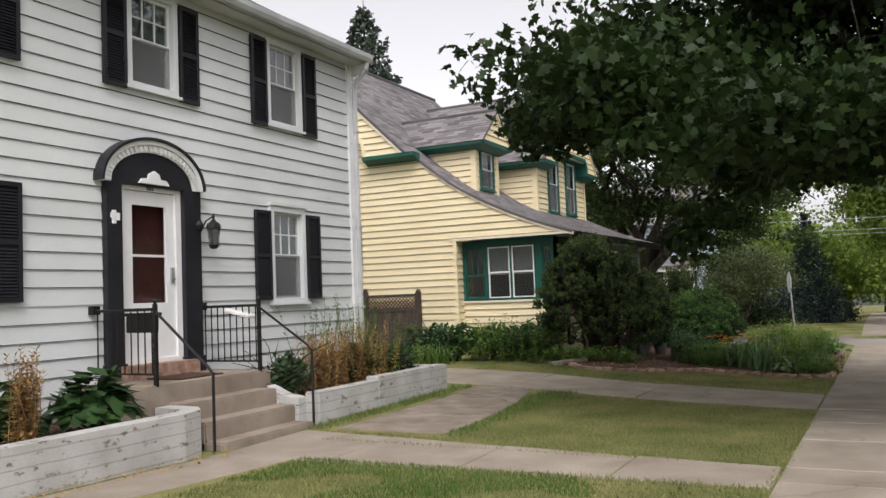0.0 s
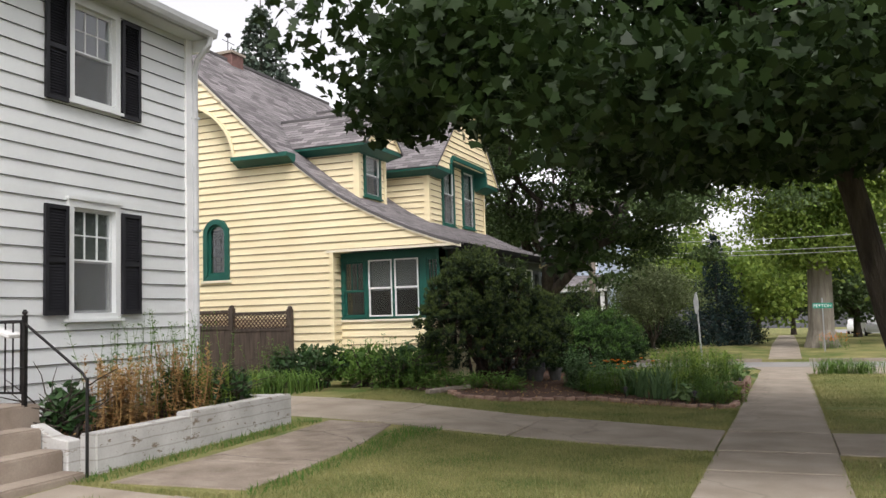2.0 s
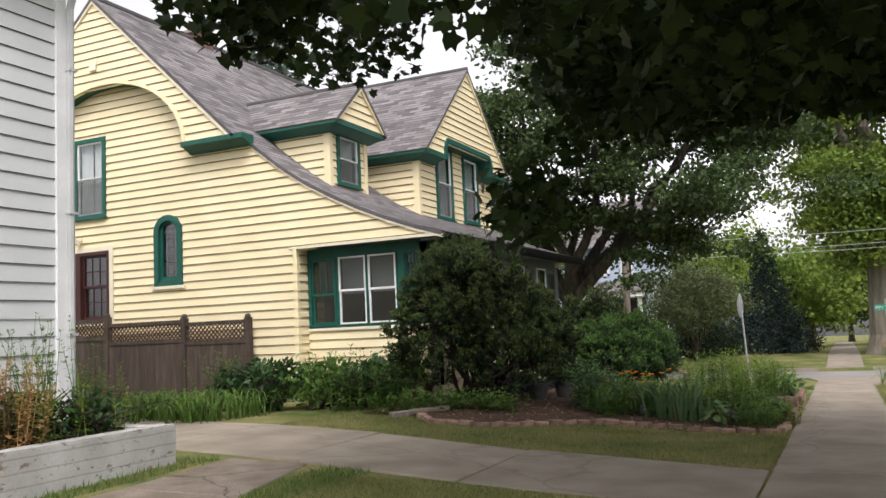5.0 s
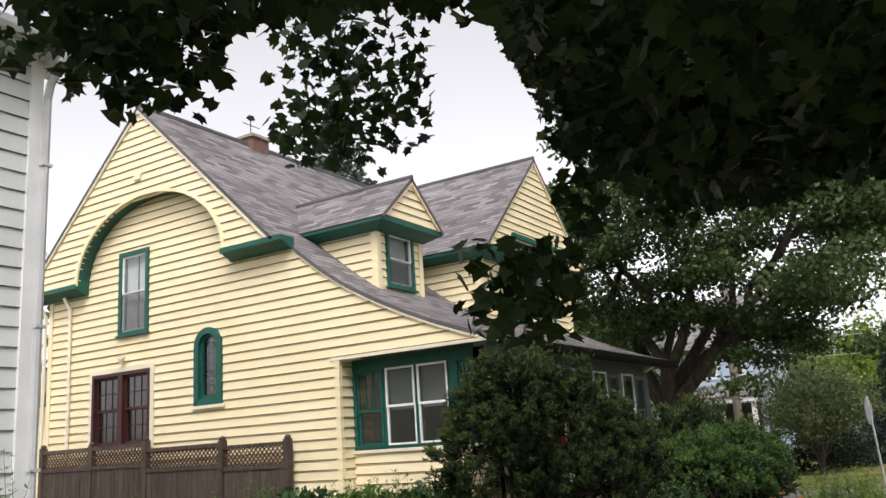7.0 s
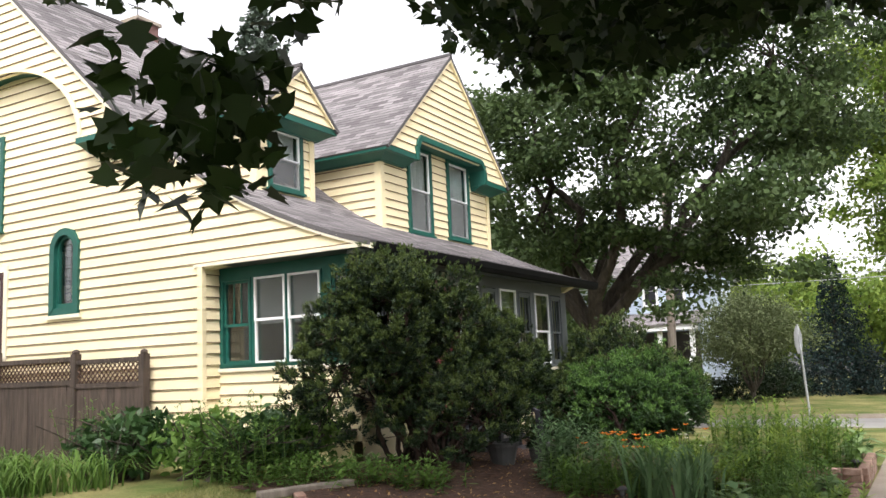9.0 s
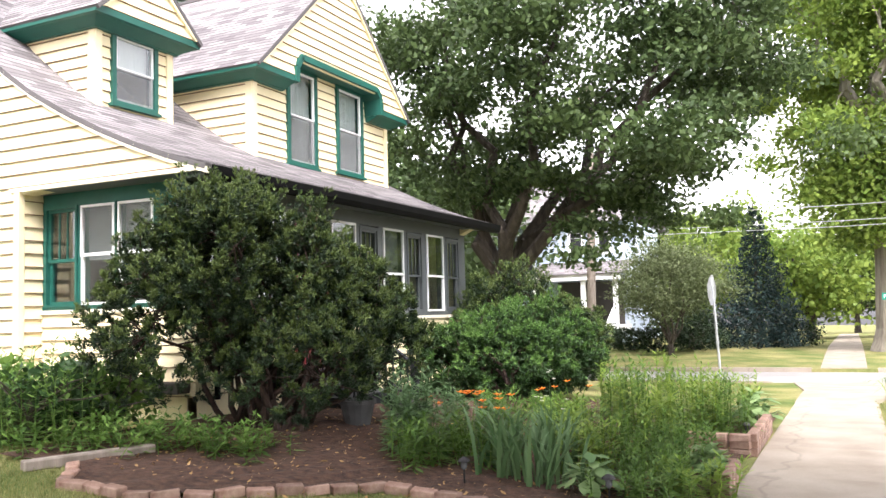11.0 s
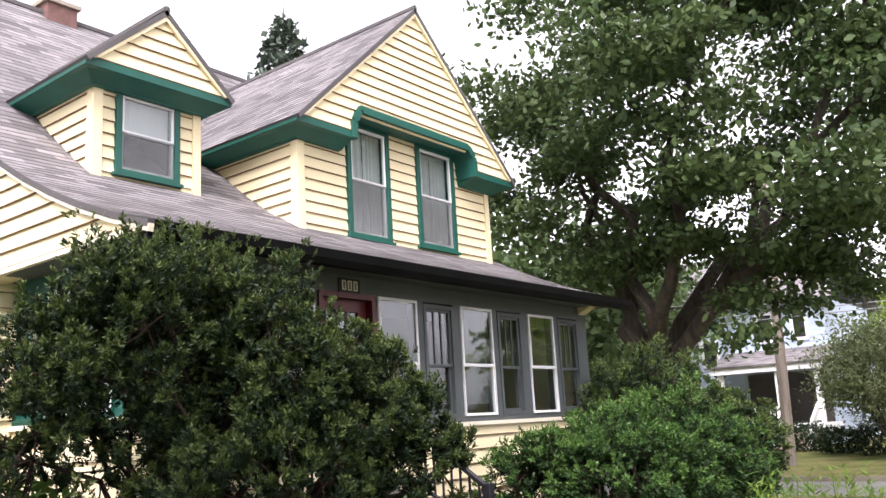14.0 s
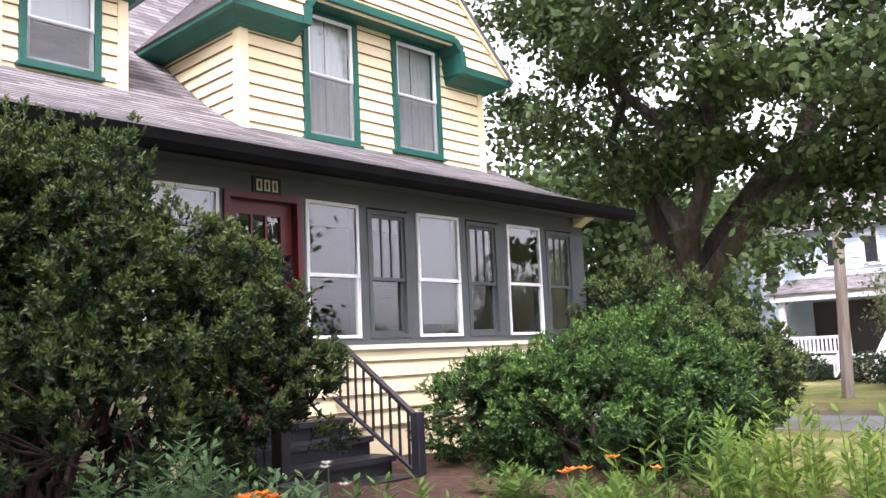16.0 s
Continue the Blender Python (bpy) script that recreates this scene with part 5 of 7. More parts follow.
txt = bpy.data.curves.new("door_number", "FONT")
txt.body, txt.size, txt.extrude, txt.align_x = "202", 0.085, 0.004, "CENTER"
num = new("door_number", txt)
num.data.materials.append(M_BLACK)
num.parent = white
num.matrix_parent_inverse = PLACE[white.name].inverted()
num.matrix_basis = F @ Matrix.Translation((DC, 3.122, 0.034)) @ Matrix.Rotation(0, 4, "Z")
bm = bmesh.new()
box(bm, (4.9, 2.73, 0.1), (5.02, 2.79, 0.13), F)
box(bm, (4.92, 2.66, 0.1), (4.96, 2.82, 0.135), F)
box(bm, (4.97, 2.7, 0.1), (5.0, 2.75, 0.15), F)
part("letter_ornament", bm, M_TRIM, white)
# wall lantern
lantern = thing("wall_lantern", (-8.0, 6.5, 2.5), "black metal wall lantern with glass sides beside the door", "lamp")
bm = bmesh.new()
lathe(bm, [(0.03, 0.0), (0.06, 0.02), (0.06, 0.035), (0.085, 0.05)], (-7.93, 6.52, 2.4), 8)
lathe(bm, [(0.1, 0.0), (0.085, 0.06), (0.03, 0.1), (0.015, 0.13), (0.02, 0.16), (0.004, 0.2)], (-7.93, 6.52, 2.68), 8)
for k in range(6):
    t = 2 * math.pi * k / 6
    tube(bm, [(-7.93 + 0.06 * math.cos(t), 6.52 + 0.06 * math.sin(t), 2.44), (-7.93 + 0.085 * math.cos(t), 6.52 + 0.085 * math.sin(t), 2.68)], 0.006, 4)
tube(bm, [(-8.06, 6.4, 2.62), (-8.0, 6.45, 2.78), (-7.93, 6.52, 2.84)], 0.012, 6)
lathe(bm, [(0.05, -0.05), (0.06, 0.0), (0.03, 0.06)], (-8.05, 6.38, 2.72), 8)
part("lamp_frame", bm, M_IRON, lantern)
bm = bmesh.new()
lathe(bm, [(0.05, 2.445 - 2.4), (0.078, 2.68 - 2.4)], (-7.93, 6.52, 2.4), 6)
part("lamp_glass", bm, M_LAMPGL, lantern, "frosted glass")

# stoop and steps
stoop = thing("stoop", (-7, 5.5, 0), "stained concrete stoop with three worn steps", "steps")
bm = bmesh.new()
box(bm, (-8.14, 4.5, -0.1), (-7.1, 6.62, 0.78))
bevel(bm, 0.02, 2)
part("landing", bm, M_STEP, stoop)
for i, zt in enumerate((0.57, 0.37, 0.17)):
    bm = bmesh.new()
    x0 = -7.1 + 0.28 * i
    box(bm, (x0 - 0.1, 4.78, -0.15), (x0 + 0.28, 6.38 - 0.0 * i, zt))
    bevel(bm, 0.018, 2)
    part("step", bm, M_STEP, stoop)
bm = bmesh.new()
box(bm, (-8.15, 5.0, 0.78), (-7.92, 6.2, 0.95))
part("threshold", bm, M_BRICK, stoop, "brick door threshold")
bm = bmesh.new()
box(bm, (-7.85, 5.2, 0.782), (-7.3, 5.95, 0.8))
bevel(bm, 0.008)
whole("door_mat", bm, M_SOIL, "thin brown door mat on the stoop", "door mat")


def railing(y, x_low, z_low, lab):
    r = thing("railing", (-7.5, y, 0.78), lab, "railing")
    bm = bmesh.new()
    tube(bm, [(-8.1, y, 1.62), (-7.14, y, 1.62)], 0.018, 6)
    part("top_rail", bm, M_IRON, r)
    bm = bmesh.new()
    tube(bm, [(-8.1, y, 0.9), (-7.14, y, 0.9)], 0.012, 6)
    part("bottom_rail", bm, M_IRON, r)
    bm = bmesh.new()
    box(bm, (-7.16, y - 0.02, 0.76), (-7.12, y + 0.02, 1.68))
    lathe(bm, [(0.012, 0), (0.03, 0.03), (0.012, 0.06)], (-7.14, y, 1.68), 8)
    part("post", bm, M_IRON, r)
    bm = bmesh.new()
    box(bm, (-8.14, y - 0.05, 1.58), (-8.06, y + 0.05, 1.68))
    part("wall_bracket", bm, M_IRON, r)
    for k in range(9):
        bm = bmesh.new()
        x = -8.1 + 0.96 * (k + 0.5) / 9
        tube(bm, [(x, y, 0.9), (x, y, 1.62)], 0.009, 5)
        part("baluster", bm, M_IRON, r)
    bm = bmesh.new()
    tube(bm, [(-7.14, y, 1.6), (x_low - 0.06, y, z_low + 0.93), (x_low, y, z_low + 0.86), (x_low, y, z_low + 0.82)], 0.016, 6)
    part("handrail", bm, M_IRON, r)
    bm = bmesh.new()
    tube(bm, [(x_low, y, z_low - 0.1), (x_low, y, z_low + 0.88)], 0.017, 6)
    part("post", bm, M_IRON, r)
    return r


railing(4.68, -6.32, 0.05, "black wrought-iron railing on the stoop, holding a mailbox")
railing(6.45, -6.32, 0.17, "black wrought-iron railing on the stoop, holding a paper box")
mail = thing("mailbox", (-7.4, 4.72, 1.4), "black metal mailbox hung on the railing", "mailbox")
bm = bmesh.new()
box(bm, (-7.62, 4.7, 1.36), (-7.2, 4.8, 1.58))
bevel(bm, 0.012)
part("box", bm, M_IRON, mail)
bm = bmesh.new()
box(bm, (-7.63, 4.695, 1.55), (-7.19, 4.83, 1.585))
part("lid", bm, M_IRON, mail)
bm = bmesh.new()
box(bm, (-0.2, -0.1, 0), (0.2, 0.1, 0.05))
bevel(bm, 0.012)
bm.transform(Matrix.Translation((-7.45, 6.45, 1.5)) @ Matrix.Rotation(0.25, 4, "Y"))
whole("paper_box", bm, M_PAPER, "white paper tray lying on the iron railing", "tray")

# retaining walls of the flower beds
for y0, y1, z1, lab in ((6.55, 7.98, 0.5, "lower"), (7.98, 10.09, 0.55, "taller")):
    bm = bmesh.new()
    box(bm, (-6.52, y0, -0.25), (-6.3, y1, z1))
    bevel(bm, 0.015, 2)
    whole("retaining_wall", bm, M_WALLW, "low " + lab + " white-painted concrete retaining wall, peeling", "wall")
bm = bmesh.new()
box(bm, (-8.05, 9.87, -0.25), (-6.522, 10.09, 0.54))
bevel(bm, 0.015, 2)
whole("retaining_wall", bm, M_WALLW, "white-painted concrete return of the flower bed wall", "wall")
bm = bmesh.new()
prism(bm, [(-6.99, -0.2), (-6.5, -0.2), (-6.5, 0.45), (-6.7, 0.48), (-6.99, 0.6)], 0.0, 0.17, Matrix(((1, 0, 0, 0), (0, 0, 1, 6.385), (0, 1, 0, 0), (0, 0, 0, 1))))
bevel(bm, 0.012)
whole("step_cheek", bm, M_WALLW, "short white-painted concrete cheek wall beside the steps", "wall")
bm = bmesh.new()
path = [(-6.42, -4.0), (-6.42, 4.25), (-6.48, 4.5), (-6.65, 4.66), (-7.05, 4.68)]
left, right = [], []
for i, p in enumerate(path):
    q0, q1 = Vector(path[max(i - 1, 0)]), Vector(path[min(i + 1, len(path) - 1)])
    nn = (q1 - q0).normalized()
    nn = Vector((nn.y, -nn.x)) * 0.11
    left.append(Vector(p) + nn)
    right.append(Vector(p) - nn)
ring = left + right[::-1]
prism(bm, [(v.x, v.y) for v in ring], -0.25, 0.55)
bmesh.ops.recalc_face_normals(bm, faces=bm.faces)
whole("retaining_wall", bm, M_WALLW, "white-painted concrete retaining wall curving to the steps, peeling", "wall")
for y0, y1 in ((-4, 4.58), (6.56, 9.86)):
    bm = bmesh.new()
    n = 24
    rr = random.Random(int(y0 * 7))
    g = [[bm.verts.new((-8.14 + 1.6 * i / 6, y0 + (y1 - y0) * j / n, 0.42 + rr.uniform(-0.03, 0.03) - 0.06 * i / 6)) for j in range(n + 1)] for i in range(7)]
    for i in range(6):
        for j in range(n):
            bm.faces.new((g[i][j], g[i + 1][j], g[i + 1][j + 1], g[i][j + 1]))
    whole("soil_bed", bm, M_SOIL, "dark soil of the raised flower bed", "flower bed", kind="structure")


# ---- foliage helpers ----
def rand_basis(gen, n, up=0.3, lean=None):
    """n random orthonormal frames whose normals lean upwards (or along lean)."""
    nor = gen.normal(size=(n, 3))
    nor /= np.linalg.norm(nor, axis=1)[:, None]
    nor += up * (np.array([0, 0, 1.0]) if lean is None else lean)
    nor /= np.linalg.norm(nor, axis=1)[:, None] + 1e-9
    ref = gen.normal(size=(n, 3))
    a = np.cross(nor, ref)
    a /= np.linalg.norm(a, axis=1)[:, None] + 1e-9
    return a, np.cross(nor, a), nor


MAPLE_LEAF = np.array([(0, -0.5), (0.5, -0.36), (0.34, -0.1), (0.58, 0.1), (0.24, 0.2), (0, 0.6), (-0.24, 0.2), (-0.58, 0.1), (-0.34, -0.1), (-0.5, -0.36)])
OVAL_LEAF = np.array([(0, -0.5), (0.22, -0.1), (0.18, 0.25), (0, 0.55), (-0.18, 0.25), (-0.22, -0.1)])
DIAMOND = np.array([(0, -0.5), (0.3, 0.0), (0, 0.5), (-0.3, 0.0)])
NEEDLE = np.array([(0, -0.5), (0.19, 0.0), (0, 0.5), (-0.19, 0.0)])


def leaves_mesh(name, centres, sizes, basis, shape, curl=0.15):
    """Many small leaves in one mesh."""
    a, b, nor = basis
    k, n = len(shape), len(centres)
    s = sizes[:, None, None]
    v = centres[:, None, :] + s * (shape[None, :, 0:1] * a[:, None, :] + shape[None, :, 1:2] * b[:, None, :]
                                   - curl * (np.abs(shape[None, :, 0:1]) + 0.6 * shape[None, :, 1:2] ** 2) * nor[:, None, :])
    me = bpy.data.meshes.new(name)
    me.vertices.add(n * k)
    me.vertices.foreach_set("co", v.reshape(-1).astype(np.float32))
    me.loops.add(n * k)
    me.loops.foreach_set("vertex_index", np.arange(n * k, dtype=np.int32))
    me.polygons.add(n)
    me.polygons.foreach_set("loop_start", np.arange(0, n * k, k, dtype=np.int32))
    me.update(calc_edges=True)
    return me


def leaf_part(name, me, mat, parent, label=""):
    ob = new(name, me)
    me.materials.append(mat)
    ob.parent = parent
    ob.matrix_parent_inverse = PLACE[root_of(parent).name].inverted()
    if label:
        ob["label"] = label
    return ob


def bent(rn, a, b, n=5, sag=0.1):
    a, b = Vector(a), Vector(b)
    L = (b - a).length
    pts = [a]
    for i in range(1, n):
        f = i / n
        pts.append(a.lerp(b, f) + Vector((rn.gauss(0, sag), rn.gauss(0, sag), rn.gauss(0, sag) + 0.35 * sag)) * L * 0.3)
    return pts + [b]


def tree(name, base, label, crown, radii, trunk_r, fork, limbs, clumps, per, leaf, mat, bark, seed, shape=DIAMOND, spread=0.55,
         lean=(0, 0), extra=(), keep=None, up=0.35, inner=0.35, group="", flat=0.55):
    """A broadleaf tree: trunk that forks into limbs, twigs to each leaf clump, crown of many small leaves with gaps."""
    rn, gen = random.Random(seed), np.random.default_rng(seed)
    t = thing(name, base, label, "tree", group)
    bm = bmesh.new()
    bx, by, bz = base
    top = Vector((bx + lean[0], by + lean[1], bz + fork))
    tube(bm, [(bx, by, bz - 0.3), (bx, by, bz + 0.15)] + bent(rn, (bx + lean[0] * 0.1, by + lean[1] * 0.1, bz + 0.6), top, 4, 0.04), [trunk_r * 1.5, trunk_r * 1.2, trunk_r, trunk_r * 0.95, trunk_r * 0.9, trunk_r * 0.86, trunk_r * 0.82], 10)
    c, r = Vector(crown), Vector(radii)
    centres = []
    while len(centres) < clumps:
        d = Vector((rn.gauss(0, 1), rn.gauss(0, 1), rn.gauss(0, 1))).normalized()
        f = rn.uniform(inner, 1.0) ** 0.6
        lump = 0.78 + 0.5 * noise.noise(d * 2.3 + Vector((seed, 0, 0)))
        p = c + Vector((d.x * r.x, d.y * r.y, d.z * r.z)) * f * lump
        if keep is None or keep(p):
            centres.append(p)
    centres += [Vector(e) for e in extra]
    ends = []
    for k in range(limbs):
        a = 2 * math.pi * (k + rn.uniform(-0.25, 0.25)) / limbs
        e = c + Vector((r.x * 0.5 * math.cos(a), r.y * 0.5 * math.sin(a), r.z * rn.uniform(-0.15, 0.45)))
        path = bent(rn, top - Vector((0, 0, 0.2)), e, 6, 0.12)
        rad = trunk_r * 0.62
        tube(bm, path, [rad * (1 - 0.8 * i / 6) for i in range(7)], 7)
        ends += path[2:]
    for p in centres[::2]:
        q = min(ends, key=lambda e: (e - p).length)
        if (q - p).length > 2.4:
            continue
        tube(bm, bent(rn, q, p, 3, 0.1), [trunk_r * 0.09, trunk_r * 0.06, trunk_r * 0.04, trunk_r * 0.015], 4)
    part("trunk", bm, bark, t, "dark forked trunk and limbs")
    cs = np.array(centres)
    pos = np.repeat(cs, per, axis=0)
    rad = np.repeat(gen.uniform(0.7, 1.3, len(cs)), per)[:, None] * spread
    pos = pos + gen.normal(size=pos.shape) * rad * np.array([1, 1, flat])
    pos = pos[pos[:, 2] > bz + 0.8]
    if keep is not None:
        pos = pos[[bool(keep(p)) for p in pos]]
    me = leaves_mesh("crown", pos, gen.uniform(0.7, 1.3, len(pos)) * leaf, rand_basis(gen, len(pos), up), shape)
    leaf_part("crown", me, mat, t)
    return t


def conifer(name, base, label, height, width, mat, seed, tiers=26, per=420, leaf=0.22, taper=0.75):
    """A spruce: straight stem, drooping whorls of branches, needles in sprays."""
    rn, gen = random.Random(seed), np.random.default_rng(seed)
    t = thing(name, base, label, "tree")
    bm = bmesh.new()
    bx, by, bz = base
    tube(bm, [(bx, by, bz - 0.2), (bx, by, bz + height * 0.5), (bx, by, bz + height)], [height * 0.02, height * 0.012, 0.015], 7)
    pos, dirs = [], []
    for k in range(tiers):
        f = k / tiers
        z = bz + height * (0.03 + 0.95 * f)
        reach = width * (1 - f) ** taper * rn.uniform(0.8, 1.1) + 0.08
        nb = max(4, int(11 * (1 - f)) + 3)
        for j in range(nb):
            a = 2 * math.pi * (j + rn.uniform(-0.4, 0.4)) / nb + k
            L = reach * rn.uniform(0.75, 1.12)
            e = Vector((bx + L * math.cos(a), by + L * math.sin(a), z - 0.12 * L + 0.06 * height * (0.5 - f) * 0))
            tube(bm, [(bx, by, z), e], [0.018, 0.006], 3)
            m = int(per * (0.25 + L / max(width, 0.1)) / 9)
            g = gen.uniform(0.12, 1.0, m) ** 0.7
            w = 0.22 * L * (1.1 - g) + 0.06
            side = np.array([-math.sin(a), math.cos(a), 0])
            p = np.array([bx, by, z]) + g[:, None] * (np.array(e) - np.array([bx, by, z])) + gen.normal(size=m)[:, None] * w[:, None] * side
            p[:, 2] += gen.normal(size=m) * (0.1 + 0.07 * L) + 0.25 * L * g ** 3 - 0.1 * L
            pos.append(p)
    part("trunk", bm, M_BARK, t)
    pos = np.concatenate(pos)
    me = leaves_mesh("crown", pos, gen.uniform(0.6, 1.3, len(pos)) * leaf, rand_basis(gen, len(pos), 0.8), NEEDLE * np.array([1.6, 1.0]), 0.2)
    leaf_part("crown", me, mat, t)
    return t


def shrub(name, base, label, lobes, n, leaf, mat, seed, shape=OVAL_LEAF, stems=10, up=0.5, category="shrub", shell=0.35):
    """A shrub from overlapping leafy lobes ((x, y, z), (rx, ry, rz)) on bare stems."""
    rn, gen = random.Random(seed), np.random.default_rng(seed)
    t = thing(name, base, label, category)
    bm = bmesh.new()
    for k in range(stems):
        c, r = lobes[k % len(lobes)]
        a = rn.uniform(0, 6.28)
        foot = (base[0] + rn.gauss(0, 0.16), base[1] + rn.gauss(0, 0.16), base[2] - 0.1)
        tip = Vector(c) + Vector((r[0] * 0.7 * math.cos(a), r[1] * 0.7 * math.sin(a), r[2] * rn.uniform(-0.2, 0.5)))
        tube(bm, bent(rn, foot, tip, 5, 0.12), [0.05, 0.042, 0.034, 0.026, 0.018, 0.008], 6)
        for _ in range(5):
            q = Vector(foot).lerp(tip, rn.uniform(0.4, 0.9))
            tube(bm, bent(rn, q, q + Vector((rn.gauss(0, 0.35), rn.gauss(0, 0.35), rn.uniform(0.1, 0.5))), 3, 0.1), [0.014, 0.01, 0.007, 0.004], 4)
    part("trunk", bm, M_BARK, t)
    vol = np.array([r[0] * r[1] + r[1] * r[2] + r[0] * r[2] for _, r in lobes])
    cnt = (n * vol / vol.sum()).astype(int)
    P, D = [], []
    for (c, r), m in zip(lobes, cnt):
        d = gen.normal(size=(m, 3))
        d /= np.linalg.norm(d, axis=1)[:, None]
        lump = np.array([0.86 + 0.36 * noise.noise(Vector(q) * 3.1 + Vector(c)) for q in d])
        f = 1 - shell * gen.random(m) ** 1.6
        P.append(np.array(c) + d * np.array(r) * (f * lump)[:, None])
        D.append(d)
    P, D = np.concatenate(P), np.concatenate(D)
    sel = P[:, 2] > base[2] + 0.03
    P, D = P[sel], D[sel]
    me = leaves_mesh("foliage", P, gen.uniform(0.6, 1.3, len(P)) * leaf, rand_basis(gen, len(P), up), shape, 0.2)
    leaf_part("foliage", me, mat, t)
    return t


def yew(base, label, lobes, sprays, mat, tip_mat, seed, bare=0.0, needle=0.042, rise=0.7, stems=16, per=26, reach=0.2, fringe=0):
    """A yew: many bent stems, each ending in upswept sprays; a spray is a bunch of shoots ringed with flat needles."""
    rn, gen = random.Random(seed), np.random.default_rng(seed)
    t = thing("yew_bush", base, label, "shrub")
    C, R = np.array([c for c, _ in lobes]), np.array([r for _, r in lobes])
    area = R[:, 0] * R[:, 1] + R[:, 1] * R[:, 2] + R[:, 0] * R[:, 2]
    who = gen.choice(len(lobes), sprays * 6, p=area / area.sum())
    d = gen.normal(size=(len(who), 3))
    d /= np.linalg.norm(d, axis=1)[:, None]
    depth = 1 - 0.42 * gen.random(len(who)) ** 1.3
    P = C[who] + d * R[who] * depth[:, None]
    inside = (np.sum(((P[:, None] - C[None]) / R[None]) ** 2, axis=2) < 0.32).sum(axis=1) > 0
    low = base[2] + 0.12 + bare * gen.random(len(P)) ** 0.7
    ok = ~inside & (P[:, 2] > low)
    P, d = P[ok][:sprays], d[ok][:sprays]
    axis = d * 0.75 + np.array([0, 0, rise]) + gen.normal(size=d.shape) * 0.18
    axis /= np.linalg.norm(axis, axis=1)[:, None]
    long = reach * gen.uniform(0.6, 1.35, len(P))
    if fringe:
        top = np.argsort(-P[:, 2] - 0.4 * gen.random(len(P)))[:fringe]
        long[top] *= gen.uniform(1.4, 2.3, fringe)
    bm = bmesh.new()
    feet = []
    for k in range(stems):
        c, r = lobes[k % len(lobes)]
        a = rn.uniform(0, 6.28)
        foot = Vector((base[0] + rn.gauss(0, 0.2), base[1] + rn.gauss(0, 0.2), base[2] - 0.1))
        tip = Vector(c) + Vector((r[0] * 0.6 * math.cos(a), r[1] * 0.6 * math.sin(a), r[2] * rn.uniform(0.0, 0.6)))
        path = bent(rn, foot, tip, 6, 0.1)
        tube(bm, path, [0.048, 0.04, 0.033, 0.027, 0.02, 0.014, 0.008], 6)
        feet += path[2:]
    F = np.array([p[:] for p in feet])
    for p, ax, L in list(zip(P, axis, long))[::2]:
        q = F[np.argmin(np.sum((F - p) ** 2, axis=1))]
        e = p + ax * L * 0.5
        tube(bm, bent(rn, q, e, 3, 0.1), [0.011, 0.008, 0.006, 0.003], 4)
    part("trunk", bm, M_YEWBARK, t, "bare red-brown stems")
    # shoots along each spray
    n = len(P)
    u = gen.random((n, per)) ** 0.8
    off = gen.normal(size=(n, per, 3))
    off -= np.sum(off * axis[:, None], axis=2, keepdims=True) * axis[:, None]
    wide = (0.34 * long)[:, None] * (0.55 + 0.6 * np.sin(np.pi * np.clip(u, 0.1, 0.95)))
    S = P[:, None] + axis[:, None] * (u * long[:, None])[..., None] + off * (wide * 0.62)[..., None]
    A = axis[:, None] + off * 0.45 + np.array([0, 0, 0.25])
    A /= np.linalg.norm(A, axis=2)[..., None]
    # Outer, upturned shoots get the lighter tone: light from above put into colour.
    fresh = ((u + gen.normal(size=u.shape) * 0.15 > 0.62) & (A[..., 2] > 0.35)).reshape(-1)
    S, A = S.reshape(-1, 3), A.reshape(-1, 3)
    k = 8
    ref = gen.normal(size=S.shape)
    X = np.cross(A, ref)
    X /= np.linalg.norm(X, axis=1)[:, None]
    Y = np.cross(A, X)
    ang = np.arange(k) * 2.4 + gen.uniform(0, 6.28, (len(S), 1))
    tilt = gen.uniform(0.25, 1.25, (len(S), k))
    B = A[:, None] * np.cos(tilt)[..., None] + (X[:, None] * np.cos(ang)[..., None] + Y[:, None] * np.sin(ang)[..., None]) * np.sin(tilt)[..., None]
    back = (np.arange(k) / k)[None, :, None] * needle * 1.1
    N = S[:, None] - A[:, None] * back + B * needle * 0.45
    W = np.cross(B, A[:, None] + gen.normal(size=B.shape) * 0.3)
    W /= np.linalg.norm(W, axis=2)[..., None] + 1e-9
    size = needle * gen.uniform(0.75, 1.25, (len(S), k))
    for nm, sel, mt, lab in (("foliage", ~fresh, mat, ""), ("new_growth", fresh, tip_mat, "upturned shoot tips coloured lighter green, as lit from above")):
        b, w = B[sel].reshape(-1, 3), W[sel].reshape(-1, 3)
        leaf_part(nm, leaves_mesh(nm, N[sel].reshape(-1, 3), size[sel].reshape(-1), (w, b, np.cross(w, b)), NEEDLE * np.array([0.95, 1.0]), 0.06), mt, t, lab)
    return t


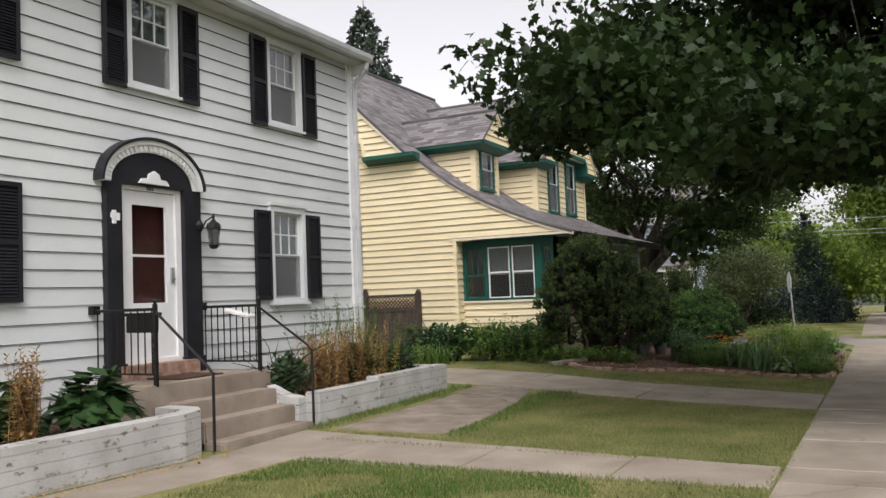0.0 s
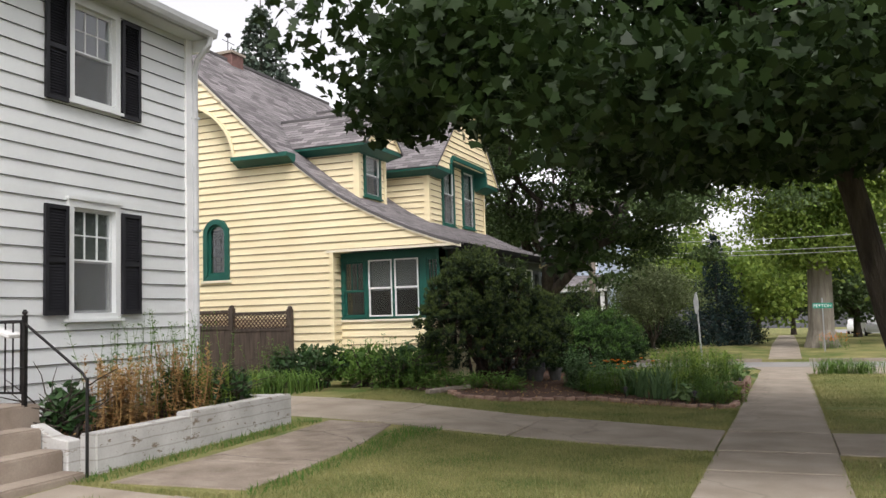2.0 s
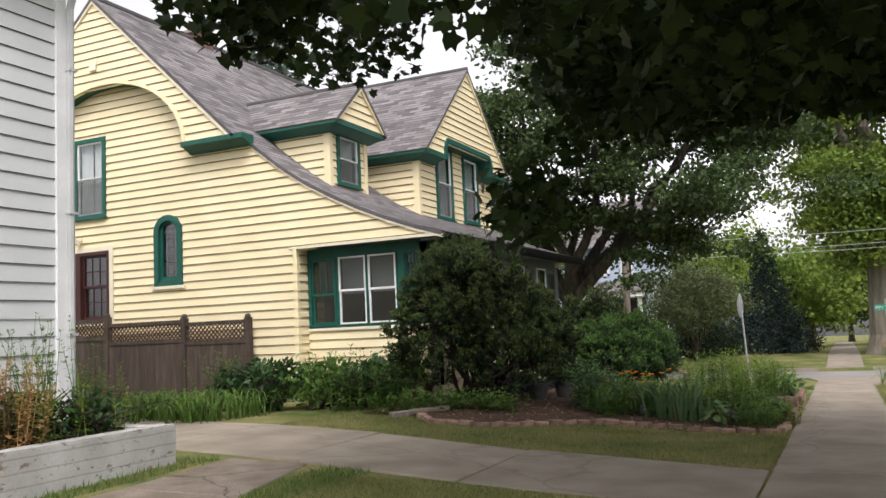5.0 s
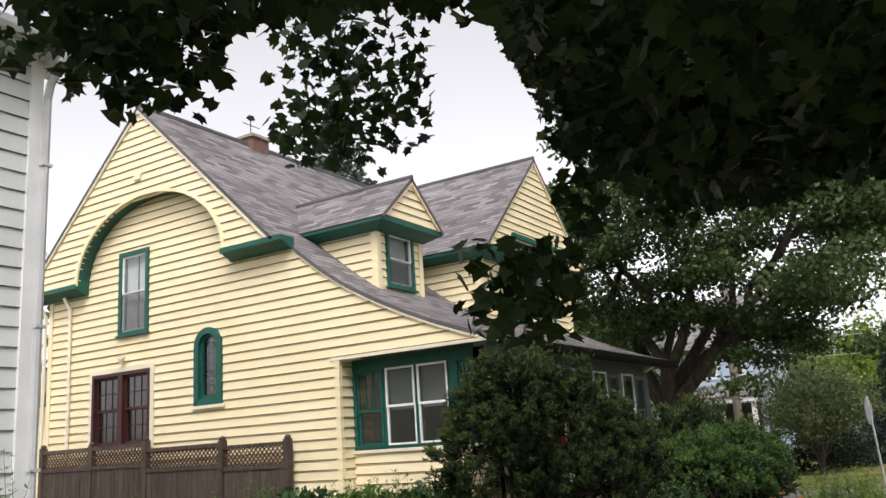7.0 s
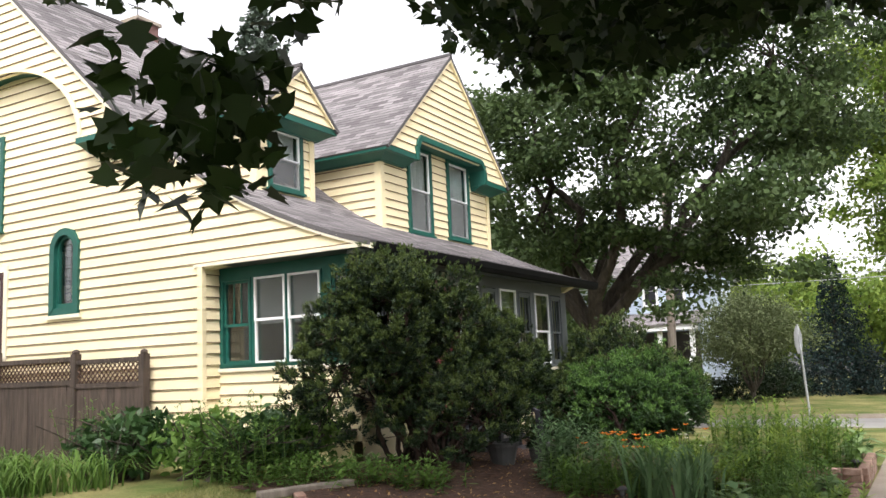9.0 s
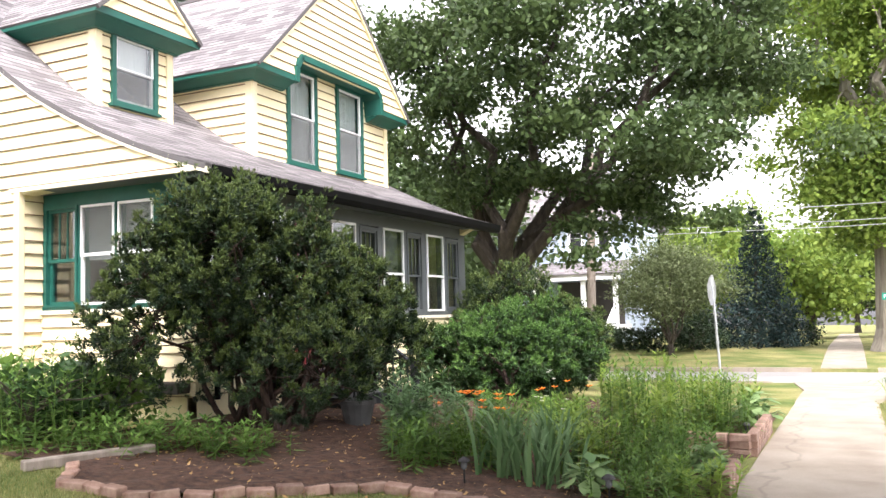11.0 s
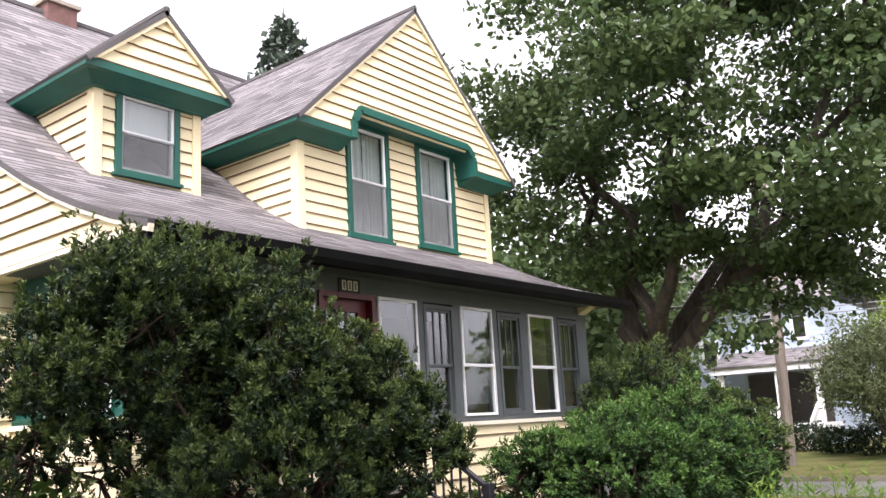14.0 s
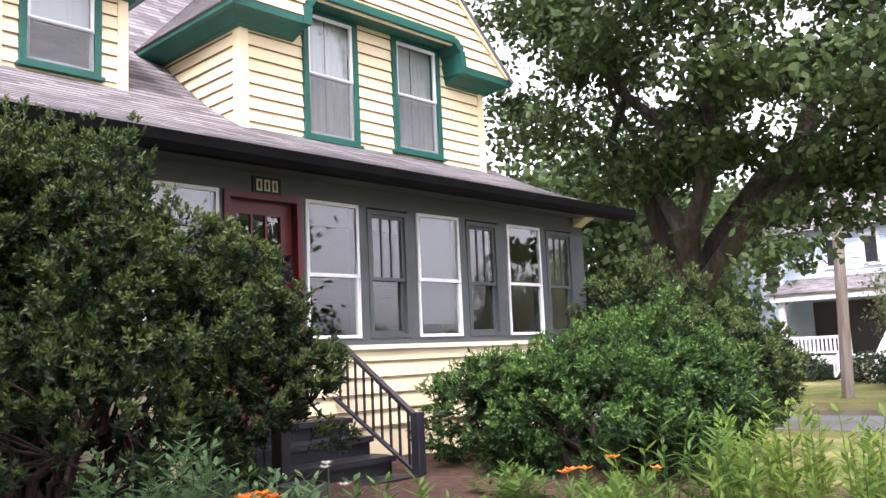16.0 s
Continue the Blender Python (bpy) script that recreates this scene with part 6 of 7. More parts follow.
def blades(name, base, label, n, height, spread, width, mat, seed, droop=0.5, category="plant", flower=None, stalks=0, stalk_h=0.8, radius=0.12, petal=0.06):
    """Strap-leaved plant: arching blades from one crown, with flower stalks where it blooms."""
    rn = random.Random(seed)
    t = thing(name, base, label, category)
    bm = bmesh.new()
    for k in range(n):
        a, h = rn.uniform(0, 6.28), height * rn.uniform(0.6, 1.1)
        fx, fy = base[0] + rn.gauss(0, radius), base[1] + rn.gauss(0, radius)
        fz = ground_z(fx, fy) if base[2] < 0.3 else base[2]
        d, side = Vector((math.cos(a), math.sin(a), 0)), Vector((-math.sin(a), math.cos(a), 0))
        out = spread * rn.uniform(0.4, 1.1)
        prev = None
        for i in range(6):
            f = i / 5
            p = Vector((fx, fy, fz)) + d * out * f ** 1.6 + Vector((0, 0, h * (f * (1 + droop * 0.5) - droop * 1.1 * f ** 3)))
            w = width * (1 - f ** 2.2) * 0.5 + 0.002
            cur = (bm.verts.new(p - side * w), bm.verts.new(p + side * w))
            if prev:
                bm.faces.new((prev[0], prev[1], cur[1], cur[0]))
            prev = cur
    part("foliage", bm, mat, t)
    if stalks:
        bm, bf = bmesh.new(), bmesh.new()
        for k in range(stalks):
            p = Vector((base[0] + rn.gauss(0, radius * 1.5), base[1] + rn.gauss(0, radius * 1.5), base[2]))
            q = p + Vector((rn.gauss(0, 0.1), rn.gauss(0, 0.1), stalk_h * rn.uniform(0.75, 1.15)))
            tube(bm, [p, p.lerp(q, 0.5) + Vector((0.01, 0.01, 0)), q], [0.006, 0.005, 0.003], 4)
            for j in range(rn.randint(1, 3)):
                c = q + Vector((rn.gauss(0, 0.04), rn.gauss(0, 0.04), rn.gauss(0, 0.03)))
                for i in range(6):
                    a = i * math.pi / 3 + rn.uniform(-0.2, 0.2)
                    o = Vector((math.cos(a), math.sin(a), 0.45)) * petal
                    s = Vector((-math.sin(a), math.cos(a), 0)) * petal * 0.35
                    bf.faces.new([bf.verts.new(v) for v in (c, c + o * 0.6 - s, c + o, c + o * 0.6 + s)])
        tagged(part("stalk", bm, mat, t), kind="stuff")
        if flower:
            tagged(part("bloom", bf, flower, t), kind="stuff")
        else:
            bf.free()
    return t


def stalky(name, base, label, stems, height, radius, leaf, mat, seed, per=26, category="plant", bloom=None, lean=0.12, shape=OVAL_LEAF):
    """Leafy upright perennials: thin stems with leaves all the way up."""
    rn, gen = random.Random(seed), np.random.default_rng(seed)
    t = thing(name, base, label, category)
    bm = bmesh.new()
    pos, dirs, sizes, tips = [], [], [], []
    for k in range(stems):
        x, y = base[0] + rn.gauss(0, radius), base[1] + rn.gauss(0, radius)
        z = ground_z(x, y) if base[2] < 0.3 else base[2]
        h = height * rn.uniform(0.65, 1.1)
        e = Vector((x + rn.gauss(0, lean) * h, y + rn.gauss(0, lean) * h, z + h))
        tube(bm, [(x, y, z - 0.03), Vector((x, y, z)).lerp(e, 0.5) + Vector((rn.gauss(0, 0.02), rn.gauss(0, 0.02), 0)), e], [0.006, 0.005, 0.002], 4)
        f = np.repeat(np.linspace(0.14, 1.0, per // 3), 3) + gen.normal(size=per // 3 * 3) * 0.012
        p = np.array((x, y, z)) + f[:, None] * (np.array(e) - np.array((x, y, z)))
        ang = np.arange(len(f)) * 2.094 + np.repeat(gen.uniform(0, 6.28, per // 3), 3) + gen.normal(size=len(f)) * 0.25
        out = np.stack([np.cos(ang), np.sin(ang), 0.9 * f - 0.35 + gen.normal(size=len(f)) * 0.2], 1)
        out /= np.linalg.norm(out, axis=1)[:, None]
        size = leaf * gen.uniform(0.75, 1.2, len(f)) * (1.1 - 0.45 * f ** 3)
        pos.append(p + out * (size * 0.52)[:, None])
        dirs.append(out)
        sizes.append(size)
        tips.append(np.array(e) + gen.normal(size=(10, 3)) * 0.035)
    tagged(part("stalk", bm, mat, t), kind="stuff")
    pos, along, sizes = np.concatenate(pos), np.concatenate(dirs), np.concatenate(sizes)
    side = np.cross(along, np.array([0, 0, 1.0]))
    side /= np.linalg.norm(side, axis=1)[:, None] + 1e-9
    leaf_part("foliage", leaves_mesh("leaves", pos, sizes, (side, along, np.cross(side, along)), shape * np.array([0.8, 1.0]), 0.25), mat, t)
    if bloom:
        tp = np.concatenate(tips)
        leaf_part("bloom", leaves_mesh("flowers", tp, gen.uniform(0.6, 1.2, len(tp)) * 0.045, rand_basis(gen, len(tp), 0.6), OVAL_LEAF), bloom, t)["kind"] = "stuff"
    return t


# ---- trees ----
def above_walk(p):
    """The crown is high over the lawn, lower over the walk; a few low boughs hang from it."""
    for x, y, r, z in ((-2.27, 9.5, 0.36, 1.97), (-2.0, 9.6, 0.3, 2.56), (-3.7, 7.9, 0.6, 3.35), (-4.75, 11.3, 0.8, 4.2)):
        if (p[0] - x) ** 2 + (p[1] - y) ** 2 < r * r and p[2] > z:
            return p[2] < z + (0.6 if z < 3 else 1.6) or p[2] > 6
    if p[0] < -4.8 or p[1] < 5.6:
        return False
    bearing = math.degrees(math.atan2(-p[0] - 0.14, p[1] - 6.0))
    slope = lerp_table(bearing, ((16, 0.28), (25, 0.36), (31, 0.62)))
    wave = 0.45 * noise.noise(Vector((p[0] * 0.9, p[1] * 0.9, 0.0)))
    return p[2] + wave > max(2.8, 1.5 + slope * math.hypot(p[0] + 0.14, p[1] - 6.0))


low = random.Random(8)
bough = [(-2.28 + low.gauss(0, 0.1), 9.5 + low.gauss(0, 0.1), 2.14 + 0.1 * k) for k in range(4)]
bough += [(-2.0 + low.gauss(0, 0.12), 9.6 + low.gauss(0, 0.1), 2.75 + 0.12 * k) for k in range(3)]
bough += [(-3.7 + low.gauss(0, 0.3), 7.9 + low.gauss(0, 0.3), 3.9 + low.uniform(-0.4, 0.5)) for _ in range(6)]
bough += [(-4.75 + low.gauss(0, 0.35), 11.3 + low.gauss(0, 0.35), 4.9 + low.uniform(-0.6, 0.7)) for _ in range(10)]
while len(bough) < 360:
    q = (low.uniform(-3.6, 3.6), low.uniform(6.2, 14.5), low.uniform(3.0, 6.0))
    if above_walk(q) and not above_walk((q[0], q[1], q[2] - 1.1)):
        bough.append(q)
tree("maple_tree", (1.45, 11.4, -0.06), "large dark green maple with low boughs over the sidewalk", (1.1, 10.6, 6.6), (5.9, 5.0, 3.5), 0.17, 3.5, 9, 430, 122, 0.112, L_MAPLE, M_BARK, 11, shape=MAPLE_LEAF, spread=0.36, keep=above_walk, up=0.7, flat=0.5, inner=0.12, lean=(-0.75, -0.25), extra=bough)
tree("street_tree", (-8.1, 30.3, -0.2), "broad green shade tree with forked dark trunk", (-6.0, 30.0, 7.5), (8.2, 5.6, 5.8), 0.32, 2.4, 9, 230, 330, 0.15, L_TREE, M_BARK, 21, shape=OVAL_LEAF * np.array([1.3, 1.0]), spread=0.44, flat=0.42)
conifer("spruce_tree", (-20.3, 30.4, 0.2), "tall grey-green spruce behind the house", 15.2, 4.4, L_PINE, 5, tiers=40, per=900, leaf=0.3)
conifer("blue_spruce", (-3.3, 46.0, -0.3), "dark blue-green spruce on the far lawn", 5.9, 2.0, L_SPRUCE, 6, tiers=15, per=1200, leaf=0.12, taper=0.95)
tree("parkway_tree", (1.45, 43.5, -0.3), "large street tree with pale forked trunk across the street", (2.2, 43.8, 9.0), (6.4, 5.5, 6.6), 0.6, 6.6, 7, 240, 240, 0.18, L_LIGHT, M_PALEBARK, 31, shape=OVAL_LEAF * np.array([1.5, 1.0]), spread=0.5, extra=[(1.45 + 1.5 * math.cos(k * 2.4), 42.6 + 0.8 * math.sin(k * 2.4), 3.3 + 0.13 * k) for k in range(34)])
tree("small_tree", (-5.9, 41.0, -0.3), "small grey-green ornamental tree on the far lawn", (-5.9, 41.0, 2.2), (2.5, 2.2, 1.75), 0.08, 0.4, 9, 170, 130, 0.11, L_FAR, M_BARK, 41, shape=OVAL_LEAF, spread=0.35)
for i, (x, y, h, r, mt) in enumerate(((-2.0, 62, 7, 4.5, L_LIGHT), (4.5, 66, 8, 5, L_TREE), (-9, 66, 9, 6, L_LIGHT), (-18, 48, 8.5, 5.5, L_TREE), (-16, 38, 9, 5.0, L_TREE), (9, 52, 8.5, 5.5, L_LIGHT), (-26, 44, 10, 6, L_TREE), (0.5, 92, 9, 7, L_TREE), (13, 80, 10, 7, L_LIGHT), (-12, 88, 11, 8, L_TREE), (-22, 24, 9, 4.0, L_TREE))):
    tree("background_tree", (x, y, ground_z(x, y)), "leafy green tree of the neighbourhood", (x, y, ground_z(x, y) + h * 0.55), (r, r, h * 0.52), 0.26, h * 0.2, 6, 110, 90, 0.3, mt, M_BARK, 60 + i, shape=DIAMOND * np.array([1.3, 1.0]), spread=0.8, group="background trees")
for i, (x, y, h, r) in enumerate(((19, 13, 7.5, 4.5), (20, 24, 8.5, 5), (18, 2, 8, 4.5), (21, 36, 8, 5))):
    tree("street_tree", (x, y, walk_z(y)), "leafy green tree across the wide street", (x, y, h * 0.6), (r, r, h * 0.45), 0.3, h * 0.25, 5, 80, 70, 0.4, L_TREE, M_BARK, 80 + i, shape=DIAMOND, spread=0.9, group="trees across the street")

# ---- yews by the porch ----
yew_lobes = [((-6.15, 15.95, 1.15), (0.68, 0.9, 1.15)), ((-6.0, 16.43, 2.03), (0.5, 0.95, 0.55)), ((-4.95, 16.5, 0.75), (0.68, 0.85, 0.55)), ((-5.52, 16.98, 1.72), (0.85, 0.4, 0.8)),
             ((-5.69, 15.97, 1.82), (0.52, 0.38, 0.76)), ((-5.33, 17.4, 1.26), (0.9, 0.9, 0.9)), ((-5.05, 17.76, 1.13), (0.7, 0.58, 0.58)), ((-6.0, 16.81, 2.12), (0.7, 0.5, 0.55)), ((-4.78, 17.85, 0.85), (0.55, 0.5, 0.5))]
yew((-5.65, 16.8, 0.03), "large dark green yew with bare stems below", yew_lobes, 1250, L_YEW, L_YEWTIP, 3, bare=1.05, stems=34, per=27, reach=0.2, needle=0.045, fringe=70)
yew((-5.3, 24.4, -0.1), "rounded dark green yew at the house corner", [((-5.7, 24.4, 1.0), (1.15, 1.05, 0.95)), ((-4.7, 24.2, 0.7), (0.85, 0.85, 0.7))], 560, L_YEW, L_YEWTIP, 4, bare=0.2, stems=16, per=28, reach=0.22, needle=0.052, fringe=40)
yew((-4.9, 21.6, 0.0), "low spreading fresh green yew before the porch", [((-4.9, 21.5, 0.5), (1.15, 0.95, 0.55)), ((-4.35, 22.2, 0.62), (0.85, 0.85, 0.55)), ((-5.2, 22.5, 0.65), (0.85, 0.85, 0.6)), ((-5.5, 20.9, 0.5), (0.6, 0.5, 0.5))], 560, L_YEW2, L_YEWTIP2, 5, stems=14, per=26, reach=0.26, rise=0.3, needle=0.055, fringe=30)

# ---- garden bed before the porch ----
bm = bmesh.new()
EDGE = [(-5.6, 14.2), (-5.2, 13.75), (-4.4, 13.8), (-3.8, 14.45), (-3.2, 15.05), (-2.1, 15.0), (-1.2, 14.85), (-0.92, 15.0), (-0.88, 15.8)]


def edge_y(x):
    return lerp_table(x, [(p[0], p[1]) for p in EDGE[:-1]])


xs = [-6.6 + 5.72 * i / 24 for i in range(25)]
rows = []
for x in xs:
    y0 = edge_y(x) + 0.05
    rows.append([bm.verts.new((x, y0 + (22.5 - y0) * j / 26, ground_z(x, y0 + (22.5 - y0) * j / 26) + 0.02 + rng.uniform(0, 0.03))) for j in range(27)])
for a, b in zip(rows, rows[1:]):
    for j in range(26):
        bm.faces.new((a[j], b[j], b[j + 1], a[j + 1]))
whole("garden_bed", bm, M_SOIL, "brown mulch of the flower bed before the porch", "flower bed", kind="structure")

brick_bm = bmesh.new()
box(brick_bm, (-0.1, -0.05, -0.04), (0.1, 0.05, 0.035))
bevel(brick_bm, 0.007)
BRICK = mesh(brick_bm, "brick")
BRICK.materials.append(M_BRICK)


def lay(parent, x, y, z, turn, tip=0.0):
    ob = new("brick", BRICK)
    ob.parent = parent
    ob.matrix_parent_inverse = PLACE[parent.name].inverted()
    ob.matrix_basis = Matrix.Translation((x, y, z)) @ Euler((tip, tip * 0.7, turn)).to_matrix().to_4x4()


edging = thing("brick_edging", (-3.2, 15.3, 0), "weathered red bricks edging the flower bed", "edging")
for (ax, ay), (bx, by) in zip(EDGE, EDGE[1:]):
    L = math.hypot(bx - ax, by - ay)
    n = max(1, round(L / 0.215))
    for k in range(n):
        f = (k + 0.5) / n
        x, y = ax + (bx - ax) * f, ay + (by - ay) * f
        lay(edging, x + rng.uniform(-0.015, 0.015), y + rng.uniform(-0.015, 0.015), ground_z(x, y) + 0.035 + rng.uniform(-0.012, 0.012), math.atan2(by - ay, bx - ax) + rng.uniform(-0.25, 0.25), rng.uniform(-0.14, 0.14))
planter = thing("brick_planter", (-1.0, 19, -0.2), "low raised brick border beside the sidewalk", "planter")
for (ax, ay), (bx, by), layers in (((-1.5, 18.4), (-0.84, 18.35), 3), ((-0.84, 18.4), (-0.86, 20.4), 3), ((-1.3, 17.2), (-0.84, 17.15), 2), ((-0.85, 16.3), (-0.85, 17.15), 2)):
    L = math.hypot(bx - ax, by - ay)
    n = max(1, round(L / 0.21))
    for lv in range(layers):
        for k in range(n):
            f = (k + 0.5) / n
            x, y = ax + (bx - ax) * f, ay + (by - ay) * f
            lay(planter, x, y + (0.04 if lv % 2 else 0), walk_z(y) + 0.04 + 0.078 * lv, math.atan2(by - ay, bx - ax) + rng.uniform(-0.04, 0.04), rng.uniform(-0.02, 0.02))

for i, (x, y) in enumerate(((-2.55, 16.05), (-2.15, 15.9), (-2.8, 16.4), (-2.3, 16.45))):
    blades("iris_plant", (x, y, ground_z(x, y)), "clump of grey-green sword-shaped iris leaves", 34, 0.75, 0.38, 0.034, L_IRIS, 100 + i, droop=0.35, radius=0.1, stalks=2 if i % 2 else 0, stalk_h=0.85, flower=L_PALE, petal=0.025)
for i, (x, y) in enumerate(((-3.35, 16.75), (-3.05, 16.95), (-3.1, 19.3))):
    blades("daylily", (x, y, ground_z(x, y)), "orange-flowered daylily clump in the flower bed", 40, 0.42, 0.4, 0.022, L_GARDEN, 120 + i, droop=0.8, radius=0.12, stalks=4, stalk_h=0.6, flower=L_ORANGE, petal=0.055)
for i, (x, y, h, st) in enumerate(((-2.2, 18.9, 1.0, 34), (-1.9, 19.6, 1.0, 34), (-1.5, 19.2, 0.85, 30), (-1.3, 20.0, 0.8, 30), (-2.5, 20.2, 0.85, 30), (-1.8, 18.0, 0.9, 26), (-1.3, 18.9, 0.75, 24), (-2.9, 20.8, 0.75, 26), (-1.6, 20.8, 0.8, 28), (-2.2, 21.4, 0.75, 26), (-1.2, 21.0, 0.7, 22))):
    stalky("phlox_plant", (x, y, ground_z(x, y)), "tall leafy yellow-green perennial clump", st // 2, h * 0.92, 0.15, 0.135, L_PHLOX if i % 3 else L_GARDEN, 140 + i, per=42, lean=0.07, shape=OVAL_LEAF * np.array([0.62, 1.0]))
for i, (x, y, h) in enumerate(((-1.5, 16.2, 0.36), (-1.35, 16.7, 0.4), (-1.7, 16.9, 0.45), (-1.25, 15.7, 0.3), (-1.5, 17.5, 0.5), (-3.7, 16.5, 0.8), (-3.95, 16.9, 0.7), (-3.6, 17.2, 0.6))):
    stalky("flowering_plant", (x, y, ground_z(x, y)), "bushy grey-green garden perennial" if i < 5 else "tall narrow-leaved grey-green perennial", 22, h, 0.17, 0.07 if i < 5 else 0.11, L_GARDEN if i < 5 else L_IRIS, 170 + i, per=30)


def hosta(x, y, z, n, size, mat, seed, label):
    """A mound of broad leaves on short stalks."""
    gen = np.random.default_rng(seed)
    t = thing("hosta", (x, y, z), label, "plant")
    a = gen.uniform(0, 6.28, n)
    f = gen.uniform(0.15, 1.0, n) ** 0.6
    d = np.stack([np.cos(a), np.sin(a)], 1)
    h = 2.3 * size * (1.05 - 0.8 * f ** 1.5) * gen.uniform(0.7, 1.1, n)
    pos = np.column_stack([x + d[:, 0] * f * size * 1.6, y + d[:, 1] * f * size * 1.6, z + h])
    b = np.column_stack([d[:, 0] * 0.85, d[:, 1] * 0.85, 0.45 - 0.85 * f]) + gen.normal(size=(n, 3)) * 0.3
    b /= np.linalg.norm(b, axis=1)[:, None]
    s = np.column_stack([-d[:, 1], d[:, 0], np.zeros(n)])
    broad = OVAL_LEAF * np.array([1.3, 1.0])
    leaf_part("foliage", leaves_mesh("foliage", pos, gen.uniform(0.75, 1.2, n) * size, (s, b, np.cross(s, b)), broad, 0.25), mat, t)
    bm = bmesh.new()
    for p in pos[::2]:
        tube(bm, [(x, y, z - 0.02), Vector((x, y, z)).lerp(Vector(p), 0.6) + Vector((0, 0, 0.05)), Vector(p)], [0.006, 0.005, 0.003], 4)
    part("stalk", bm, mat, t)
    return t


hosta(-1.75, 15.75, -0.13, 60, 0.15, L_PALEHOSTA, 1, "pale-edged hosta by the brick edging")
for i, (x, y, h, mt) in enumerate(((-3.4, 16.1, 0.5, L_GARDEN), (-3.1, 16.4, 0.55, L_GARDEN), (-2.0, 16.6, 0.6, L_PHLOX), (-2.5, 17.4, 0.7, L_PHLOX), (-3.2, 17.7, 0.65, L_GARDEN), (-2.1, 17.4, 0.65, L_GARDEN), (-2.9, 18.2, 0.4, L_GARDEN), (-2.7, 18.9, 0.5, L_PHLOX), (-3.4, 19.6, 0.35, L_GARDEN), (-1.3, 17.9, 0.5, L_GARDEN), (-1.1, 16.2, 0.35, L_PHLOX), (-3.7, 20.4, 0.3, L_GARDEN), (-4.3, 19.8, 0.35, L_GARDEN))):
    stalky("leafy_plant", (x, y, ground_z(x, y)), "dense leafy green perennial in the flower bed", 16, h * 0.85, 0.2, 0.125, mt, 500 + i, per=30, shape=OVAL_LEAF * np.array([0.7, 1.0]))
hosta(-1.05, 17.0, -0.17, 60, 0.14, L_PALEHOSTA, 2, "small pale-edged hosta by the sidewalk")
hosta(-1.0, 20.7, -0.2, 60, 0.2, L_PALEHOSTA, 3, "large hosta with drooping leaves by the sidewalk")


def solar_light(x, y, h=0.15):
    z = ground_z(x, y)
    t = thing("solar_light", (x, y, z), "small black solar path light in the bed", "lamp", "path lights")
    bm = bmesh.new()
    tube(bm, [(x, y, z - 0.05), (x, y, z + h)], 0.008, 6)
    part("stake", bm, M_IRON, t)
    bm = bmesh.new()
    lathe(bm, [(0.016, 0), (0.026, 0.015), (0.03, 0.065)], (x, y, z + h), 10)
    part("lamp_glass", bm, M_LAMPGL, t)
    bm = bmesh.new()
    lathe(bm, [(0.055, 0.065), (0.045, 0.08), (0.015, 0.1)], (x, y, z + h), 12)
    part("cap", bm, M_IRON, t)


for p in ((-1.55, 15.5), (-0.98, 19.3), (-2.75, 15.55)):
    solar_light(*p)
# pots and a low stone planter under the yew
for i, (x, y, r, h, mt, lab) in enumerate(((-4.1, 17.3, 0.17, 0.36, M_POT, "black plastic flower pot"), (-5.0, 17.6, 0.2, 0.3, M_CLAY, "grey stone planter box"), (-4.7, 18.1, 0.15, 0.3, M_CLAY, "grey stoneware pot"))):
    bm = bmesh.new()
    z = ground_z(x, y)
    lathe(bm, [(r * 0.7, 0), (r, h * 0.85), (r * 1.1, h * 0.86), (r * 1.1, h), (r * 0.95, h), (r * 0.9, h * 0.8)], (x, y, z), 16)
    whole("flower_pot", bm, mt, lab + " on the mulch", "pot")
bm = bmesh.new()
box(bm, (-0.55, -0.06, 0), (0.55, 0.06, 0.09))
bevel(bm, 0.012)
bm.transform(Matrix.Translation((-5.75, 14.5, ground_z(-5.75, 14.5))) @ Matrix.Rotation(1.2, 4, "Z"))
whole("landscape_timber", bm, M_POLE, "short grey timber lying by the flower bed", "timber")

# ---- planting along the south wall of the yellow house ----
gz = ground_z
for i, (x, y, r) in enumerate(((-8.6, 14.6, 0.55), (-7.9, 14.9, 0.6), (-7.1, 15.0, 0.5), (-6.9, 15.6, 0.55), (-9.3, 14.9, 0.6))):
    shrub("peony_bush", (x, y, gz(x, y)), "low leafy green bush below the yellow wall", [((x, y, gz(x, y) + 0.4), (r, r * 0.8, 0.42)), ((x + 0.3, y + 0.2, gz(x, y) + 0.5), (r * 0.7, r * 0.6, 0.4))], 900, 0.12, L_GARDEN if i % 2 else L_HOSTA, 200 + i, stems=6, shell=0.6)
for i, (x, y) in enumerate(((-9.9, 13.4), (-9.5, 13.7), (-10.3, 13.8), (-9.1, 13.6), (-8.6, 14.0), (-8.9, 13.3))):
    blades("daylily", (x, y, gz(x, y)), "arching green daylily leaves without flowers", 90, 0.62, 0.75, 0.018, L_GARDEN, 220 + i, droop=1.0, radius=0.2)
for i, (x, y, h) in enumerate(((-7.6, 15.6, 0.9), (-6.7, 15.0, 0.8), (-8.2, 15.5, 0.8), (-7.2, 14.6, 0.7), (-10.0, 15.4, 0.9))):
    stalky("flowering_plant", (x, y, gz(x, y)), "tall green perennial below the yellow wall", 22, h, 0.2, 0.1, L_GARDEN, 240 + i, per=24)
for i, (x, y) in enumerate(((-11.0, 12.6), (-10.6, 13.0), (-11.6, 13.0))):
    stalky("goldenrod", (x, y, gz(x, y)), "yellow-green feathery perennial clump", 40, 0.85, 0.28, 0.07, L_LIGHT, 260 + i, per=34)
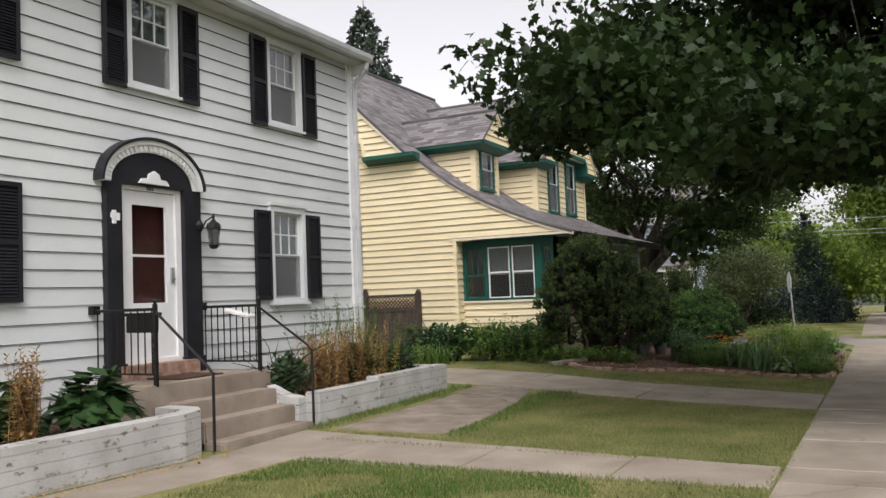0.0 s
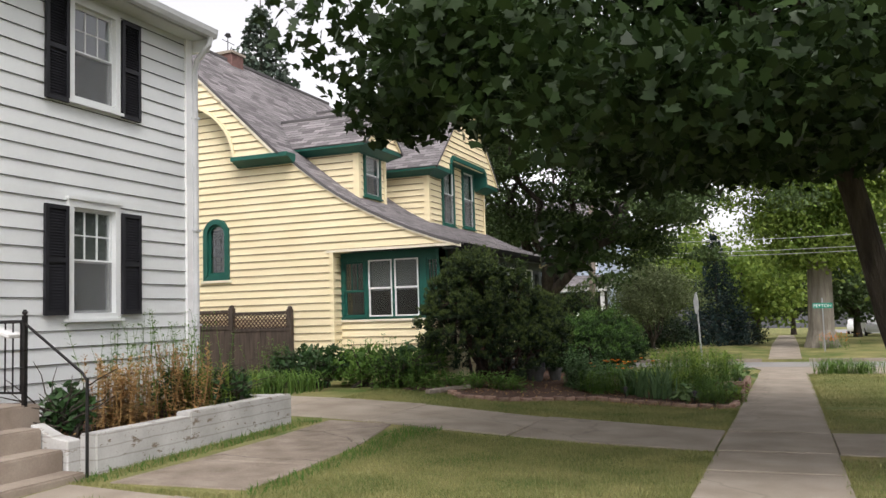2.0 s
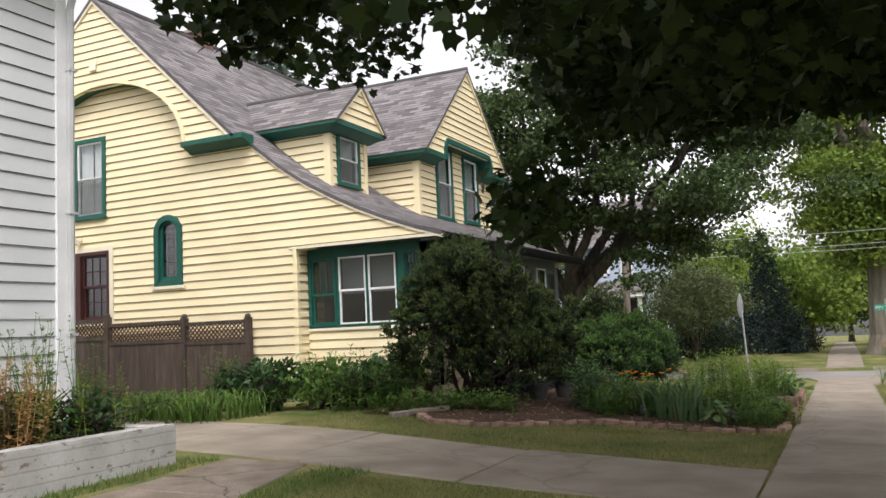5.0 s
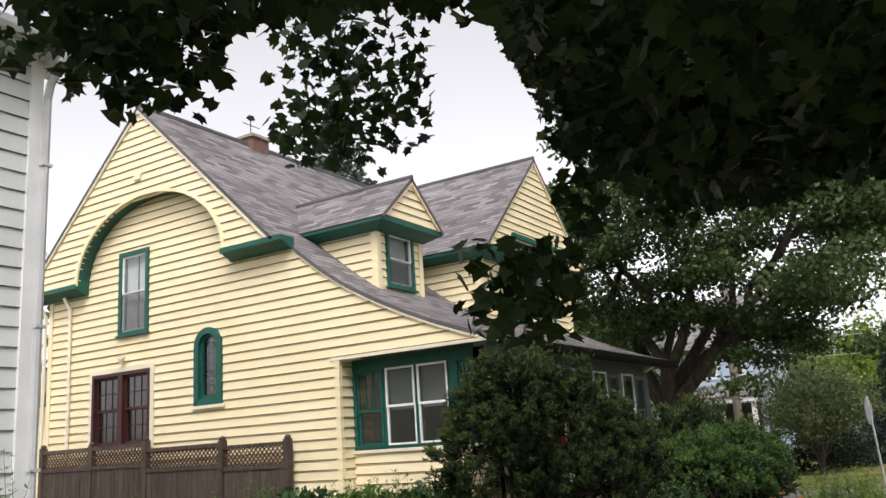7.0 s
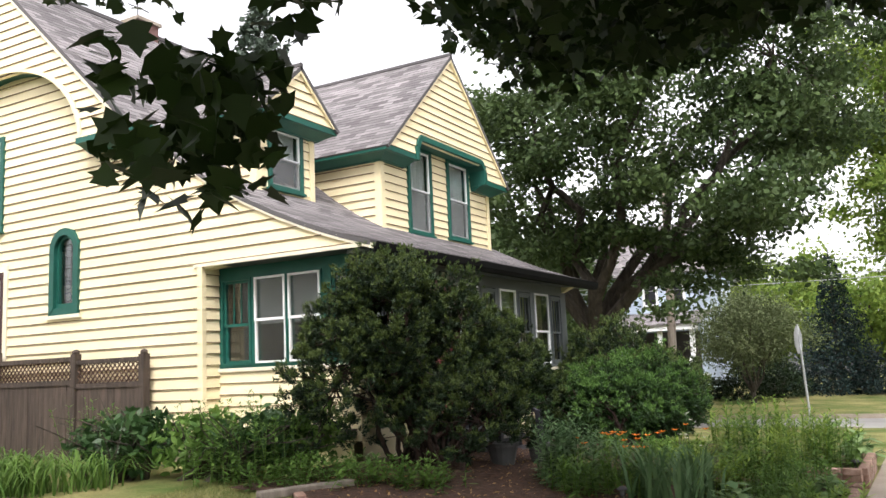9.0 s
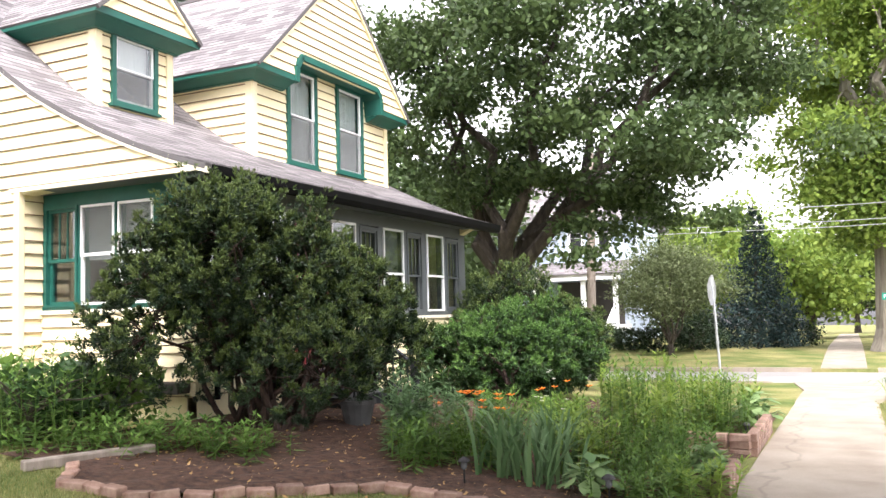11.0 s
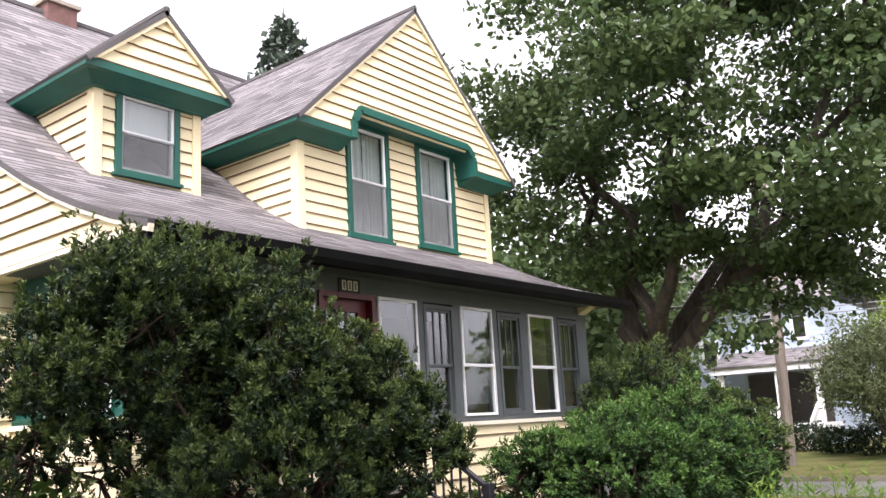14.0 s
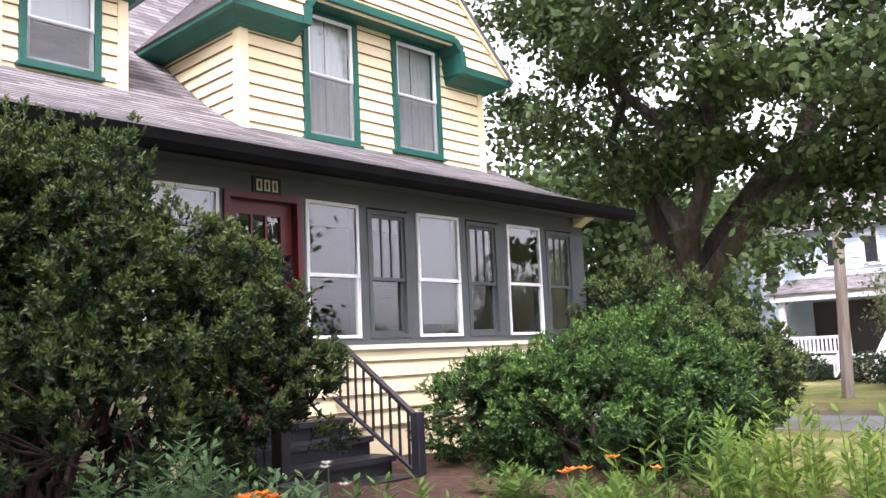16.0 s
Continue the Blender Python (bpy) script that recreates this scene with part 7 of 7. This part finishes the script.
for i, (x, y) in enumerate(((-5.9, 15.0), (-5.3, 15.2), (-6.3, 14.9), (-4.9, 15.4))):
    stalky("ground_cover", (x, y, gz(x, y)), "low leafy green ground cover under the yew", 30, 0.3, 0.26, 0.11, L_GARDEN, 270 + i, per=15, lean=0.4)

# ---- raised beds of the white house ----
hosta(-7.05, 3.75, 0.42, 210, 0.27, L_HOSTA, 11, "large dark green hosta in the raised bed")
hosta(-7.4, 2.9, 0.42, 210, 0.27, L_HOSTA, 12, "large dark green hosta in the raised bed")
hosta(-7.2, 2.0, 0.42, 190, 0.27, L_HOSTA, 13, "large dark green hosta in the raised bed")
for i, (x, y, h, mt, lab) in enumerate(((-6.75, 2.75, 0.85, L_DRY, "dry brown flower stalk by the hostas"), (-6.9, 7.3, 0.75, L_DRY, "dry straw-coloured perennial"), (-6.85, 7.7, 0.7, L_DRY, "dry straw-coloured perennial"), (-6.9, 8.5, 0.85, L_DRY, "dry straw-coloured perennial"), (-7.3, 7.9, 1.1, L_GARDEN, "tall weedy green stalks"), (-7.4, 8.7, 1.2, L_GARDEN, "tall weedy green stalks"), (-7.2, 9.3, 1.2, L_GARDEN, "tall weedy green stalks"), (-7.6, 9.6, 1.1, L_GARDEN, "tall weedy green stalks"), (-7.0, 9.0, 0.6, L_LIGHT, "yellow-green leafy perennial"), (-6.9, 9.5, 0.55, L_LIGHT, "yellow-green leafy perennial"))):
    stalky("flowering_plant", (x, y, 0.41), lab + " in the raised bed", 24 if mt is L_DRY else 18, h, 0.06 if i == 0 else 0.16, 0.075, mt, 300 + i, per=60 if mt is L_DRY else 27, lean=0.13)
for i, (x, y, r) in enumerate(((-7.1, 6.95, 0.3), (-7.0, 9.6, 0.4), (-7.5, 9.2, 0.4))):
    shrub("bush", (x, y, 0.41), "small dark leafy bush in the raised bed", [((x, y, 0.68), (r, r, 0.3))], 500, 0.1, L_HOSTA, 330 + i, stems=5, shell=0.6)

# ---- fence ----
fence = thing("fence", (-13, 16.3, 0.2), "weathered brown wooden fence with lattice top", "fence")
FP = [(-10.2, 1.78), (-11.74, 1.84), (-13.77, 1.95), (-15.4, 1.95), (-17.0, 1.97)]
for x, z in FP:
    bm = bmesh.new()
    box(bm, (x - 0.055, 16.23, 0.05), (x + 0.055, 16.35, z))
    lathe(bm, [(0.05, 0), (0.06, 0.02), (0.05, 0.05), (0.015, 0.07)], (x, 16.29, z), 10)
    part("post", bm, M_WOOD, fence)
for (x1, z1), (x0, z0) in zip(FP, FP[1:]):
    a, b = x0 + 0.055, x1 - 0.055
    zt = min(z0, z1) - 0.07
    zl = zt - 0.36
    for nm, v0, v1 in (("top_rail", zt - 0.04, zt + 0.03), ("mid_rail", zl - 0.05, zl + 0.03)):
        bm = bmesh.new()
        box(bm, (a, 16.25, v0), (b, 16.33, v1))
        part(nm, bm, M_WOOD, fence)
    k = round((b - a) / 0.14)
    for i in range(k):
        bm = bmesh.new()
        w = (b - a) / k
        box(bm, (a + w * i + 0.004, 16.27 + rng.uniform(-0.004, 0.004), 0.12), (a + w * (i + 1) - 0.004, 16.295, zl - 0.05))
        part("board", bm, M_WOOD, fence)
    hgt = zt - 0.04 - zl - 0.03
    for s, yy in ((1, 16.28), (-1, 16.292)):
        bm = bmesh.new()
        u = a - hgt
        while u < b:
            p0, p1 = max(u, a), min(u + hgt, b)
            if p1 - p0 > 0.03:
                v = lambda q: (q - u) if s > 0 else hgt - (q - u)
                tube(bm, [(p0, yy, zl + 0.03 + v(p0)), (p1, yy, zl + 0.03 + v(p1))], 0.015, 4)
            u += 0.1
        tagged(part("lattice", bm, M_LATT, fence), kind="stuff")

# ---- street furniture ----
sign = thing("stop_sign", (-2.77, 30.4, -0.5), "stop sign seen edge-on, on a leaning steel post", "street sign")
bm = bmesh.new()
tube(bm, [(-2.74, 30.4, -0.75), (-2.86, 30.45, 2.05)], 0.032, 6)
part("post", bm, M_ALU, sign)
bm = bmesh.new()
octo = [(0.37 * math.cos(math.pi / 8 + k * math.pi / 4), 0.37 * math.sin(math.pi / 8 + k * math.pi / 4)) for k in range(8)]
prism(bm, octo, -0.004, 0.004, Matrix.Translation((-2.86, 30.4, 1.66)) @ Matrix.Rotation(radians(82), 4, "Z") @ Matrix.Rotation(radians(90), 4, "X"))
part("sign_plate", bm, M_ALU, sign, "bare grey back of an octagonal sign")
name_post = thing("street_name_sign", (1.46, 40.8, -0.5), "green street name sign on a thin steel post", "street sign")
bm = bmesh.new()
tube(bm, [(1.46, 40.8, -0.8), (1.46, 40.8, 1.78)], 0.03, 6)
part("post", bm, M_ALU, name_post)
bm = bmesh.new()
box(bm, (1.06, 40.75, 1.33), (1.86, 40.765, 1.56))
part("name_plate", bm, M_SIGNG, name_post)
tx = bpy.data.curves.new("street_name", "FONT")
tx.body, tx.size, tx.extrude, tx.align_x = "PEYTON", 0.19, 0.003, "CENTER"
to = new("street_name", tx)
tx.materials.append(M_TRIM)
to.parent = name_post
to.matrix_parent_inverse = PLACE[name_post.name].inverted()
to.matrix_basis = Matrix.Translation((1.46, 40.74, 1.375)) @ Matrix.Rotation(radians(90), 4, "X")
pole = thing("utility_pole", (-8.45, 39.5, -0.5), "grey weathered wooden utility pole", "utility pole")
bm = bmesh.new()
tube(bm, [(-8.47, 39.5, -0.9), (-8.3, 39.5, 4.0), (-8.15, 39.5, 9.5)], [0.17, 0.15, 0.12], 10)
part("shaft", bm, M_POLE, pole)
bm = bmesh.new()
box(bm, (-9.3, 39.45, 9.0), (-7.1, 39.55, 9.12))
part("crossarm", bm, M_POLE, pole)
for z in (4.55, 4.06, 3.88):
    bm = bmesh.new()
    tube(bm, [(x, 38.5, z - 0.25 + 0.0009 * (x - 5) ** 2) for x in range(-40, 61, 10)], 0.014, 5)
    whole("power_line", bm, M_ALU, "grey overhead power line crossing the street", "cable", "power lines")
# pole whose crossarm shows in the porch glass
pole2 = thing("utility_pole", (16.5, 24.0, -0.3), "wooden utility pole with crossarm across the wide street", "utility pole")
bm = bmesh.new()
tube(bm, [(16.5, 24.0, -0.6), (16.5, 24.0, 8.3)], [0.16, 0.12], 8)
part("shaft", bm, M_POLE, pole2)
bm = bmesh.new()
box(bm, (16.4, 22.8, 7.6), (16.55, 25.2, 7.75))
part("crossarm", bm, M_POLE, pole2)

# ---- far house ----
blue = thing("house", (-14, 53, -0.2), "pale blue clapboard house with white porch across the street", "house")
bm = bmesh.new()
box(bm, (-20.5, 50.0, -0.4), (-9.6, 58, 5.6))
fw = part("wall", bm, M_BLUE, blue)
for k in range(24):
    bm = bmesh.new()
    box(bm, (-20.5, 49.955, 0.3 + 0.22 * k), (-9.6, 49.995, 0.3 + 0.22 * k + 0.19))
    part("siding_board", bm, M_BLUE, fw)
roof_sheet(blue, [((-21, 54, 8.6), (-9.1, 54, 8.6)), ((-21, 49.5, 5.5), (-9.1, 49.5, 5.5))], M_ROOF, course=0.25)
roof_sheet(blue, [((-9.1, 54, 8.6), (-21, 54, 8.6)), ((-9.1, 58.5, 5.5), (-21, 58.5, 5.5))], M_ROOF, course=0.25)
for x, z0, z1, w in ((-14.55, 3.1, 4.3, 0.8), (-17.5, 3.1, 4.3, 0.8), (-12.0, 3.9, 5.2, 0.8), (-10.6, 3.9, 5.2, 0.7), (-17.5, 0.8, 2.2, 0.9)):
    bm = bmesh.new()
    frame_bm(bm, x - w / 2, x + w / 2, z0, z1, 0.12, 0.04, 0.1, south(50))
    wo = part("window", bm, M_TRIM, blue)
    bm = bmesh.new()
    box(bm, (x - w / 2 + 0.1, z0 + 0.1, 0.05), (x + w / 2 - 0.1, z1 - 0.1, 0.06), south(50))
    part("pane", bm, M_BLACK, wo)
bm = bmesh.new()
box(bm, (-13.4, 47.4, 0.2), (-9.4, 49.95, 0.5))
part("porch_floor", bm, M_TRIM, blue)
# Dark panel over the siding paints the shade under the porch roof.
bm = bmesh.new()
box(bm, (-13.0, 49.9, 0.5), (-9.7, 49.94, 2.6))
part("porch_back", bm, M_DARK, blue)
roof_sheet(blue, [((-13.8, 50, 3.6), (-9.0, 50, 3.6)), ((-13.8, 47.1, 2.9), (-9.0, 47.1, 2.9))], M_ROOF, course=0.25)
bm = bmesh.new()
box(bm, (-13.6, 47.2, 2.6), (-9.2, 47.45, 2.85))
part("porch_beam", bm, M_TRIM, blue)
for x in (-13.3, -11.0, -9.5):
    bm = bmesh.new()
    box(bm, (x - 0.1, 47.4, 0.5), (x + 0.1, 47.6, 2.6))
    part("porch_post", bm, M_TRIM, blue)
bm = bmesh.new()
box(bm, (-13.2, 47.45, 1.15), (-11.1, 47.55, 1.25))
box(bm, (-13.2, 47.45, 0.6), (-11.1, 47.55, 0.68))
for k in range(14):
    box(bm, (-13.15 + 0.15 * k, 47.47, 0.68), (-13.08 + 0.15 * k, 47.53, 1.15))
part("porch_railing", bm, M_TRIM, blue)
for x in (-10.9, -9.6):
    bm = bmesh.new()
    tube(bm, [(x, 47.4, 1.3), (x + 0.0, 45.6, 0.3)], 0.06, 4)
    tube(bm, [(x, 47.4, 0.7), (x + 0.0, 45.6, -0.2)], 0.04, 4)
    for k in range(9):
        f = k / 8
        tube(bm, [(x, 47.4 - 1.8 * f, 0.7 - 0.9 * f), (x, 47.4 - 1.8 * f, 1.3 - 1.0 * f)], 0.03, 4)
    part("stair_railing", bm, M_TRIM, blue)
for i in range(4):
    bm = bmesh.new()
    box(bm, (-10.9, 47.0 - 0.4 * i, -0.4), (-9.6, 47.4 - 0.4 * i, 0.3 - 0.2 * i))
    part("step", bm, M_CONC, blue)
for i, (x, y, r) in enumerate(((-7.9, 43.2, 0.8), (-6.5, 42.6, 0.9), (-9.3, 44.5, 0.9), (-5.2, 43.5, 1.0), (-2.0, 47.5, 1.0), (-12.2, 46.3, 0.9))):
    shrub("boxwood_bush", (x, y, gz(x, y)), "rounded dark boxwood bush on the far lawn", [((x, y, gz(x, y) + r * 0.5), (r * 1.2, r, r * 0.75))], 1500, 0.13, L_YEW, 400 + i, stems=4, shell=0.4)
for i, (x, y, r) in enumerate(((-7.6, 53.0, 1.6), (-5.9, 47.0, 1.0))):
    shrub("hedge_shrub", (x, y, gz(x, y)), "tall dense dark green shrub behind the far lawn", [((x, y, gz(x, y) + r * 0.7), (r * 1.15, r * 0.9, r * 0.85))], 2600, 0.16, L_YEW, 440 + i, stems=5, shell=0.4)
blades("ornamental_grass", (1.15, 25.35, gz(1.15, 25.35)), "clump of arching green grass at the street corner", 220, 0.6, 0.8, 0.012, L_GARDEN, 420, droop=0.9, radius=0.25)
blades("ornamental_grass", (1.8, 25.4, gz(1.8, 25.4)), "clump of arching green grass at the street corner", 160, 0.5, 0.7, 0.012, L_GARDEN, 421, droop=0.9, radius=0.22)
stalky("flowering_plant", (1.9, 42.6, gz(1.9, 42.6)), "orange flowers at the foot of the street tree", 40, 0.6, 0.4, 0.1, L_GARDEN, 422, per=14, bloom=L_ORANGE)


def car(x, y, z, paint, label, turn):
    """A parked saloon: shaped body, cabin with glass, four wheels."""
    t = thing("car", (x, y, z), label, "car", "parked cars")
    M = Matrix.Translation((x, y, z)) @ Matrix.Rotation(turn, 4, "Z")
    S2 = M @ Matrix(((1, 0, 0, 0), (0, 0, 1, 0), (0, 1, 0, 0), (0, 0, 0, 1)))
    bm = bmesh.new()
    prism(bm, [(-2.2, 0.3), (2.15, 0.3), (2.25, 0.6), (2.1, 0.82), (1.1, 0.95), (0.5, 1.4), (-1.0, 1.42), (-1.7, 1.0), (-2.2, 0.92), (-2.28, 0.6)], -0.85, 0.85, S2)
    bevel(bm, 0.06, 2)
    body = part("body", bm, paint, t)
    for s in (-0.856, 0.846):
        bm = bmesh.new()
        prism(bm, [(0.95, 0.98), (0.45, 1.34), (-0.95, 1.36), (-1.5, 1.0)], s, s + 0.01, S2)
        part("side_window", bm, M_BLACK, body)
    bm = bmesh.new()
    box(bm, (2.2, -0.7, 0.6), (2.27, -0.4, 0.75), M)
    part("headlight", bm, M_TRIM, body)
    bm = bmesh.new()
    box(bm, (2.2, 0.4, 0.6), (2.27, 0.7, 0.75), M)
    part("headlight", bm, M_TRIM, body)
    for wx in (-1.35, 1.4):
        for s in (-0.88, 0.7):
            bm = bmesh.new()
            tube(bm, [M @ Vector((wx, s, 0.32)), M @ Vector((wx, s + 0.18, 0.32))], 0.32, 18)
            wheel = part("wheel", bm, M_BLACK, t)
            bm = bmesh.new()
            tube(bm, [M @ Vector((wx, s - 0.008, 0.32)), M @ Vector((wx, s + 0.188, 0.32))], 0.19, 14)
            part("rim", bm, M_ALU, wheel)


M_BLUECAR = material("dark_blue_car_paint", (0.02, 0.03, 0.06), (0.03, 0.04, 0.08), 0.25, 2, 30, 0.0)
M_WHITECAR = material("white_car_paint", (0.7, 0.7, 0.7), (0.75, 0.75, 0.75), 0.25, 2, 30, 0.0)
car(7.0, 80, walk_z(80), M_BLUECAR, "dark blue car parked along the street", radians(80))
car(6.3, 90, walk_z(90), M_WHITECAR, "white car parked along the street", radians(80))
car(6.0, 72, walk_z(72), M_WHITECAR, "white car parked far down the street", radians(95))

# ---- lawn blades ----
gen = np.random.default_rng(77)


def lawn(name, x0, x1, y0, y1, n, h, mat, skip=None, clump=0.0):
    p = np.column_stack([gen.uniform(x0, x1, n), gen.uniform(y0, y1, n)])
    keep = np.array([skip is None or not skip(a, b) for a, b in p])
    p = p[keep]
    z = np.array([ground_z(a, b) for a, b in p])
    n = len(p)
    hh = h * gen.uniform(0.5, 1.3, n)
    ang = gen.uniform(0, 6.28, n)
    s = np.column_stack([np.cos(ang), np.sin(ang), np.zeros(n)])
    b = np.column_stack([gen.normal(size=n) * 0.45, gen.normal(size=n) * 0.45, np.ones(n)])
    b /= np.linalg.norm(b, axis=1)[:, None]
    tri = np.array([(-0.1, 0.0), (0.1, 0.0), (0.0, 1.0)])
    me = leaves_mesh(name, np.column_stack([p, z]), hh, (s, b, np.cross(s, b)), tri, 0.0)
    ob = new(name, me)
    me.materials.append(mat)
    PLACE[ob.name] = Matrix()
    return ob


def inside_patch(a, b):
    return -6.0 < a < -4.45 - 0.11 * max(0, b - 7.5) and 6.2 < b < 10.6


for x0, x1, y0, y1, n in ((-6.25, -0.8, 5.75, 10.2, 42000), (-7.2, -0.8, 11.85, 15.0, 24000), (-5.2, -0.8, 2.0, 4.7, 16000), (0.46, 2.2, 3, 25, 20000), (-0.9, 0.0, 21.5, 24.5, 0)):
    if n:
        def skip(a, b):
            return inside_patch(a, b) or (11.5 < b < 15.5 and (b > edge_y(a) - 0.02 and a > -5.6)) or (b > 5 and b < 11 and (b > 9.9 + 0.14 * (-0.8 - a)) and a < 0.4) or (11 < b < 13 and b < 11.83 + 0.19 * (-0.8 - a) and a < 0.4) or (0.4 < a and 9.6 < b < 12.2) or (5 < b < 7 and b < 5.64 + 0.09 * (-0.8 - a) and a < 0)
        tagged(lawn("grass", x0, x1, y0, y1, n * 5 // 2, 0.036, L_BLADE, skip), "short patchy lawn grass, green and straw-coloured", "grass", kind="stuff")


def thin_clover(a, b):
    return noise.noise(Vector((a * 0.8, b * 0.8, 3.0))) < 0.12 * (a + 3.4)


tagged(lawn("clover", -5.2, -1.0, 2.0, 4.7, 24000, 0.045, L_CLOVER, thin_clover), "low clover among the near lawn grass", "clover", kind="stuff")
tagged(lawn("clover", -6.28, -4.2, 6.2, 10.4, 5000, 0.07, L_CLOVER, inside_patch), "greener weedy grass along the retaining wall", "grass", kind="stuff")

for x0, x1, y0, y1, n in ((-0.87, -0.74, -4, 9.9, 4200), (-0.87, -0.76, 11.8, 14.9, 1100), (0.4, 0.52, -2, 9.6, 3600), (0.41, 0.52, 12.2, 25, 3600), (-5.6, -0.9, 5.6, 5.72, 1500), (-4.9, -0.9, 4.6, 4.74, 1600), (-6.28, -6.18, 6.6, 10.2, 2200), (-6.9, -0.9, 11.9, 12.05, 0)):
    if n:
        tagged(lawn("grass_fringe", x0, x1, y0, y1, n // 2, 0.045, L_BLADE), "ragged grass growing over the paving edge", "grass", kind="stuff")
for x0, x1, y0, y1, n in ((-6.28, -5.9, -2, 4.7, 500), (-6.0, -1.0, 14.3, 19.0, 1500), (-8.0, -6.6, 0.5, 4.3, 500), (-8.0, -6.6, 6.7, 9.8, 400)):
    pts = np.column_stack([gen.uniform(x0, x1, n), gen.uniform(y0, y1, n)])
    zz = np.array([(ground_z(a, b) + 0.045) if a > -6.3 else 0.45 for a, b in pts])
    me = leaves_mesh("leaf_litter", np.column_stack([pts, zz]), gen.uniform(0.02, 0.06, n), rand_basis(gen, n, 1.6), OVAL_LEAF, 0.4)
    me.materials.append(L_DRY)
    tagged(new("leaf_litter", me), "dry brown fallen leaves on the soil", "leaves", kind="stuff")
